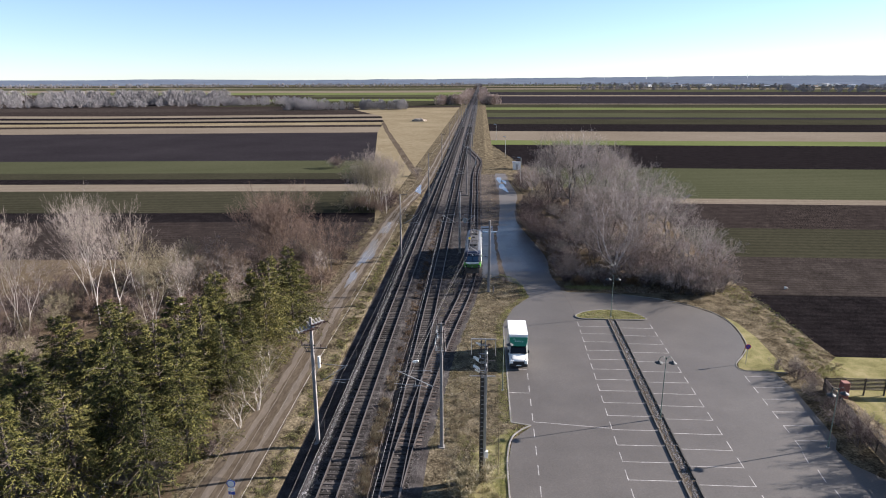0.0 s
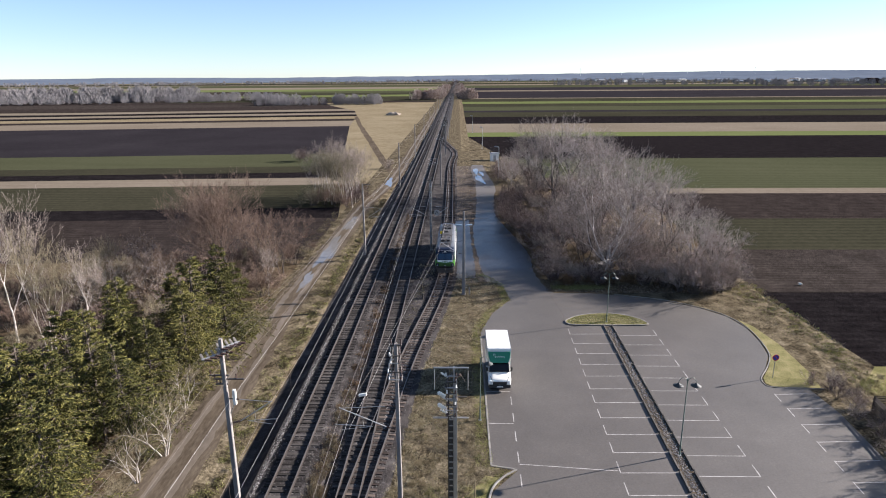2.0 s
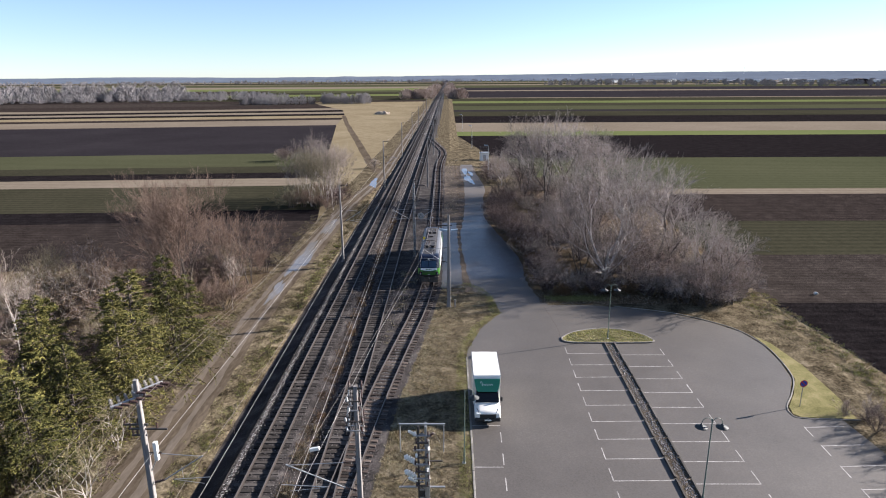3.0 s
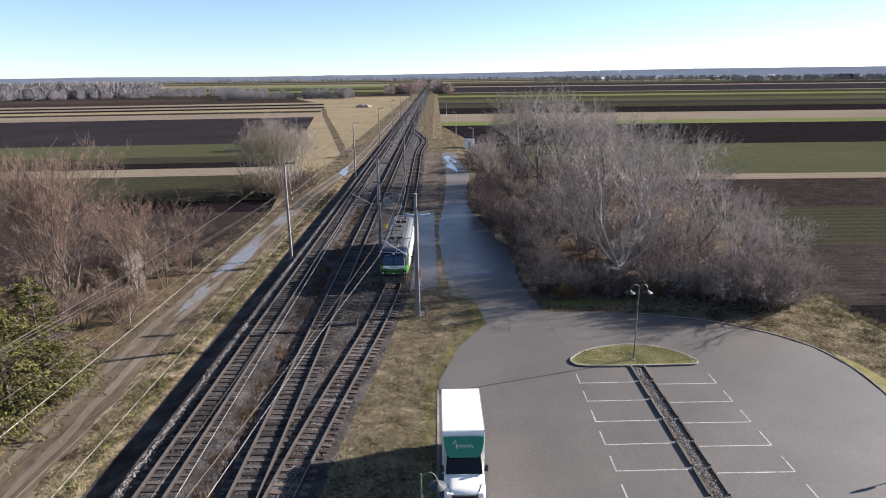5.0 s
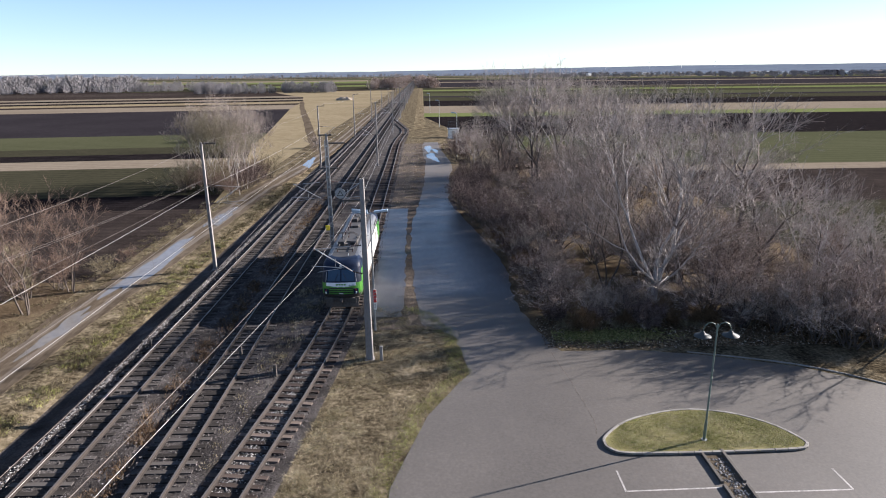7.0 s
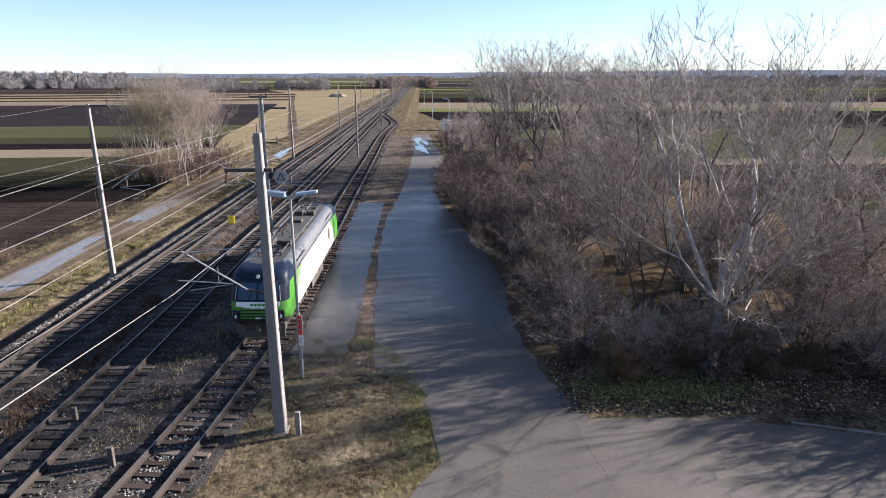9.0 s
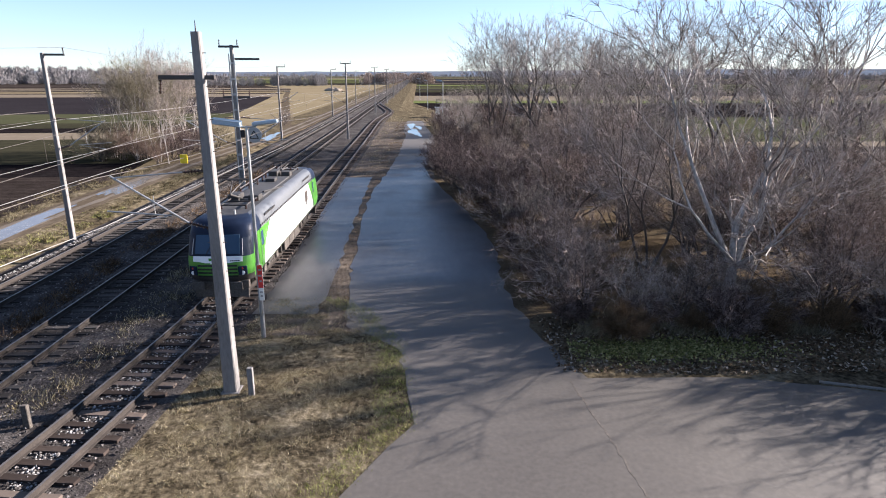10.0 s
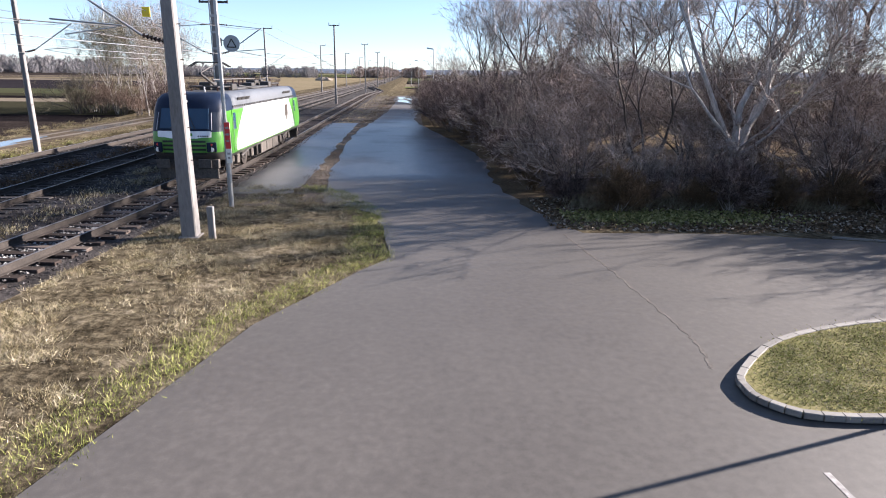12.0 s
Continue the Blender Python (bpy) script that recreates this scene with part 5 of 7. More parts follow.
            # headlight clusters
            cl = part("headlight_unit", box(bmesh.new(), -0.2, -0.05, -0.2, 0.2, 0.05, 0.22, 0.03, Matrix.Translation(at(side * 1.12, 1.52, -0.03)) @ Matrix.Rotation(end * side * -0.35, 4, "Z")), "loco_dark", L, "dark headlight unit")
            p = at(side * 1.12, 1.43, 0.0)
            part("lens", rod(bmesh.new(), p, p + Vector((0, end * 0.035, 0)), 0.1, n=16), "headlight", cl)
            p = at(side * 1.12, 1.64, 0.0)
            part("marker_lens", rod(bmesh.new(), p, p + Vector((0, end * 0.03, 0)), 0.05, n=12), "red", cl)
            # buffers
            b0, b1 = Vector((side * 0.875, end * 9.1, 0.86)), Vector((side * 0.875, end * 9.62, 0.86))
            buf = part("buffer", rod(bmesh.new(), b0, b1, 0.11, n=14), "under", L, "black side buffer")
            part("buffer_plate", box(bmesh.new(), -0.28, -0.03, -0.2, 0.28, 0.03, 0.2, 0.03, Matrix.Translation(b1)), "under", buf)
            part("pillar_rail", rod(bmesh.new(), at(side * 1.15, 2.25, 0.02), at(side * 1.1, 2.95, 0.02), 0.016, n=6), "galv", L)
        # grille: green slats with dark gaps, white V in the middle
        for k in range(4):
            z = 1.22 + 0.17 * k
            bm = bmesh.new()
            for a, b in zip([-0.9 + 0.2 * j for j in range(9)], [-0.7 + 0.2 * j for j in range(9)]):
                q = [at(a, z, 0.012), at(b, z, 0.012), at(b, z + 0.085, 0.012), at(a, z + 0.085, 0.012)]
                bm.faces.new([bm.verts.new(p) for p in q])
            part("grille_gap", bm, "black", L)
        bm = bmesh.new()
        q = [at(-0.32, 1.98, 0.02), at(0.32, 1.98, 0.02), at(0.14, 1.32, 0.02), at(-0.14, 1.32, 0.02)]
        bm.faces.new([bm.verts.new(p) for p in q])
        part("front_flash", bm, "loco_white", L, "white wedge on the nose")
        bm = bmesh.new()
        for x0, x1 in ((-1.1, -0.55), (-0.55, 0.0), (0.0, 0.55), (0.55, 1.1)):
            bm.faces.new([bm.verts.new(at(x, z, 0.018)) for x, z in ((x0, 1.9 if abs(x0) < 1 else 2.0), (x1, 1.9 if abs(x1) < 1 else 2.0), (x1, 2.2), (x0, 2.2))])
        part("band_plate", bm, "loco_white", L, "white plate under the windscreen")
        for k in range(4):
            part("mark_bar", box(bmesh.new(), -0.07, -0.006, -0.06, 0.07, 0.006, 0.06, 0, Matrix.Translation(at(-0.3 + 0.2 * k, 2.06, 0.035))), "loco_green", L, "plain green bar of a company mark")
        bm = bmesh.new()
        for k in range(5):
            box(bm, -0.035, -0.005, -0.022, 0.035, 0.005, 0.022, 0, Matrix.Translation(at(0.62 + 0.09 * k, 2.0, 0.016)))
        part("number_bars", bm, "loco_dark", L)
        p = at(0, 3.4, 0.0)
        top = part("top_light", rod(bmesh.new(), p, p + Vector((0, end * 0.06, 0)), 0.1, n=14), "headlight", L, "round top headlight")
        part("coupling_hook", box(bmesh.new(), -0.09, -0.3, -0.14, 0.09, 0.3, 0.14, 0.02, Matrix.Translation((0, end * 9.35, 0.84))), "under", L)
        part("snow_plough", box(bmesh.new(), -1.25, -0.06, 0.14, 1.25, 0.06, 0.62, 0.02, Matrix.Translation((0, end * 9.05, 0))), "under", L)
        part("bumper_beam", box(bmesh.new(), -1.3, -0.12, 0.6, 1.3, 0.12, 0.98, 0.02, Matrix.Translation((0, end * 9.05, 0))), "under", L)
    # running gear
    for end in (-1, 1):
        yb = end * 4.75
        bm = bmesh.new()
        for s in (-1, 1):
            box(bm, s * 1.08 - 0.07, yb - 2.0, 0.5, s * 1.08 + 0.07, yb + 2.0, 0.8, 0.03)
        box(bm, -1.0, yb - 0.25, 0.45, 1.0, yb + 0.25, 0.75, 0.02)
        bogie = part("bogie", bm, "under", L, "dusty bogie frame")
        for dy in (-1.3, 1.3):
            for s in (-1, 1):
                part("wheel", rod(bmesh.new(), (s * 0.70, yb + dy, 0.625), (s * 0.84, yb + dy, 0.625), 0.625, n=28), "rail", bogie)
                part("axle_box", box(bmesh.new(), s * 1.0, yb + dy - 0.2, 0.42, s * 1.3, yb + dy + 0.2, 0.84, 0.04), "under", bogie)
            part("axle", rod(bmesh.new(), (-0.75, yb + dy, 0.625), (0.75, yb + dy, 0.625), 0.09, n=10), "under", bogie)
        for dy in (-0.45, 0.0, 0.45):
            for s in (-1, 1):
                part("spring", rod(bmesh.new(), (s * 1.2, yb + dy, 0.55), (s * 1.2, yb + dy, 1.0), 0.13, n=12), "under", bogie)
        for s in (-1, 1):
            part("damper", rod(bmesh.new(), (s * 1.3, yb - 0.9, 0.7), (s * 1.3, yb + 0.9, 0.95), 0.06, n=8), "steel_dark", bogie)
            part("sand_pipe", rod(bmesh.new(), (s * 1.1, yb + end * 2.1, 0.9), (s * 0.8, yb + end * 2.25, 0.2), 0.03, n=6), "under", bogie)
    part("transformer_case", box(bmesh.new(), -1.25, -2.2, 0.28, 1.25, 2.2, 0.95, 0.06), "under", L, "dusty transformer case under the floor")
    for y0, y1 in ((-2.1, -0.9), (-0.8, 0.5), (0.6, 2.1)):
        for s in (-1, 1):
            part("battery_box", box(bmesh.new(), s * 1.22, y0, 0.4, s * 1.42, y1, 0.98, 0.03), "under", L)
    # roof gear
    part("roof_hatch", box(bmesh.new(), -0.72, -3.4, 3.76, 0.72, 3.4, 3.86, 0.03), "loco_deck", L, "bolted sooty roof hatch")
    for x, y0, y1, h in ((-0.5, -4.6, -3.6, 0.28), (0.45, -4.3, -3.5, 0.2), (-0.35, 3.4, 4.6, 0.3), (0.4, 3.7, 4.4, 0.22), (0.0, 1.2, 1.9, 0.18)):
        part("roof_box", box(bmesh.new(), x - 0.28, y0, 3.76, x + 0.28, y1, 3.86 + h, 0.03), "roof_gear", L, "sooty equipment box")
    for x, y in ((-0.6, -2.9), (-0.2, -2.2), (-0.6, -1.2), (-0.5, 0.2), (-0.5, 1.4), (-0.6, 2.6), (0.5, 4.9), (-0.5, 5.2)):
        bm = bmesh.new()
        insulator(bm, (x, y, 3.82), (x, y, 4.22), 0.09, 5)
        part("roof_insulator", bm, "porcelain", L)
    part("roof_busbar", rod(bmesh.new(), (-0.55, -3.2, 4.24), (-0.55, 5.2, 4.24), 0.03), "wire", L, "high-voltage bar along the roof")
    part("roof_cable", rod(bmesh.new(), (0.55, -2.6, 3.95), (1.0, 0.4, 3.72), 0.05), "black", L)
    part("horn", rod(bmesh.new(), (0.45, -7.6, 3.78), (0.45, -7.6, 4.0), 0.035, n=8), "white", L, "short pale horn")

    def pantograph(y, raised):
        base = 3.95
        top = 5.0 if raised else 4.42
        bm = bmesh.new()
        for s in (-0.62, 0.62):
            rod(bm, (s, y - 1.0, base), (s, y + 1.0, base), 0.04)
        for dy in (-1.0, 0.0, 1.0):
            rod(bm, (-0.62, y + dy, base), (0.62, y + dy, base), 0.035)
        pan = part("pantograph", bm, "roof_gear", L, "raised pantograph" if raised else "folded pantograph")
        for sx in (-0.6, 0.6):
            for dy in (-0.95, 0.95):
                bm = bmesh.new()
                insulator(bm, (sx, y + dy, 3.76), (sx, y + dy, base), 0.07, 3)
                part("post_insulator", bm, "porcelain", pan)
        knee = Vector((0, y - 1.35 if raised else y - 1.3, 4.55 if raised else 4.12))
        part("lower_arm", rod(bmesh.new(), (0, y + 0.55, base + 0.05), knee, 0.055), "roof_gear", pan)
        bm = bmesh.new()
        for sx in (-0.28, 0.28):
            rod(bm, knee, (sx, y + 0.1, top), 0.03)
        part("upper_arm", bm, "roof_gear", pan)
        bm = bmesh.new()
        for dy in (-0.16, 0.16):
            pts = [Vector((-0.95, y + 0.1 + dy, top - 0.14)), Vector((-0.6, y + 0.1 + dy, top + 0.06)), Vector((0.6, y + 0.1 + dy, top + 0.06)), Vector((0.95, y + 0.1 + dy, top - 0.14))]
            for a, b in zip(pts, pts[1:]):
                rod(bm, a, b, 0.028, n=6)
        rod(bm, (-0.3, y - 0.06, top), (-0.3, y + 0.26, top), 0.025, n=6)
        rod(bm, (0.3, y - 0.06, top), (0.3, y + 0.26, top), 0.025, n=6)
        part("contact_bow", bm, "steel_dark", pan)
    pantograph(-5.3, True)
    pantograph(5.6, False)
    return L


locomotive()


# ---- box van ----
def box_van():
    """Light box van, bonnet towards -y."""
    V = empty("box_van", "white box van with green front panel parked beside the kerb", "van", pose(2.98, 73.35, TOP))
    w = 1.06
    # cargo box with a raked brow over the cab
    prof = [(1.85, 0.78), (6.05, 0.78), (6.05, 3.3), (1.8, 3.3), (1.72, 3.1), (1.85, 2.4)]
    bm = bmesh.new()
    a = [bm.verts.new((-w, y, z)) for y, z in prof]
    b = [bm.verts.new((w, y, z)) for y, z in prof]
    bm.faces.new(a)
    bm.faces.new(list(reversed(b)))
    for k in range(len(prof)):
        bm.faces.new((a[k], b[k], b[(k + 1) % len(prof)], a[(k + 1) % len(prof)]))
    bmesh.ops.recalc_face_normals(bm, faces=bm.faces[:])
    bmesh.ops.bevel(bm, geom=bm.edges[:], offset=0.03, segments=2, affect="EDGES")
    cargo = part("cargo_box", bm, "white", V, "smooth white cargo box")
    # green panel on the brow, with a pale script mark as a plain wave
    d = Vector((0, -0.5, -0.85)).normalized()
    n = Vector((0, -0.85, 0.5)).normalized()
    top = Vector((0, 1.66, 3.04))
    bm = bmesh.new()
    pts = [(-1.0, 0.02), (1.0, 0.02), (0.96, 0.42), (0.84, 0.86), (0.7, 0.98), (-0.7, 0.98), (-0.84, 0.86), (-0.96, 0.42)]
    fr = [bm.verts.new(top + Vector((x, 0, 0)) + d * t + n * 0.02) for x, t in pts]
    bk = [bm.verts.new((x * 0.97, 1.8, max(2.0, 3.02 - t * 0.95))) for x, t in pts]
    bm.faces.new(fr)
    for k in range(len(pts)):
        bm.faces.new((fr[k], bk[k], bk[(k + 1) % len(pts)], fr[(k + 1) % len(pts)]))
    bmesh.ops.recalc_face_normals(bm, faces=bm.faces[:])
    panel = part("front_panel", bm, "logo_green", cargo, "green panel with a white script mark")
    bm = bmesh.new()
    line = []
    for k in range(60):
        u = k / 59
        x = -0.5 + 0.98 * u
        t = 0.46 - 0.075 * math.sin(u * math.tau * 5.0) * (1.0 if u > 0.12 else 2.2) - (0.12 if u < 0.1 else 0)
        line.append(top + Vector((x - 0.03 * math.cos(u * math.tau * 5), 0, 0)) + d * t + n * 0.028)
    for p, q in zip(line, line[1:]):
        rod(bm, p, q, 0.018, n=4)
    part("script_mark", bm, "white", panel)
    bm = bmesh.new()
    for x in (-w - 0.006, w + 0.006):
        box(bm, x - 0.004, 2.0, 0.92, x + 0.004, 5.9, 3.1)
    part("side_skin", bm, "white", cargo)
    bm = bmesh.new()
    for x in (-w, w):
        for z in (0.82, 3.24):
            box(bm, x - 0.02, 1.8, z, x + 0.02, 6.06, z + 0.06)
        box(bm, x - 0.02, 6.0, 0.8, x + 0.02, 6.07, 3.3)
    part("edge_trim", bm, "galv", cargo)
    # cab: bonnet, screen, roof
    st = [(0.0, 0.42, 0.62, 0.90), (0.05, 0.42, 0.98, 0.97), (0.35, 0.42, 1.14, 1.0), (0.95, 0.42, 1.28, 1.0), (1.05, 0.42, 1.34, 1.0), (1.62, 0.42, 2.12, 0.93), (2.0, 0.42, 2.2, 0.92)]
    bm = bmesh.new()
    rows = []
    for y, z0, z1, ww in st:
        belt = min(z1 - 0.1, 1.3)
        rows.append([bm.verts.new(p) for p in ((-ww, y, z0), (-ww, y, belt), (-ww + (0.06 if z1 < 1.5 else 0.14), y, z1 - 0.03), (-ww * 0.55, y - 0.05, z1), (0, y - 0.07, z1 + 0.01), (ww * 0.55, y - 0.05, z1), (ww - (0.06 if z1 < 1.5 else 0.14), y, z1 - 0.03), (ww, y, belt), (ww, y, z0))])
    for r0, r1 in zip(rows, rows[1:]):
        for k in range(8):
            bm.faces.new((r0[k], r0[k + 1], r1[k + 1], r1[k]))
    bm.faces.new(rows[0])
    bmesh.ops.recalc_face_normals(bm, faces=bm.faces[:])
    cab = part("cab", bm, "white", V, "white cab with a short sloping bonnet", True)
    bm = bmesh.new()
    q = [(-0.92, 1.02, 1.36), (0.92, 1.02, 1.36), (0.83, 1.57, 2.08), (-0.83, 1.57, 2.08)]
    off = Vector((0, -0.05, 0.04))
    bm.faces.new([bm.verts.new(Vector(p) + off + Vector((0, -0.06 * (1 - abs(p[0])), 0))) for p in q])
    fr = bm.verts[:]
    bk = [bm.verts.new(v.co - Vector((0, -0.12, 0.09))) for v in fr]
    for k in range(4):
        bm.faces.new((fr[k], bk[k], bk[(k + 1) % 4], fr[(k + 1) % 4]))
    bmesh.ops.recalc_face_normals(bm, faces=bm.faces[:])
    part("windscreen", bm, "van_glass", cab, "dark windscreen")
    for s in (-1, 1):
        bm = bmesh.new()
        q = [(s * 1.0, 1.15, 1.42), (s * 1.0, 1.72, 1.42), (s * 0.955, 1.72, 1.98), (s * 0.955, 1.5, 1.98)]
        bm.faces.new([bm.verts.new((x + s * 0.012, y, z)) for x, y, z in q])
        part("side_window", bm, "van_glass", cab)
        m = part("wing_mirror", box(bmesh.new(), s * 1.1 - 0.1, 1.1, 1.42, s * 1.1 + 0.1, 1.2, 1.78, 0.03), "black", cab, "black wing mirror")
        part("mirror_arm", rod(bmesh.new(), (s * 0.97, 1.16, 1.45), (s * 1.08, 1.15, 1.5), 0.025, n=6), "black", m)
        part("headlight", box(bmesh.new(), s * 0.75 - 0.17, -0.03, 0.82, s * 0.75 + 0.17, 0.16, 1.02, 0.04), "headlight", cab, "clear headlight")
        part("fog_light", rod(bmesh.new(), (s * 0.72, -0.05, 0.56), (s * 0.72, 0.0, 0.56), 0.07, n=12), "headlight", cab)
    part("grille", prism(bmesh.new(), [(-0.62, -0.03), (-0.5, -0.1), (0.5, -0.1), (0.62, -0.03), (0.62, 0.05), (-0.62, 0.05)], 0.66, 0.95), "black", cab, "black front grille")
    for s in (-1, 1):
        part("bonnet_seam", rod(bmesh.new(), (s * 0.62, -0.03, 0.97), (s * 0.84, 0.5, 1.2), 0.02, n=5), "black", cab)
    part("bumper", box(bmesh.new(), -0.98, -0.1, 0.34, 0.98, 0.3, 0.66, 0.06), "black", V, "dark plastic bumper")
    part("number_plate_bar", box(bmesh.new(), -0.26, -0.115, 0.44, 0.26, -0.1, 0.55), "white", V)
    part("chassis", box(bmesh.new(), -0.42, 0.6, 0.42, 0.42, 6.0, 0.76, 0.02), "under", V)
    for y in (0.92, 4.55):
        for s in (-1, 1):
            wheel = part("wheel", rod(bmesh.new(), (s * 0.72, y, 0.35), (s * 0.96, y, 0.35), 0.35, n=26), "black", V, "black tyre")
            part("rim", rod(bmesh.new(), (s * 0.955, y, 0.35), (s * 0.972, y, 0.35), 0.2, n=18), "galv", wheel)
    for s in (-1, 1):
        part("side_guard", box(bmesh.new(), s * 0.98 - 0.02, 1.9, 0.45, s * 0.98 + 0.02, 3.9, 0.7, 0.01), "galv", V)
        part("mudguard", box(bmesh.new(), s * 0.85 - 0.14, 4.1, 0.72, s * 0.85 + 0.14, 5.0, 0.78, 0.02), "black", V)


box_van()


# ---- hut, fence ----
def hut():
    h = empty("trackside_hut", "small white equipment hut with a steel rack on its roof", "hut", pose(11.4, 229.5, LOW))
    part("wall", box(bmesh.new(), -1.4, -1.1, 0, 1.4, 1.1, 2.6, 0.03), "white", h)
    part("roof", box(bmesh.new(), -1.6, -1.3, 2.6, 1.6, 1.3, 2.78, 0.04), "galv", h)
    part("door", box(bmesh.new(), -0.4, -1.13, 0.05, 0.5, -1.1, 2.1, 0.01), "galv", h)
    for sx in (-1.3, 1.3):
        for sy in (-1.0, 1.0):
            part("rack_post", box(bmesh.new(), sx - 0.05, sy - 0.05, 2.75, sx + 0.05, sy + 0.05, 4.5), "steel_dark", h)
    for z in (3.6, 4.4):
        bm = bmesh.new()
        for s in (-1, 1):
            box(bm, -1.35, s - 0.04, z, 1.35, s + 0.04, z + 0.1)
            box(bm, s * 1.3 - 0.04, -1.0, z, s * 1.3 + 0.04, 1.0, z + 0.1)
        part("rack_rail", bm, "steel_dark", h)


hut()
MAT["fence_wood"] = material("dark_stained_board", [(0.03, 0.024, 0.02), (0.06, 0.048, 0.04), (0.10, 0.082, 0.07)], (1.0, 9.0), 0.8, 0.3, 0.01, per_piece=0.4)
MAT["brick_red"] = material("reddish_box_paint", [(0.14, 0.055, 0.045), (0.19, 0.08, 0.062), (0.24, 0.105, 0.085)], (1.0, 9.0), 0.8, 0.2, 0.01)


def slat_fence(points, h, rows):
    fence = empty("slat_fence", "dark wooden fence of level slats round a garden", "fence")
    first = None
    for (x0, y0), (x1, y1) in zip(points, points[1:]):
        a, b = Vector((x0, y0, 0)), Vector((x1, y1, 0))
        n = max(1, round((b - a).length / 2.0))
        ang = math.degrees(math.atan2(b.y - a.y, b.x - a.x))
        for k in range(n + 1):
            p = a.lerp(b, k / n)
            part("post", box(bmesh.new(), -0.06, -0.06, LOW - 0.1, 0.06, 0.06, h, 0.01, pose(p.x, p.y, 0, 0, 0, ang)), "fence_wood", fence)
        for k in range(n):
            p = a.lerp(b, (k + 0.5) / n)
            for j in range(rows):
                z = 0.12 + (h - 0.2) * j / (rows - 1)
                if first is None:
                    o = part("slat", box(bmesh.new(), -0.99, -0.015, -0.055, 0.99, 0.015, 0.055, 0.004), "fence_wood", fence)
                    first = o.data
                else:
                    o = new("slat", first)
                    o.parent = fence
                o.matrix_basis = pose(p.x, p.y, z, 0, 0, ang) @ Matrix.Diagonal(((b - a).length / n / 2.0, 1, 1, 1))


slat_fence([(31.4, 50), (32.3, 61.2), (33.6, 70.4), (60, 71.2)], 1.4, 9)
tagged(part("letter_cabinet", box(bmesh.new(), 34.6, 69.0, LOW, 35.3, 69.7, 1.55, 0.04), "brick_red"), "reddish box standing inside the slat fence", "cabinet")


# ---- small things at the edge of the wood and in the fields ----
def tarp_shed():
    """Low shed with a sagging grey sheet for a roof."""
    shed = empty("shed", "low shed under a grey tarpaulin roof at the wood's edge", "shed", pose(-27.2, 51.4, LOW))
    bm = bmesh.new()
    rows = []
    for i in range(9):
        u = i / 8
        rows.append([bm.verts.new((-1.9 + 3.8 * u, -1.2 + 2.4 * v, 1.75 + 0.45 * v - 0.05 * math.sin(u * 9) - 0.12 * math.sin(math.pi * u) + 0.03 * math.sin(v * 7 + i))) for v in [j / 6 for j in range(7)]])
    for p, q in zip(rows, rows[1:]):
        for j in range(6):
            bm.faces.new((p[j], q[j], q[j + 1], p[j + 1]))
    bmesh.ops.solidify(bm, geom=bm.faces[:], thickness=0.03)
    part("roof", bm, "under", shed, "sagging grey tarpaulin roof")
    for x in (-1.75, 1.75):
        for y in (-1.05, 1.05):
            part("post", box(bmesh.new(), x - 0.05, y - 0.05, -0.1, x + 0.05, y + 0.05, 1.78 + (0.4 if y > 0 else 0.05), 0.008), "fence_wood", shed)
    for k in range(6):
        z = 0.15 + 0.26 * k
        part("plank", box(bmesh.new(), -1.75, 1.1, z, 1.75, 1.13, z + 0.23, 0.006), "fence_wood", shed)


tarp_shed()
for k, (x, z) in enumerate([(0.0, 0.16), (0.33, 0.16), (0.66, 0.16), (0.99, 0.16), (0.17, 0.45), (0.5, 0.45), (0.83, 0.45), (0.34, 0.74), (0.67, 0.74)]):
    log = rod(bmesh.new(), (-31.4 + x, 50.0, LOW + z), (-31.4 + x, 51.7, LOW + z), 0.16, 0.15, 10)
    tagged(part("log", log, "bark_pale"), "pale sawn log in a pile at the wood's edge", "log", "log pile")
sack = bmesh.new()
bmesh.ops.create_icosphere(sack, subdivisions=2, radius=0.22, matrix=Matrix.Translation((45.4, 103.9, LOW + 0.15)) @ Matrix.Diagonal((1.2, 0.8, 0.7, 1)))
for v in sack.verts:
    v.co += Vector((0.06 * math.sin(v.co.x * 13), 0.05 * math.sin(v.co.y * 17), 0.05 * math.sin(v.co.x * 11 + v.co.y * 9)))
tagged(part("sack", sack, "white"), "crumpled white sack lying on ploughed earth", "sack")
heap = bmesh.new()
bmesh.ops.create_icosphere(heap, subdivisions=3, radius=1.0, matrix=Matrix.Translation((-47.5, 482, LOW + 0.4)) @ Matrix.Diagonal((5.5, 2.5, 1.8, 1)))
for v in heap.verts:
    v.co += Vector((0.3 * math.sin(v.co.y * 3), 0.2 * math.sin(v.co.x * 2), 0.25 * math.sin(v.co.x * 1.7 + v.co.y)))
tagged(part("covered_heap", heap, "litter_pale"), "heap under a pale sheet in the dry meadow", "heap")


# ---- trees and brush ----
def unit(v):
    return v / np.maximum(np.linalg.norm(v, axis=-1, keepdims=True), 1e-9)


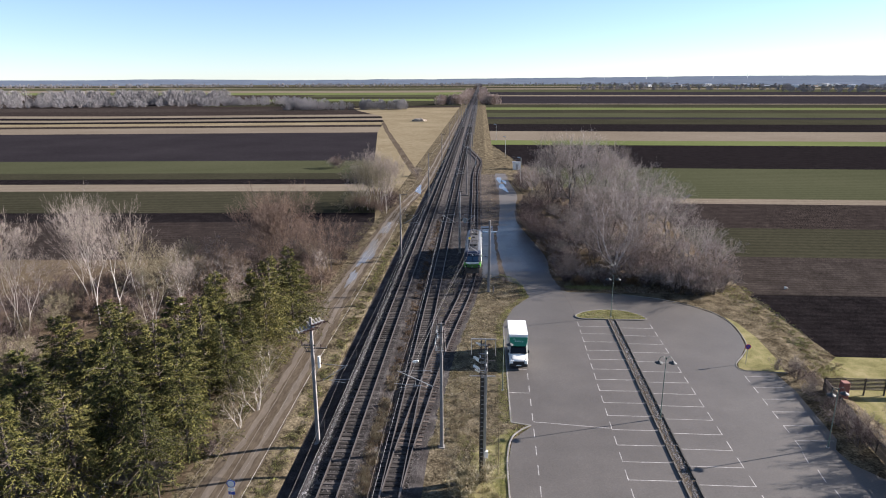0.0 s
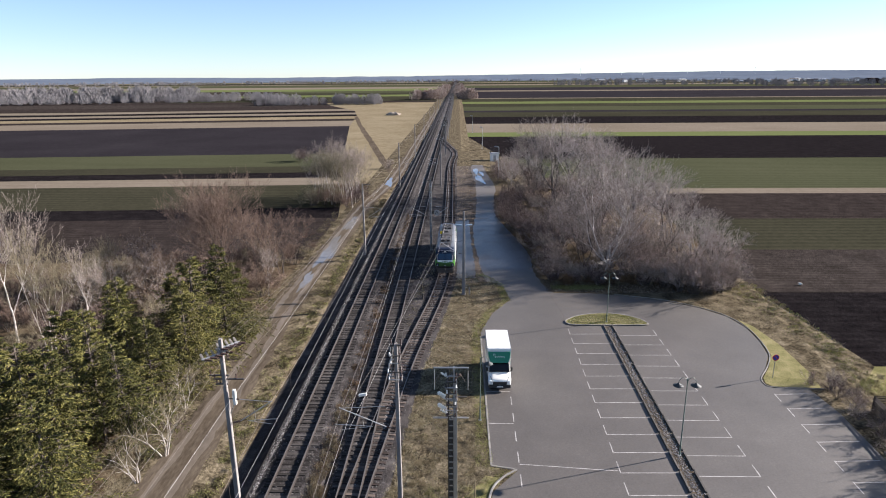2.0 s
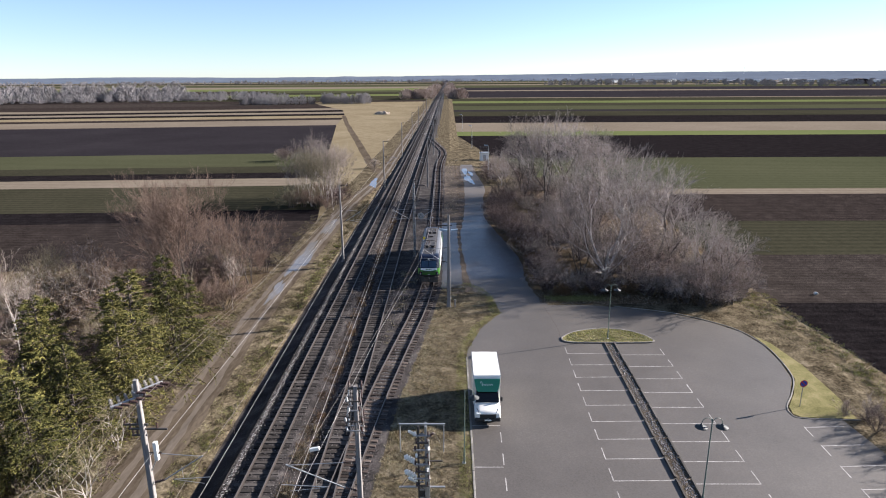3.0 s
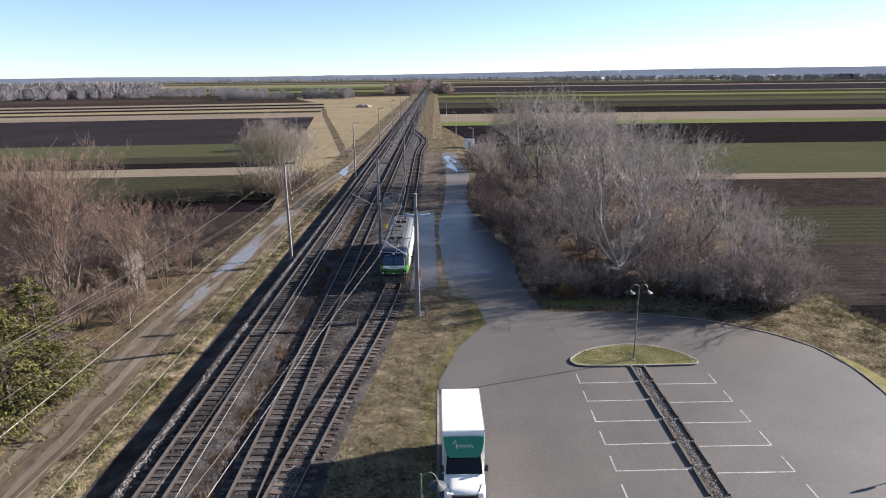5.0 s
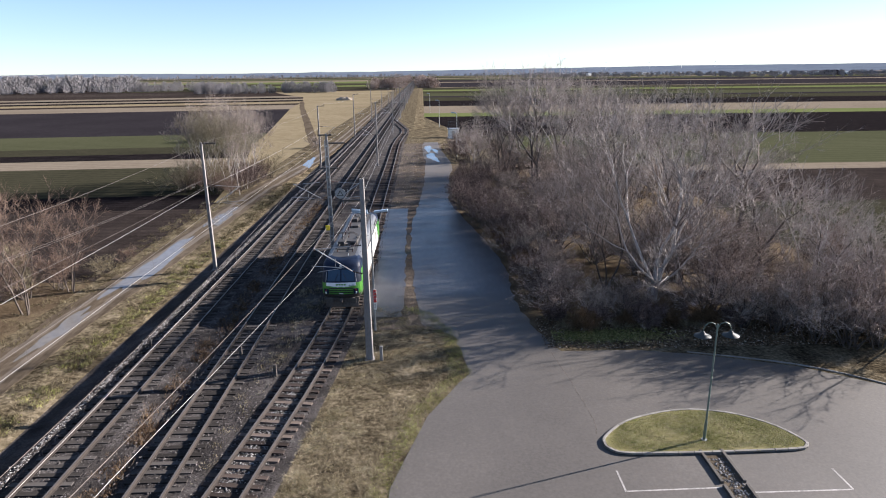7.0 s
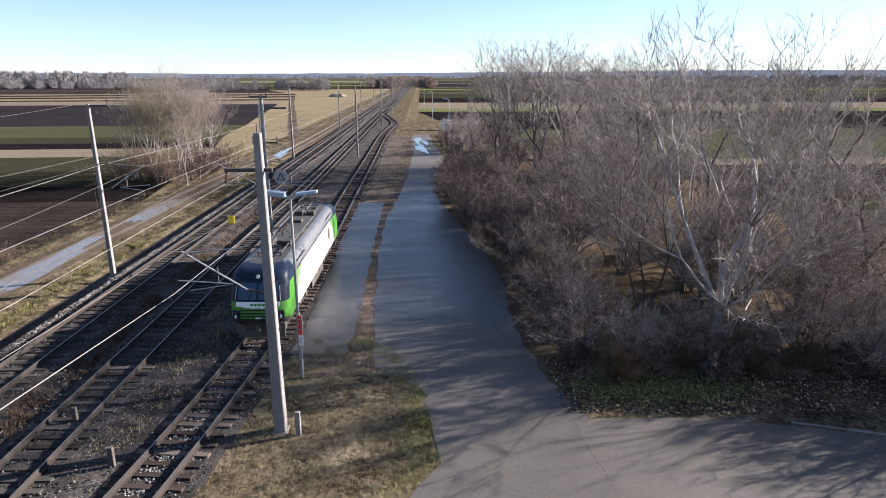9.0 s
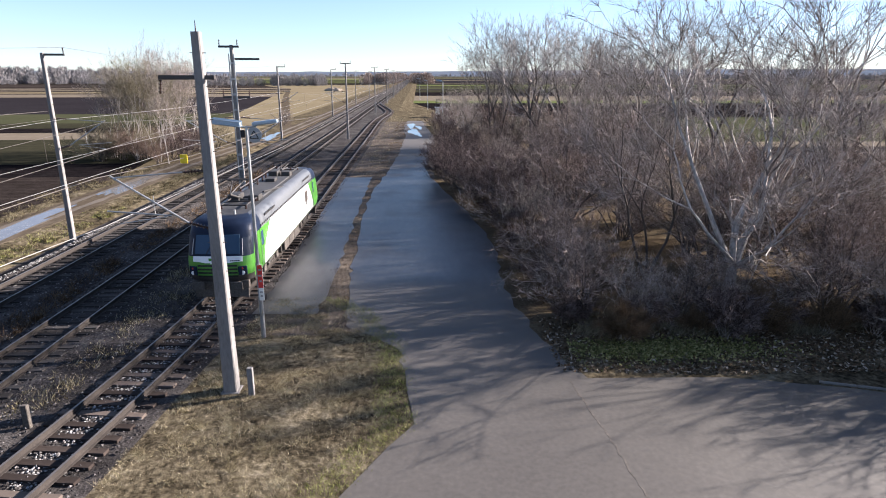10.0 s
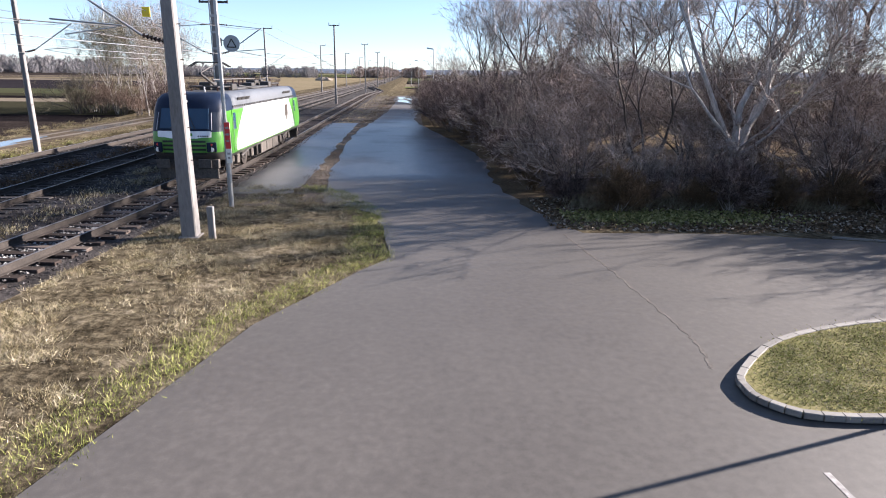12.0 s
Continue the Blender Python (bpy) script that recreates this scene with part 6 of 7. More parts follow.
def tubes(P0, P1, R0, R1, k):
    """Open tapered tubes, vectorised: vertices and quads."""
    d = unit(P1 - P0)
    ref = np.where(np.abs(d[:, 2:]) < 0.9, [[0.0, 0, 1]], [[1.0, 0, 0]])
    u = unit(np.cross(d, ref))
    v = np.cross(d, u)
    a = np.arange(k) * math.tau / k
    ring = np.cos(a)[None, :, None] * u[:, None] + np.sin(a)[None, :, None] * v[:, None]
    V = np.concatenate([P0[:, None] + ring * R0[:, None, None], P1[:, None] + ring * R1[:, None, None]], 1)
    i = np.arange(k)
    F = np.stack([i, (i + 1) % k, k + (i + 1) % k, k + i], -1)
    F = F[None] + (np.arange(len(P0)) * 2 * k)[:, None, None]
    return V.reshape(-1, 3), F.reshape(-1, 4)


def slivers(P0, P1, W, rng):
    """Thin pointed twigs or blades, one triangle each."""
    d = unit(P1 - P0)
    s = unit(np.cross(d, rng.normal(size=d.shape)))
    V = np.stack([P0 - s * W[:, None] / 2, P0 + s * W[:, None] / 2, P1], 1)
    return V.reshape(-1, 3), np.arange(len(P0) * 3).reshape(-1, 3)


def skeleton(rng, starts, levels, wob, lift):
    """Branch segments by level: starts = [(p, d, length, radius)]; levels = [(segments, children per joint, angle, length ratio, first joint)]."""
    out = []
    todo = starts
    for lev, (n, kids, ang, ratio, firstj) in enumerate(levels):
        nxt, segs = [], []
        for p, d, L, r in todo:
            p, d = np.array(p, float), np.array(d, float)
            for k in range(n):
                q = p + d * L / n
                r2 = r * (1 - 0.75 * (k + 1) / n) if lev else r * (1 - 0.65 * (k + 1) / n)
                r1 = r * (1 - 0.75 * k / n) if lev else r * (1 - 0.65 * k / n)
                segs.append((p, q, r1, max(r2, 0.004)))
                if k >= firstj:
                    for _ in range(kids if isinstance(kids, int) else int(kids + rng.random())):
                        side = rng.normal(size=3)
                        side -= d * (side @ d)
                        side /= np.linalg.norm(side) + 1e-9
                        a = ang * rng.uniform(0.7, 1.25)
                        dd = d * math.cos(a) + side * math.sin(a)
                        dd[2] += lift
                        nxt.append((q, dd / np.linalg.norm(dd), L * ratio * rng.uniform(0.65, 1.2) * (1 - 0.35 * k / n), max(r1 * 0.6, 0.006)))
                d = d + rng.normal(size=3) * wob
                d[2] += lift * 0.5
                d /= np.linalg.norm(d)
                p = q
        out.append((np.array([s[0] for s in segs]), np.array([s[1] for s in segs]), np.array([s[2] for s in segs]), np.array([s[3] for s in segs])))
        todo = nxt
    return out, todo


def join(pieces):
    V, F, o = [], [], 0
    for v, f in pieces:
        V.append(v)
        F += (f + o).tolist()
        o += len(v)
    return np.concatenate(V), F


def twigs_on(rng, segs, per, length, width, spread=0.9, lift=0.35):
    P0, P1, _, _ = segs
    n = len(P0) * per
    i = np.repeat(np.arange(len(P0)), per)
    t = rng.random((n, 1))
    base = P0[i] * (1 - t) + P1[i] * t
    d = unit(unit(P1 - P0)[i] + rng.normal(size=(n, 3)) * spread + [[0, 0, lift]])
    tip = base + d * (length * rng.uniform(0.5, 1.3, (n, 1)))
    return slivers(base, tip, width * rng.uniform(0.6, 1.3, n), rng)


def branch_out(rng, stems, levels, fork, ratio, wob, lift, shoots):
    """Forking branchwork by level: every branch bends on its way, sends out shoots and splits at its end."""
    out = [[] for _ in range(levels)]
    todo = [(np.array(p, float), np.array(d, float) / np.linalg.norm(d), L, r, 0) for p, d, L, r in stems]
    while todo:
        p, d, L, r, lev = todo.pop()
        n = 5 if lev == 0 else 4 if lev < 3 else 3 if lev < levels - 1 else 2
        L1 = L / n
        axis = None
        for k in range(n):
            q = p + d * L1
            r1, r2 = r * (1 - 0.38 * k / n), r * (1 - 0.38 * (k + 1) / n)
            out[lev].append((p, q, r1, r2))
            if lev + 1 < levels and k < n - 1 and (lev or k > 1) and rng.random() < shoots:
                side = np.cross(d, rng.normal(size=3))
                side /= np.linalg.norm(side) + 1e-9
                a = rng.uniform(0.55, 1.05)
                dd = d * math.cos(a) + side * math.sin(a) + [0, 0, lift]
                todo.append((q, dd / np.linalg.norm(dd), L * ratio * rng.uniform(0.5, 0.8), r1 * 0.5, min(lev + 1 + (lev < 2), levels - 1)))
            d = d + rng.normal(size=3) * wob + [0, 0, lift * 0.35]
            d /= np.linalg.norm(d)
            p = q
        if lev + 1 < levels:
            side = np.cross(d, rng.normal(size=3))
            side /= np.linalg.norm(side) + 1e-9
            turns = (0.0, math.pi) if rng.random() < 0.72 else (0.0, 2.1, 4.2)
            for k, w in enumerate(turns):
                sd = side * math.cos(w) + np.cross(d, side) * math.sin(w)
                a = fork * rng.uniform(0.45, 1.0) if k == 0 else fork * rng.uniform(0.8, 1.5)
                dd = d * math.cos(a) + sd * math.sin(a) + [0, 0, lift]
                todo.append((p, dd / np.linalg.norm(dd), L * ratio * rng.uniform(0.8, 1.18), r * (0.62 if k == 0 else 0.5), lev + 1))
    return [tuple(np.array([s[j] for s in segs]) for j in range(4)) for segs in out]


def fan(rng, h, count, lean, slim, share=0.36, foot=0.25):
    """Stems that rise from one foot, leaning outwards all round."""
    a0 = rng.uniform(0, math.tau)
    stems = []
    for k in range(count):
        a = a0 + math.tau * k / count + rng.normal() * 0.3
        le = lean * rng.uniform(0.4, 1.3) if count > 1 else lean * rng.uniform(0, 1)
        r = h * 0.0125 * slim * (1.25 if count == 1 else rng.uniform(0.65, 1.0))
        stems.append(((foot * math.cos(a) * (count > 1), foot * math.sin(a) * (count > 1), -0.2), (math.cos(a) * le, math.sin(a) * le, 1.0), h * share * rng.uniform(0.85, 1.12), r))
    return stems


def bare_tree(name, seed, h, stems, mats, lean=0.3, fork=0.42, lift=0.07, levels=6, ratio=0.74, per=5, twig=0.85, width=0.018, slim=1.0, shoots=0.4, wob=0.07, limbs=3, share=0.36):
    """A leafless tree, h metres tall: trunk and limbs in one part, the branchwork and twigs in the other."""
    rng = np.random.default_rng(seed)
    starts = fan(rng, h, stems, lean, slim, share) if isinstance(stems, int) else stems
    sk = branch_out(rng, starts, levels, fork, ratio, wob, lift, shoots)
    tree = empty(name, "", "tree")
    V, F = join([tubes(*sk[k], 7 if k == 0 else 5 if k == 1 else 4) for k in range(limbs)])
    size = h / max(np.quantile(sk[-1][1][:, 2], 0.985) + 0.4 * twig, 0.1)
    mesh_object("trunk", V * size, F, mats[0], tree)
    pieces = [tubes(sk[k][0], sk[k][1], np.maximum(sk[k][2], 0.009), np.maximum(sk[k][3], 0.006), 3) for k in range(limbs, levels)]
    pieces += [twigs_on(rng, sk[-1], per, twig, width, 0.55, 0.15), twigs_on(rng, sk[-2], max(1, per - 1), twig * 0.9, width, 0.65, 0.15)]
    V, F = join(pieces)
    mesh_object("crown", V * size, F, mats[1], tree)
    return tree


def shrub(name, seed, h, stems, mats, spread=0.6, per=6, width=0.02, twig=0.55, leaves=0):
    rng = np.random.default_rng(seed)
    starts = []
    for k in range(stems):
        a = rng.uniform(0, math.tau)
        le = rng.uniform(0.1, 0.95)
        d = np.array([math.cos(a) * le, math.sin(a) * le, 1.0])
        starts.append(((rng.normal() * 0.3 * h / 4, rng.normal() * 0.3 * h / 4, -0.1), d / np.linalg.norm(d), h * rng.uniform(0.6, 1.05), 0.011 * h))
    sk, _ = skeleton(rng, starts, [(5, 1.6, spread, 0.5, 1), (3, 1.5, spread, 0.55, 0), (2, 0, 0.6, 0.5, 9)], 0.16, 0.03)
    bush = empty(name, "", "bush")
    V, F = join([tubes(*sk[0], 4)])
    mesh_object("base_wood", V, F, mats[0], bush)
    pieces = [tubes(*sk[1], 3), twigs_on(rng, sk[1], per, twig, width), twigs_on(rng, sk[2], per, twig * 0.8, width * 0.85)]
    V, F = join(pieces)
    mesh_object("crown", V, F, mats[1], bush)
    if leaves:
        P = np.concatenate([sk[1][1], sk[2][1]])
        P = P[rng.integers(0, len(P), leaves)] + rng.normal(size=(leaves, 3)) * 0.18
        V, F = slivers(P, P + unit(rng.normal(size=P.shape)) * rng.uniform(0.1, 0.18, (leaves, 1)), np.full(leaves, 0.12), rng)
        mesh_object("foliage", V, F, "leaf_dead", bush)
    return bush


def conifer(name, seed, h, wide, mat):
    """A spruce: straight trunk, drooping boughs of uneven reach, each a fan of branchlets set with needle sprays."""
    rng = np.random.default_rng(seed)
    tree = empty(name, "", "tree")
    V, F = tubes(np.array([[0, 0, -0.2], [0, 0, h * 0.5]]), np.array([[0, 0, h * 0.5], [0.05, 0, h]]), np.array([0.15, 0.09]), np.array([0.09, 0.015]), 7)
    mesh_object("trunk", V, F, "bark", tree)
    n = 170
    u = rng.beta(1.0, 1.2, n) * 0.93 + 0.05
    a = rng.uniform(0, math.tau, n)
    lumps = 1 + 0.28 * np.sin(2 * a + 5 * u + seed) + 0.2 * np.sin(3 * a - 9 * u + 2 * seed)
    L = (wide * (1 - u) ** 0.88 * (0.45 + 0.55 * np.minimum(1, u * 5)) * rng.uniform(0.5, 1.15, n) * lumps + 0.25)[:, None]
    out = np.c_[np.cos(a), np.sin(a), np.zeros(n)]
    up = np.array([[0, 0, 1.0]])
    B0 = np.c_[np.zeros((n, 2)), u * h]
    slope = (-0.25 + 0.75 * u + rng.normal(0, 0.12, n))[:, None]
    mid = B0 + out * L * 0.55 + up * L * (slope * 0.55 + 0.05)
    B1 = B0 + out * L + up * L * (slope - 0.12)
    V, F = join([tubes(B0, mid, np.full(n, 0.032), np.full(n, 0.02), 3), tubes(mid, B1, np.full(n, 0.02), np.full(n, 0.008), 3)])
    tagged(mesh_object("bough_work", V, F, "bark", tree), "", "", "", "stuff")
    # branchlets to both sides of every bough, hanging a little
    m = 11
    i = np.repeat(np.arange(n), m)
    t = rng.uniform(0.2, 1.0, (n * m, 1))
    at = np.where(t < 0.55, B0[i] + (mid - B0)[i] * t / 0.55, mid[i] + (B1 - mid)[i] * (t - 0.55) / 0.45)
    sgn = np.where(rng.random((n * m, 1)) < 0.5, -1.0, 1.0)
    side = np.cross(out, up)[i] * sgn
    d = unit(out[i] * 0.75 + side * rng.uniform(0.2, 1.0, (n * m, 1)) + up * (slope[i] * 0.6 - 0.28) + rng.normal(size=(n * m, 3)) * 0.15)
    l = L[i] * rng.uniform(0.22, 0.42, (n * m, 1)) * (1.15 - 0.5 * t) + 0.12
    # needle sprays along the branchlets
    k = 12
    j = np.repeat(np.arange(n * m), k)
    w = rng.uniform(0, 1, (len(j), 1))
    base = at[j] + d[j] * l[j] * w
    dirn = unit(d[j] + rng.normal(size=(len(j), 3)) * 0.5 - up * 0.2)
    V, F = slivers(base, base + dirn * rng.uniform(0.14, 0.28, (len(j), 1)), rng.uniform(0.045, 0.085, len(j)), rng)
    mesh_object("needles", V, F, mat, tree)
    return tree


def plant(kinds, spots, rng, category, group, base=None, turn=None):
    """Set copies of the first-built plants at spots (x, y, size)."""
    for k, (x, y, s) in enumerate(spots):
        src, label, used = kinds[k % len(kinds)]
        z = (LOW if (x < -16 or x > 36) else -0.03) if base is None else base
        m = pose(x, y, z, rng.uniform(-3, 3), rng.uniform(-3, 3), rng.uniform(0, 360) if turn is None else turn)
        if not used:
            ob = src
            ob.matrix_basis = m
            kinds[k % len(kinds)][2] = True
        else:
            ob = copy_thing(src, m)
        ob.scale = (s * rng.uniform(0.92, 1.08), s * rng.uniform(0.92, 1.08), s * rng.uniform(0.92, 1.05))
        tagged(ob, label, category, group)


def inside(poly, x, y):
    hit = False
    for (x0, y0), (x1, y1) in zip(poly, poly[1:] + poly[:1]):
        if (y0 > y) != (y1 > y) and x < (x1 - x0) * (y - y0) / (y1 - y0) + x0:
            hit = not hit
    return hit


def scatter(poly, n, gap, rng):
    xs, ys = [p[0] for p in poly], [p[1] for p in poly]
    out = []
    for _ in range(n * 40):
        x, y = rng.uniform(min(xs), max(xs)), rng.uniform(min(ys), max(ys))
        if inside(poly, x, y) and all((x - a) ** 2 + (y - b) ** 2 > gap * gap for a, b in out):
            out.append((x, y))
            if len(out) == n:
                break
    return out


def woods():
    rng = random.Random(21)
    # the great pale poplar at the corner of the thicket: two tall stems, low limbs arching out over the verge
    big = [((0.0, 0.0, -0.2), (0.05, 0.1, 1.0), 2.4, 0.26), ((0.05, 0.1, 1.6), (0.06, 0.25, 1.0), 4.6, 0.14), ((0.2, 0.1, 1.5), (0.45, 0.4, 1.0), 4.4, 0.12), ((-0.1, 0.0, 1.7), (-0.45, 0.2, 1.0), 4.4, 0.11),
           ((-0.1, -0.2, 1.8), (-0.95, -0.35, 0.8), 3.0, 0.07), ((0.0, -0.2, 1.5), (-0.45, -1.0, 0.6), 2.4, 0.055), ((0.2, -0.1, 1.6), (0.9, -0.35, 0.75), 2.8, 0.065)]
    pale = [[bare_tree("poplar_tree", 31, 16.5, big, ("bark_pale", "twig"), fork=0.44, lift=0.09, shoots=0.3, wob=0.12, limbs=3, per=4), "great leafless poplar with white limbs arching low", False],
            [bare_tree("poplar_tree", 32, 16.5, 2, ("bark_pale", "twig_pale"), lean=0.3, fork=0.38, per=4), "tall leafless tree with pale slanting limbs in the thicket", False],
            [bare_tree("ash_tree", 33, 16.5, 3, ("bark", "twig"), lean=0.26, fork=0.36, slim=0.8, per=4), "tall leafless grey-barked tree in the thicket", False],
            [bare_tree("ash_tree", 34, 16.5, 1, ("bark", "twig_pale"), lean=0.1, fork=0.5, share=0.3), "leafless round-crowned grey tree in the thicket", False]]
    plant(pale[:1], [(19.9, 106.4, 1.0)], rng, "tree", "trees of the thicket", turn=0)
    tall = [(23.6, 111.4, 0.95), (17.6, 110.4, 0.72), (29.6, 114.8, 0.95), (26.4, 120.5, 0.9), (33.0, 119.0, 0.8), (28.6, 108.8, 0.6), (33.8, 110.5, 0.6),
            (23.0, 128.0, 0.88), (30.0, 130.0, 0.86), (35.5, 126.0, 0.7), (20.6, 136.0, 0.7), (26.5, 139.0, 0.9), (33.0, 140.0, 0.78), (25.6, 149.0, 0.94), (19.4, 148.0, 0.84), (31.0, 152.0, 0.88),
            (17.4, 164.5, 1.04), (22.6, 168.0, 1.08), (26.4, 163.5, 1.05), (29.5, 158.0, 0.98), (20.0, 158.0, 0.95), (31.8, 166.0, 0.98), (15.6, 160.5, 0.9), (24.0, 159.5, 1.02), (28.6, 170.5, 1.04), (20.4, 172.5, 1.05), (36.6, 114.0, 0.5), (37.4, 119.5, 0.52)]
    plant(pale[1:], tall, rng, "tree", "trees of the thicket")
    plant(pale[3:], [(12.6, 166.5, 0.5), (11.6, 172.0, 0.42), (35.0, 105.5, 0.46), (31.0, 104.5, 0.5), (37.5, 109.0, 0.4), (33.2, 102.8, 0.42), (29.2, 102.6, 0.4), (36.2, 107.5, 0.44)], rng, "tree", "small trees of the thicket")
    brush = [[shrub("hedge_bush", 41, 4.0, 15, ("bark", "twig_dark"), per=8, width=0.017), "dense leafless brown bush in the thicket, shade put into its dark colour", False],
             [shrub("hedge_bush", 42, 4.0, 16, ("bark", "twig_brown"), spread=0.75, per=7, width=0.016), "tangled brown leafless bush in the thicket", False],
             [shrub("hedge_bush", 43, 4.0, 13, ("bark", "twig"), per=6, width=0.016), "grey-brown leafless bush in the thicket", False]]
    edge = [(12.6, 105.0), (13.0, 108.5), (13.0, 112.0), (12.8, 116.0), (12.4, 120.0), (11.6, 124.0), (10.6, 128.5), (9.8, 133.0), (9.2, 137.5), (9.2, 142.0), (9.6, 147.0), (10.2, 152.0), (10.8, 157.5), (14.6, 104.2), (17.0, 104.6), (19.6, 104.8), (22.4, 103.4), (24.4, 102.2), (26.2, 101.2), (27.8, 99.8), (29.4, 99.0), (31.2, 98.9), (32.8, 99.4), (34.4, 100.6), (35.4, 103.0), (33.0, 102.0), (30.6, 101.2), (28.4, 102.4), (26.0, 103.8), (36.0, 106.0), (37.0, 112.5), (38.2, 117.5)]
    spots = [(x, y, rng.uniform(0.85, 1.15) if x > 22 else rng.uniform(0.5, 0.75) if x > 12.7 else rng.uniform(0.7, 1.0)) for x, y in edge]
    inner = [(13, 106), (33, 105), (38, 119), (39, 150), (27, 168), (11, 168), (11, 140)]
    spots += [(x, y, rng.uniform(0.9, 1.25) * (1.25 if 16 < x < 33 and y > 107 else 0.9)) for x, y in scatter(inner, 48, 2.9, rng) if x < 28 or y < 107 or int(x * 10) % 2]
    # roadside edge turned from the sun: its shade is painted by the darker bush
    plant(brush[:1], spots[3:13], rng, "bush", "bushes of the thicket")
    plant(brush[1:], spots[:3] + spots[13:], rng, "bush", "bushes of the thicket")
    low = [[shrub("dry_scrub", 46, 1.5, 16, ("twig", "twig_dark"), per=7, width=0.016, twig=0.4), "low dry scrub at the edge of the thicket", False],
           [shrub("dry_scrub", 47, 1.4, 18, ("twig", "leaf_dead"), per=7, width=0.016, twig=0.4), "low rusty dry scrub at the edge of the thicket", False]]
    spots = [(x + rng.uniform(-0.6, 0.6), y + rng.uniform(-0.6, 0.4), rng.uniform(0.6, 1.1)) for x, y in [(11.6, 104 + 2.3 * k) for k in range(9)] + [(13.4 + 1.45 * k, 102.6 + 0.3 * (k % 3)) for k in range(14)] + [(11.3 - 0.35 * k, 125 + 3.2 * k) for k in range(8)]]
    plant(low, spots, rng, "bush", "low scrub of the thicket")
    # beside the gravel lane and the hut
    plant(brush, [(9.8, 183.0, 0.9), (12.0, 187.0, 1.0), (14.5, 191.0, 1.1), (11.0, 195.0, 0.9), (15.0, 199.0, 1.0), (13.0, 205.0, 0.9), (17.5, 186.0, 1.1), (10.6, 202.0, 0.8), (13.5, 214.0, 0.8)], rng, "bush", "bushes by the lane")
    plant(pale, [(13.0, 181.5, 0.45), (15.5, 195.5, 0.5)], rng, "tree", "trees by the lane")

    # the wood beyond the dirt track
    birch = [[bare_tree("birch_tree", 51, 16.5, 2, ("bark_pale", "twig"), lean=0.14, fork=0.36, lift=0.14, slim=0.55, share=0.36, levels=7, ratio=0.75, per=2, wob=0.05, width=0.014), "tall leafless birch with two white trunks in the wood", False],
             [bare_tree("birch_tree", 52, 15.5, 1, ("bark_pale", "twig"), lean=0.08, fork=0.38, lift=0.12, slim=0.6, share=0.34, levels=7, ratio=0.76, per=2, wob=0.05, width=0.014), "leafless birch with a white trunk in the wood", False],
             [bare_tree("birch_tree", 53, 15.0, 3, ("bark_pale", "twig_tan"), lean=0.2, fork=0.36, lift=0.12, slim=0.55, per=6, wob=0.05), "leafless birch with slim pale stems in the wood", False]]
    plant(birch, [(-51.2, 84.5, 1.02), (-47.2, 83.0, 1.0), (-41.5, 80.0, 0.88), (-55.5, 90.0, 0.85), (-39.0, 82.5, 0.72), (-60.5, 76.0, 0.95), (-62.0, 83.0, 0.9), (-58.0, 68.0, 0.85), (-45.0, 97.0, 0.6), (-57.5, 79.5, 0.8)], rng, "tree", "trees of the wood")
    willow = [[bare_tree("willow_tree", 55, 14.5, 7, ("bark", "twig_red"), lean=0.26, fork=0.34, lift=0.1, per=4, twig=1.0, slim=0.7), "bushy leafless willow with reddish twigs in the wood", False]]
    plant(willow, [(-32.0, 101.5, 1.08), (-34.6, 103.0, 0.92)], rng, "tree", "willows of the wood")
    oak = [[shrub("oak_scrub", 57, 8.0, 9, ("bark", "twig"), spread=0.7, leaves=2600, twig=0.7, width=0.026), "broad scrubby oak holding brown dead leaves", False]]
    plant(oak, [(-39.5, 97.5, 0.98), (-36.5, 93.5, 0.7), (-42.5, 93.0, 0.75)], rng, "bush", "oak scrub of the wood")
    grey = [[bare_tree("ash_tree", 58, 9.5, 3, ("bark", "twig_red"), lean=0.3, levels=5, ratio=0.7, per=4, twig=0.7), "slim leafless brown-twigged tree at the edge of the wood", False]]
    plant(grey, [(-26.2, 108.5, 0.98), (-28.3, 112.0, 1.0), (-27.6, 106.0, 0.85), (-29.5, 109.5, 0.95), (-25.6, 113.5, 0.85), (-32.0, 114.0, 0.9)], rng, "tree", "trees at the wood's edge")
    plant(birch, [(-26.6, 103.6, 0.32), (-25.3, 99.0, 0.2)], rng, "tree", "saplings by the track")
    under = [[shrub("undergrowth_bush", 61, 3.2, 12, ("bark", "twig_dark"), per=4), "tangled brown undergrowth bush in the wood", False],
             [shrub("undergrowth_bush", 62, 3.2, 12, ("bark", "twig_tan"), per=4), "straw-coloured leafless undergrowth bush in the wood", False],
             [shrub("undergrowth_bush", 63, 3.0, 12, ("bark", "twig_red"), per=4), "reddish leafless undergrowth bush in the wood", False]]
    poly = [(-25.5, 88), (-25.0, 98), (-26.5, 116), (-40, 113), (-62, 100), (-66, 66), (-52, 62), (-38, 74), (-30, 86)]
    plant(under, [(x, y, rng.uniform(0.75, 1.3)) for x, y in scatter(poly, 95, 2.1, rng)], rng, "bush", "undergrowth of the wood")
    spruce = [[conifer("spruce_tree", 71, 11.5, 3.5, "needles"), "dark green spruce with drooping boughs beside the track", False],
              [conifer("spruce_tree", 72, 11.0, 3.9, "needles"), "broad dark green spruce in the wood", False],
              [conifer("spruce_tree", 73, 10.5, 3.3, "needles_yellow"), "yellowish green conifer beside the dirt track", False],
              [conifer("spruce_tree", 74, 9.5, 4.0, "needles"), "low broad dark green spruce in the wood", False]]
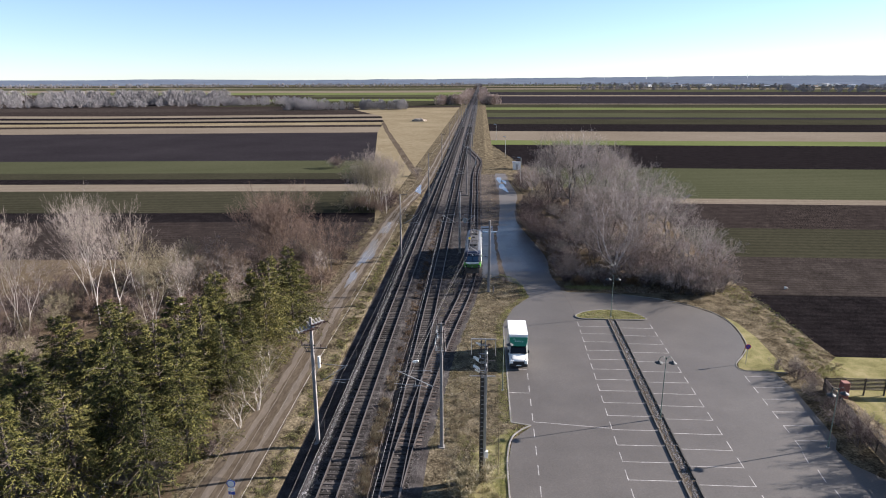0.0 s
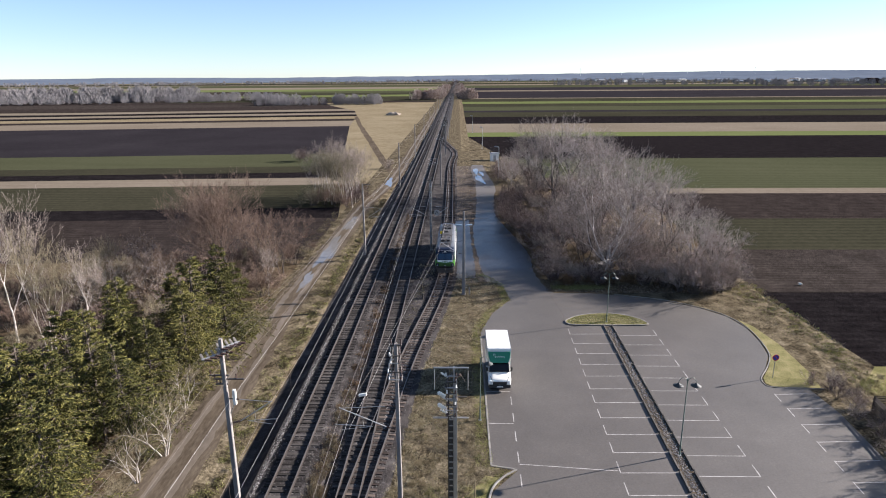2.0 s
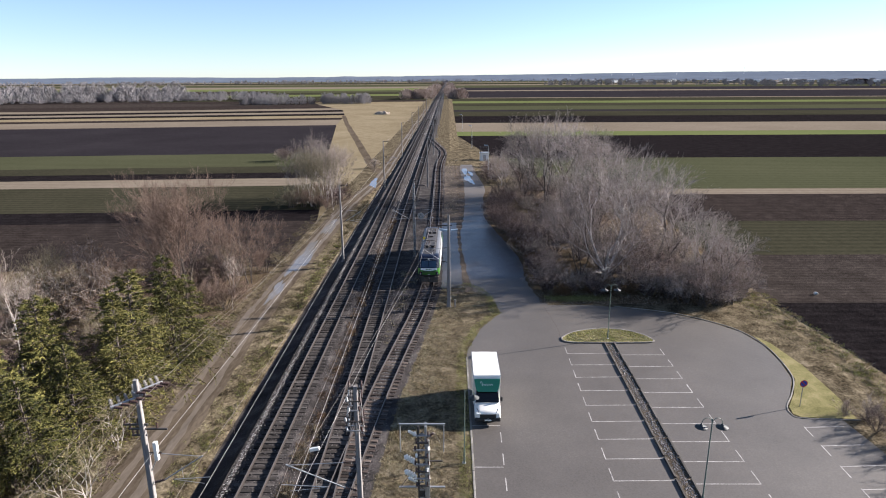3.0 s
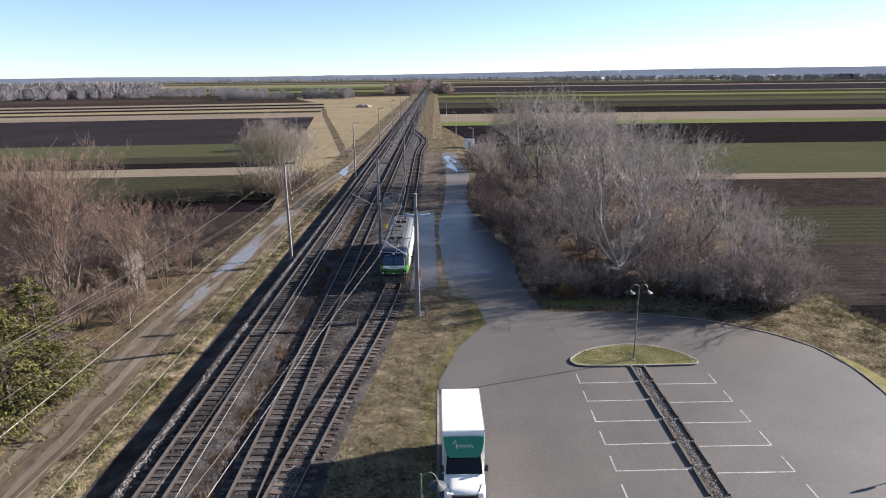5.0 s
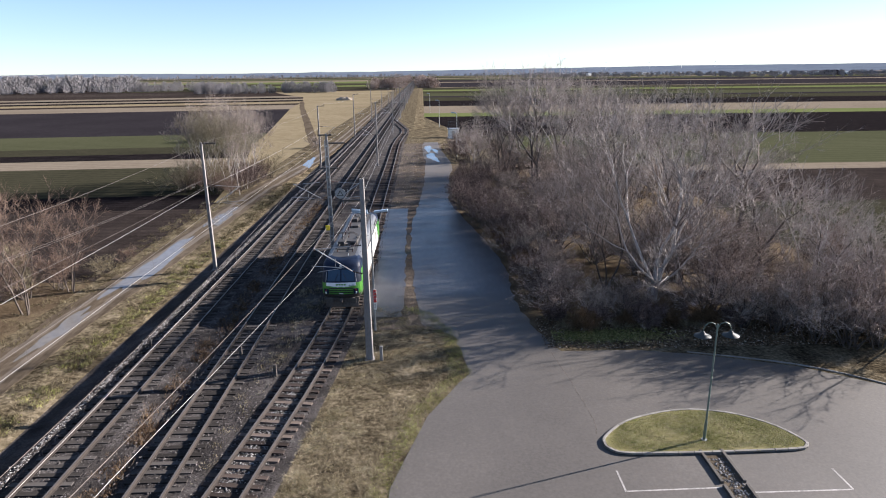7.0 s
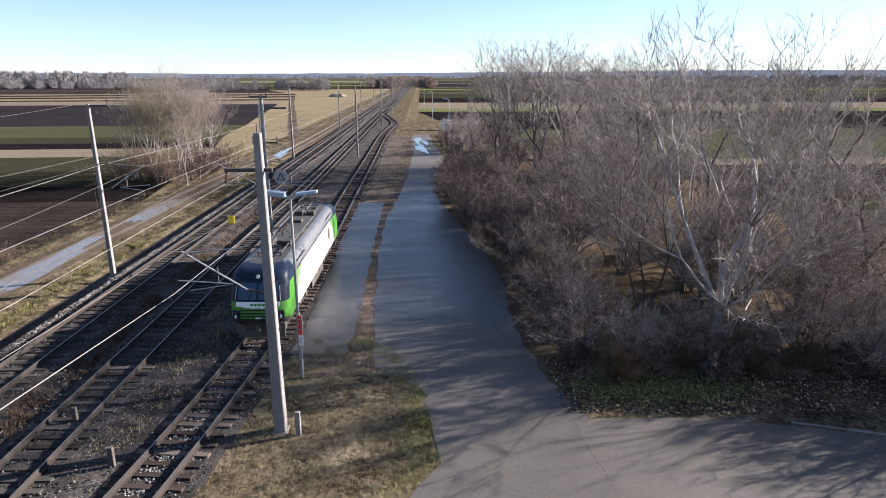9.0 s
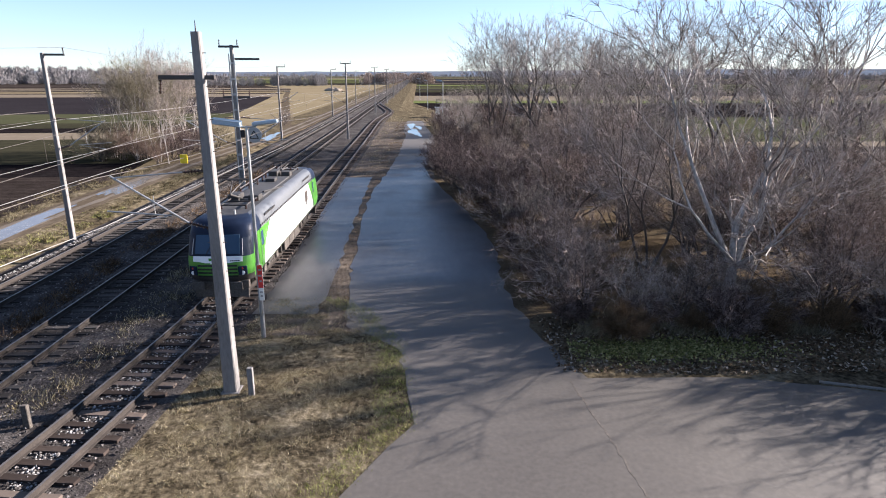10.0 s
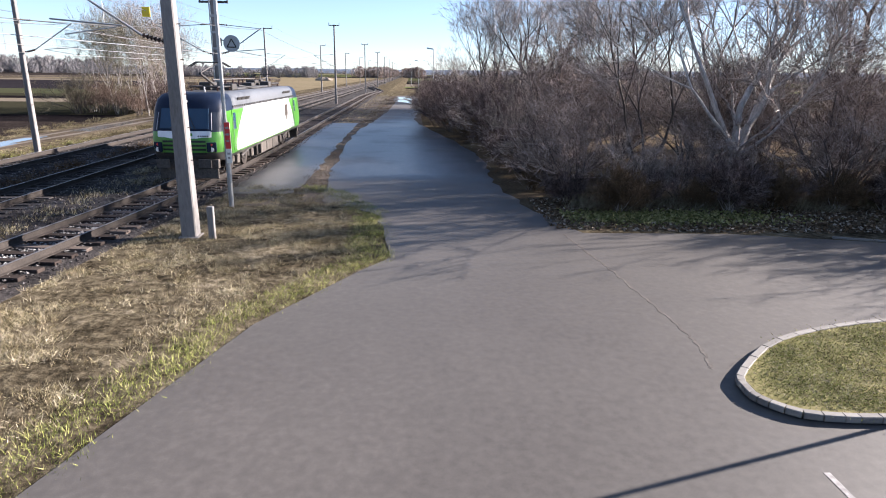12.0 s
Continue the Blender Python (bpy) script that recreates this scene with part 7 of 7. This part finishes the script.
    spr = [(-24.6, 82.5, 1.0), (-26.2, 78.0, 1.08), (-25.0, 74.0, 0.95), (-28.6, 80.5, 1.0), (-29.5, 73.0, 1.05), (-26.0, 69.5, 0.9), (-31.5, 76.5, 0.95), (-32.4, 69.0, 1.08), (-28.4, 66.0, 1.0), (-25.4, 64.8, 0.86), (-34.5, 64.0, 1.05), (-30.8, 61.5, 1.05), (-27.6, 59.6, 0.95),
           (-25.8, 56.0, 0.9), (-36.6, 60.2, 1.0), (-32.8, 57.0, 1.08), (-29.6, 54.8, 1.05), (-38.5, 68.0, 0.95), (-40.0, 62.5, 1.0), (-42.8, 57.0, 0.95), (-37.0, 53.5, 1.0), (-26.8, 51.4, 0.82), (-31.5, 50.0, 0.98), (-44.0, 66.5, 0.85), (-47.0, 60.0, 0.9), (-34.0, 47.0, 1.0), (-50.5, 64.0, 0.8), (-24.9, 86.4, 0.9)]
    plant(spruce, spr, rng, "tree", "conifers of the wood")
    near = [[bare_tree("maple_tree", 66, 8.5, 4, ("bark_pale", "twig_tan"), lean=0.5, levels=5, ratio=0.72, fork=0.5, per=4, twig=0.6), "low leafless tree with pale crooked branches before the conifers", False]]
    plant(near, [(-34.6, 50.8, 0.95), (-38.5, 49.0, 0.9), (-22.9, 64.2, 0.62), (-23.4, 61.0, 0.5), (-24.3, 71.0, 0.5)], rng, "tree", "bare trees among conifers")
    plant(under, [(-23.8, 67.5, 0.5), (-23.9, 59.0, 0.5), (-24.2, 75.5, 0.55), (-24.6, 79.5, 0.5), (-24.2, 89.5, 0.5), (-24.6, 93.0, 0.45), (-24.0, 56.5, 0.5), (-25.4, 118.0, 0.5), (-24.6, 121.5, 0.45)], rng, "bush", "low bushes by the track")
    # the grove farther on
    plant(birch, [(-24.0, 160.0, 0.83), (-26.5, 164.0, 0.87), (-28.8, 158.5, 0.83), (-30.5, 166.0, 0.85), (-24.6, 168.5, 0.80), (-27.2, 171.5, 0.80), (-32.5, 161.0, 0.71), (-23.6, 155.0, 0.63), (-25.4, 157.0, 0.78), (-26.0, 160.5, 0.83), (-28.6, 167.5, 0.85), (-30.4, 162.0, 0.80), (-24.8, 165.0, 0.80)], rng, "tree", "trees of the grove")
    plant(under, [(x, y, rng.uniform(0.8, 1.3)) for x, y in scatter([(-22.8, 150), (-22.4, 172), (-32, 173), (-33.5, 156)], 18, 2.2, rng)], rng, "bush", "bushes of the grove")
    plant(brush, [(-52.3, 231.0, 1.0), (-54.5, 232.5, 0.8), (-22.0, 213.5, 0.7)], rng, "bush", "field bushes")
    # the garden hedge outside the fence
    plant(brush, [(31.9, 72.4, 0.42), (32.6, 70.8, 0.4), (31.6, 69.0, 0.35), (32.0, 66.4, 0.4), (31.5, 63.8, 0.5), (32.6, 61.6, 0.6), (31.2, 60.2, 0.6), (33.4, 58.0, 0.8), (34.6, 55.6, 0.95), (33.6, 53.6, 1.0), (31.0, 74.8, 0.3), (32.6, 74.4, 0.4)], rng, "bush", "bushes by the garden fence")
    # dry reeds at the foot of the switch tower
    reed = [[shrub("reed_clump", 68, 2.4, 26, ("blade", "blade"), spread=0.25, per=3, width=0.02, twig=0.6), "clump of tall dry straw-coloured reeds", False]]
    plant(reed, [(-1.9, 52.6, 0.95), (-2.4, 51.6, 0.8)], rng, "reeds", "reeds")


woods()


# ---- far woods, town, horizon ----
def far_wood(name, label, spots, mat, seed, tall=(7, 13)):
    """Distant woodland: many small twiggy crowns in one piece."""
    rng = np.random.default_rng(seed)
    spots = np.array(spots)
    n, per = len(spots), 200
    h = rng.uniform(*tall, n)
    i = np.repeat(np.arange(n), per)
    u = rng.random(n * per)
    a = rng.uniform(0, math.tau, n * per)
    rad = h[i] * 0.38 * np.sqrt(rng.random(n * per)) * np.sin(np.pi * np.clip(u * 0.85 + 0.12, 0, 1))
    base = np.c_[spots[i, 0] + rad * np.cos(a), spots[i, 1] + rad * np.sin(a), LOW + h[i] * u * 0.85]
    d = unit(np.c_[np.cos(a) * 0.5, np.sin(a) * 0.5, np.full(n * per, 1.0)] + rng.normal(size=(n * per, 3)) * 0.35)
    V, F = slivers(base, base + d * (h[i] * 0.24)[:, None], h[i] * 0.03, rng)
    return tagged(mesh_object(name, V, F, mat), label, "woodland", kind="stuff")


def far_things():
    rng = random.Random(5)

    def band(x0, y0, x1, y1, n, deep, thin=1.0):
        return [(x0 + (x1 - x0) * u + rng.gauss(0, 3), y0 + (y1 - y0) * u + rng.uniform(0, deep)) for u in [rng.random() ** thin for _ in range(n)]]
    # the twig_haze woods carry painted haze in their colour
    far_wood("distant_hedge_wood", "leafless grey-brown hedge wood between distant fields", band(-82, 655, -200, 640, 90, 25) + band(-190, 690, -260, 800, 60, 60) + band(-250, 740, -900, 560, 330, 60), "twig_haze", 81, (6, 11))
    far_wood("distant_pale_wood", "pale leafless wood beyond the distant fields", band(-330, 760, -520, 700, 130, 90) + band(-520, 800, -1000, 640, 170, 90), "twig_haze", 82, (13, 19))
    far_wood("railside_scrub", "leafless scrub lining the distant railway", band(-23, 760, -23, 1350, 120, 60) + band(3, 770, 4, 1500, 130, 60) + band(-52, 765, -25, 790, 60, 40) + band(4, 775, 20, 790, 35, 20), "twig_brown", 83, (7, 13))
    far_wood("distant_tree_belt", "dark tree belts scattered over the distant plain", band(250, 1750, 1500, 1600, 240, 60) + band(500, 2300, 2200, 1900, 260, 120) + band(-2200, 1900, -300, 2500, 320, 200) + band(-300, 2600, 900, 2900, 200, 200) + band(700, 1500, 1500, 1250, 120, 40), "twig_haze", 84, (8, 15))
    # settlement on the plain
    for k in range(80):
        x = rng.uniform(520, 2100)
        y = 2900 - 0.45 * x + rng.uniform(-260, 300)
        w, d, h = rng.uniform(8, 32), rng.uniform(8, 18), rng.uniform(4, 8)
        b = empty("distant_building", "pale hall or house in the distant settlement" if k % 3 else "white industrial hall in the distant settlement", "building", pose(x, y, LOW, 0, 0, rng.uniform(-30, 30)), "distant settlement")
        part("wall", box(bmesh.new(), -w / 2, -d / 2, 0, w / 2, d / 2, h), "white" if k % 2 else "concrete", b)
        bm = bmesh.new()
        prof = [(-d / 2 - 0.4, h), (d / 2 + 0.4, h), (0, h + d * 0.16)]
        a = [bm.verts.new((-w / 2 - 0.4, py, pz + 0.02)) for py, pz in prof]
        c = [bm.verts.new((w / 2 + 0.4, py, pz + 0.02)) for py, pz in prof]
        bm.faces.new(a)
        bm.faces.new(list(reversed(c)))
        for j in range(3):
            bm.faces.new((a[j], c[j], c[(j + 1) % 3], a[(j + 1) % 3]))
        bmesh.ops.recalc_face_normals(bm, faces=bm.faces[:])
        part("roof", bm, "galv" if k % 3 else "sleeper_old", b)
    # spoil heap
    bm = bmesh.new()
    bmesh.ops.create_cone(bm, cap_ends=True, segments=20, radius1=45, radius2=12, depth=13, matrix=Matrix.Translation((1130, 1800, 6)))
    for v in bm.verts:
        v.co += Vector((rng.uniform(-3, 3), rng.uniform(-3, 3), rng.uniform(-1, 1)))
    tagged(part("spoil_heap", bm, "plough_dark"), "dark heap of earth on the distant plain", "heap")
    for k in range(6):
        x, y = 750 + 190 * k + rng.uniform(-60, 60), 4000 - 60 * k
        t = empty("wind_turbine", "distant white wind turbine on the horizon", "wind turbine", pose(x, y, LOW, 0, 0, rng.uniform(-40, 40)), "wind turbines")
        part("tower", rod(bmesh.new(), (0, 0, 0), (0, 0, 62), 0.8, 0.5, 8), "white", t)
        part("nacelle", box(bmesh.new(), -1.0, -2.5, 61, 1.0, 3, 63.2, 0.3), "white", t)
        a0 = rng.uniform(0, 2)
        for j in range(3):
            a = a0 + j * math.tau / 3
            part("blade", rod(bmesh.new(), (0, -3, 62), (26 * math.sin(a), -3, 62 + 26 * math.cos(a)), 0.6, 0.15, 5), "white", t)


far_things()
# blue-grey stands for forest seen through haze, which is put into the colour
MAT["far_forest"] = material("hazed_distant_forest", [(0.07, 0.088, 0.118), (0.092, 0.112, 0.145), (0.12, 0.142, 0.176)], (0.004, 0.03), 0.95, 0, spec=0.0)


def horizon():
    """Low wooded rise that closes the plain all round, haze painted into its colour."""
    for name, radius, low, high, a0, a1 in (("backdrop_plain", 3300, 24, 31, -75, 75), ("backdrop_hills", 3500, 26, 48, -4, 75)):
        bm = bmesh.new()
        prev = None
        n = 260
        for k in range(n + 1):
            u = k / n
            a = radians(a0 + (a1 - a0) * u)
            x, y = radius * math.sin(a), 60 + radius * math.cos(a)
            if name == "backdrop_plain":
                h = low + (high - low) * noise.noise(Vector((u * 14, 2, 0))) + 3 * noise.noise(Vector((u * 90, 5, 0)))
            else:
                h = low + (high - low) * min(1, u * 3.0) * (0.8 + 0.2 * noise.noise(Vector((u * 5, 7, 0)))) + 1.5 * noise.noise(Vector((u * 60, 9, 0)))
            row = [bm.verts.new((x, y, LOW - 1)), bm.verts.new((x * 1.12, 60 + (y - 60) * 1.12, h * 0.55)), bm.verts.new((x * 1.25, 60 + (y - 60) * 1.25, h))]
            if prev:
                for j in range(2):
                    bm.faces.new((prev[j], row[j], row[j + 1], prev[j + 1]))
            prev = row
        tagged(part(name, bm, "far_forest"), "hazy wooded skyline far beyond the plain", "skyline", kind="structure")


horizon()


# ---- grass, litter, ground cover ----
def tufts(name, label, pos, height, blades, mat, seed, width=0.016, lean=0.55, spread=0.14):
    rng = np.random.default_rng(seed)
    pos = np.asarray(pos, float)
    i = np.repeat(np.arange(len(pos)), blades)
    n = len(i)
    base = pos[i] + np.c_[rng.normal(0, spread, (n, 2)), np.zeros(n)]
    comb = np.array([[0.25, -0.1, 0]])
    d = unit(np.c_[rng.normal(0, lean, (n, 2)), np.ones(n)] + comb)
    L = height * rng.uniform(0.5, 1.35, (n, 1)) * rng.uniform(0.6, 1.3, (len(pos), 1))[i]
    V, F = slivers(base, base + d * L, width * rng.uniform(0.6, 1.4, n), rng)
    return tagged(mesh_object(name, V, F, mat), label, "grass", kind="stuff")


def verge():
    rng = np.random.default_rng(17)

    def field(n, x0, x1, y0, y1, test, z, clumps=True):
        x, y = rng.uniform(x0, x1, n), rng.uniform(y0, y1, n)
        k = test(x, y)
        # bare patches
        if not clumps:
            return np.c_[x, y, np.full(n, z)][k]
        p = np.array([noise.noise(Vector((a * 0.45, b * 0.45, 3.1))) for a, b in zip(x, y)])
        q = np.array([noise.noise(Vector((a * 2.3, b * 2.3, 8.7))) for a, b in zip(x, y)])
        k &= (p > rng.uniform(-0.5, 0.1, n)) & (q > rng.uniform(-0.05, 0.1, n))
        return np.c_[x, y, np.full(n, z)][k]
    park_y = [36, 56.5, 59.6, 61.95, 62.4, 85.5, 88.7, 92.1, 95.4, 96.5, 101.9, 104.9, 106.7]
    park_x = [1.0, 1.0, 1.45, 3.3, 1.55, 1.65, 2.25, 3.25, 5.0, 5.7, 5.3, 4.2, 2.8]

    def right_of_siding(x, y):
        return (x > np.interp(y, SY, SX) + 1.9) & (x < np.interp(y, park_y, park_x) - 0.5 + 0.3 * np.sin(y * 1.3) * np.sin(y * 0.7))
    a = field(70000, -6, 6, 58, 107, right_of_siding, -0.03)
    tufts("verge_grass", "tufted dry straw-coloured grass on the verge beside the siding", a, 0.15, 24, "blade", 91, width=0.011, lean=1.3, spread=0.11)
    a = field(9000, -6, 6, 57, 106, right_of_siding, -0.03)
    tufts("tall_verge_tufts", "tall clumps of dry straw grass on the verge", a, 0.17, 60, "straw", 104, width=0.009, lean=1.0, spread=0.1)
    a = field(2600, -4, 2, 40, 66, lambda x, y: (x > np.interp(y, SY, SX) + 1.9) & (x > -4.2) & (x < 0.2 + 0.5 * np.sin(y * 0.9)), -0.02)
    tufts("tower_dry_tufts", "dry straw clumps round the switch tower", a, 0.26, 34, "straw", 105, width=0.016, lean=0.7, spread=0.12)
    a = field(3600, -20.0, -17.3, 40, 165, lambda x, y: (x > -19.6), LOW - 0.12)
    tufts("bank_tufts", "dry straw clumps on the bank beside the dirt track", a, 0.26, 24, "bank_straw", 106, width=0.018, lean=0.65, spread=0.12)
    a = field(5000, -19.8, -17.3, 40, 130, lambda x, y: x > -19.7, LOW - 0.12)
    tufts("bank_green_grass", "green grass among the straw on the bank", a, 0.2, 14, "blade_green", 107, width=0.018)
    a = field(40000, -6, 6, 40, 107, lambda x, y: (x < np.interp(y, park_y, park_x) + 0.06 + 0.08 * np.sin(y * 2.1)) & (x > np.interp(y, park_y, park_x) - 0.95), -0.02, False)
    tufts("green_verge_grass", "short green grass along the asphalt edge", a, 0.13, 18, "blade_green", 92, width=0.012, lean=0.6)
    a = field(3500, -6, 2, 44, 60, lambda x, y: (x > -3.0) & (x < np.interp(y, park_y, park_x) - 0.1), 0.0)
    tufts("green_tower_grass", "green grass round the switch tower", a, 0.16, 12, "blade_green", 93)
    a = field(20000, -20.5, -17.3, 40, 165, lambda x, y: (x > -19.6), LOW - 0.12)
    tufts("bank_grass", "dry tufted grass between dirt track and ballast", a, 0.22, 13, "bank_straw", 94, width=0.02)
    a = field(3500, -27, -23.2, 50, 150, lambda x, y: x > -27, LOW)
    tufts("wood_edge_grass", "dry grass along the edge of the wood", a, 0.28, 13, "bank_straw", 95, width=0.02)
    a = field(11000, -11.0, -9.8, 46, 150, lambda x, y: rng.random(len(y)) < np.interp(y, [46, 66, 76, 150], [1.0, 1.0, 0.5, 0.35]), -0.12)
    tufts("track_weeds", "brown dry weeds between the two main tracks", a, 0.34, 14, "leaf_dead", 96, width=0.02)
    a = field(1700, -10.9, -9.85, 50, 73, lambda x, y: x < -9, -0.12)
    tufts("tall_track_weeds", "tall rusty dry weeds between the main tracks", a, 0.42, 20, "twig_tan", 110, width=0.018, lean=0.4, spread=0.16)
    a = field(3600, -6.5, -3.6, 66, 112, lambda x, y: x < np.interp(y, SY, SX) - 1.6, 0.0)
    tufts("middle_weeds", "dark dry weeds between main track and siding", a, 0.2, 12, "blade", 103)
    a = field(4200, 31, 40, 72, 104, lambda x, y: (x > np.interp(y, [72, 77, 85, 92, 100], [33.5, 32.4, 33.6, 31.5, 27])) & (x < 39), -0.2)
    tufts("ditch_grass", "matted dry grass on the field bank", a, 0.32, 14, "straw", 97, width=0.022)
    a = field(4200, 31, 40, 72, 104, lambda x, y: (x > np.interp(y, [72, 77, 85, 92, 100], [33.0, 32.0, 33.2, 31.2, 27])) & (x < 39), -0.2)
    tufts("ditch_green_grass", "green grass among the straw on the field bank", a, 0.22, 14, "blade_green", 109, width=0.022)
    a = field(7000, 1.0, 4.0, 104, 215, lambda x, y: (x > 1.6) & (x < np.interp(y, [104, 113, 127, 136, 145, 166, 182], [2.9, 2.4, 1.9, 2.2, 2.8, 3.6, 3.8])), -0.03)
    tufts("roadside_weeds", "rusty dry weeds between road and loading strip", a, 0.15, 12, "leaf_dead", 98)
    a = field(5000, -0.7, 4.0, 104, 230, lambda x, y: (x < -0.95) | ((y > 141) & (x < 2.6)), -0.04)
    tufts("siding_weeds", "dry grass along the siding", a, 0.2, 12, "blade", 99)
    a = field(6500, 11.3, 20.9, 88.3, 92.5, lambda x, y: np.array([inside(ISLAND, 16 + (p - 16) * 1.06, 90.3 + (q - 90.3) * 1.1) for p, q in zip(x, y)]), 0.125, False)
    tufts("island_grass", "short green and yellow grass on the island", a, 0.045, 16, "blade_green", 100, width=0.011, lean=1.6)
    tufts("island_dry_grass", "dry yellow grass among the green on the island", a, 0.05, 14, "blade", 101, width=0.011, lean=1.6)
    # ivy and litter in front of the thicket
    n = 16000
    x, y = rng.uniform(10.8, 34, n), rng.uniform(99.2, 104.5, n)
    k = (y > np.interp(x, [11, 16, 20, 24.6, 28, 34], [99.6, 99.1, 98.4, 96.9, 97, 97])) & (x < 31 + (y - 99))
    P = np.c_[x, y, rng.uniform(0.0, 0.05, n)][k]
    V, F = slivers(P, P + unit(rng.normal(size=P.shape) * [[1, 1, 0.35]]) * rng.uniform(0.08, 0.17, (len(P), 1)), np.full(len(P), 0.11), rng)
    tagged(mesh_object("leaf_litter", V, F, ["leaf_dead", "litter_pale"], index=[int(k % 3 == 0) for k in range(len(F))]), "brown and bleached fallen leaves before the thicket", "leaves", kind="stuff")
    n = 5500
    x, y = rng.normal(14.8, 2.0, n), rng.normal(101.2, 0.5, n)
    k = (y > 99.5) & (x > 11.5)
    P = np.c_[x, y, rng.uniform(0.02, 0.12, n)][k]
    V, F = slivers(P, P + unit(rng.normal(size=P.shape) * [[1, 1, 0.5]]) * rng.uniform(0.06, 0.12, (len(P), 1)), np.full(len(P), 0.09), rng)
    a = field(900, 12.2, 25, 102.4, 104.6, lambda x, y: x > 12, 0.0)
    tufts("thicket_foot_grass", "tall rusty dry grass at the foot of the thicket", a, 0.5, 26, "twig_tan", 108, width=0.018, lean=0.45, spread=0.2)
    tagged(mesh_object("ground_ivy", V, F, "ivy"), "low green leafy plants before the thicket", "ground cover", kind="stuff")


verge()
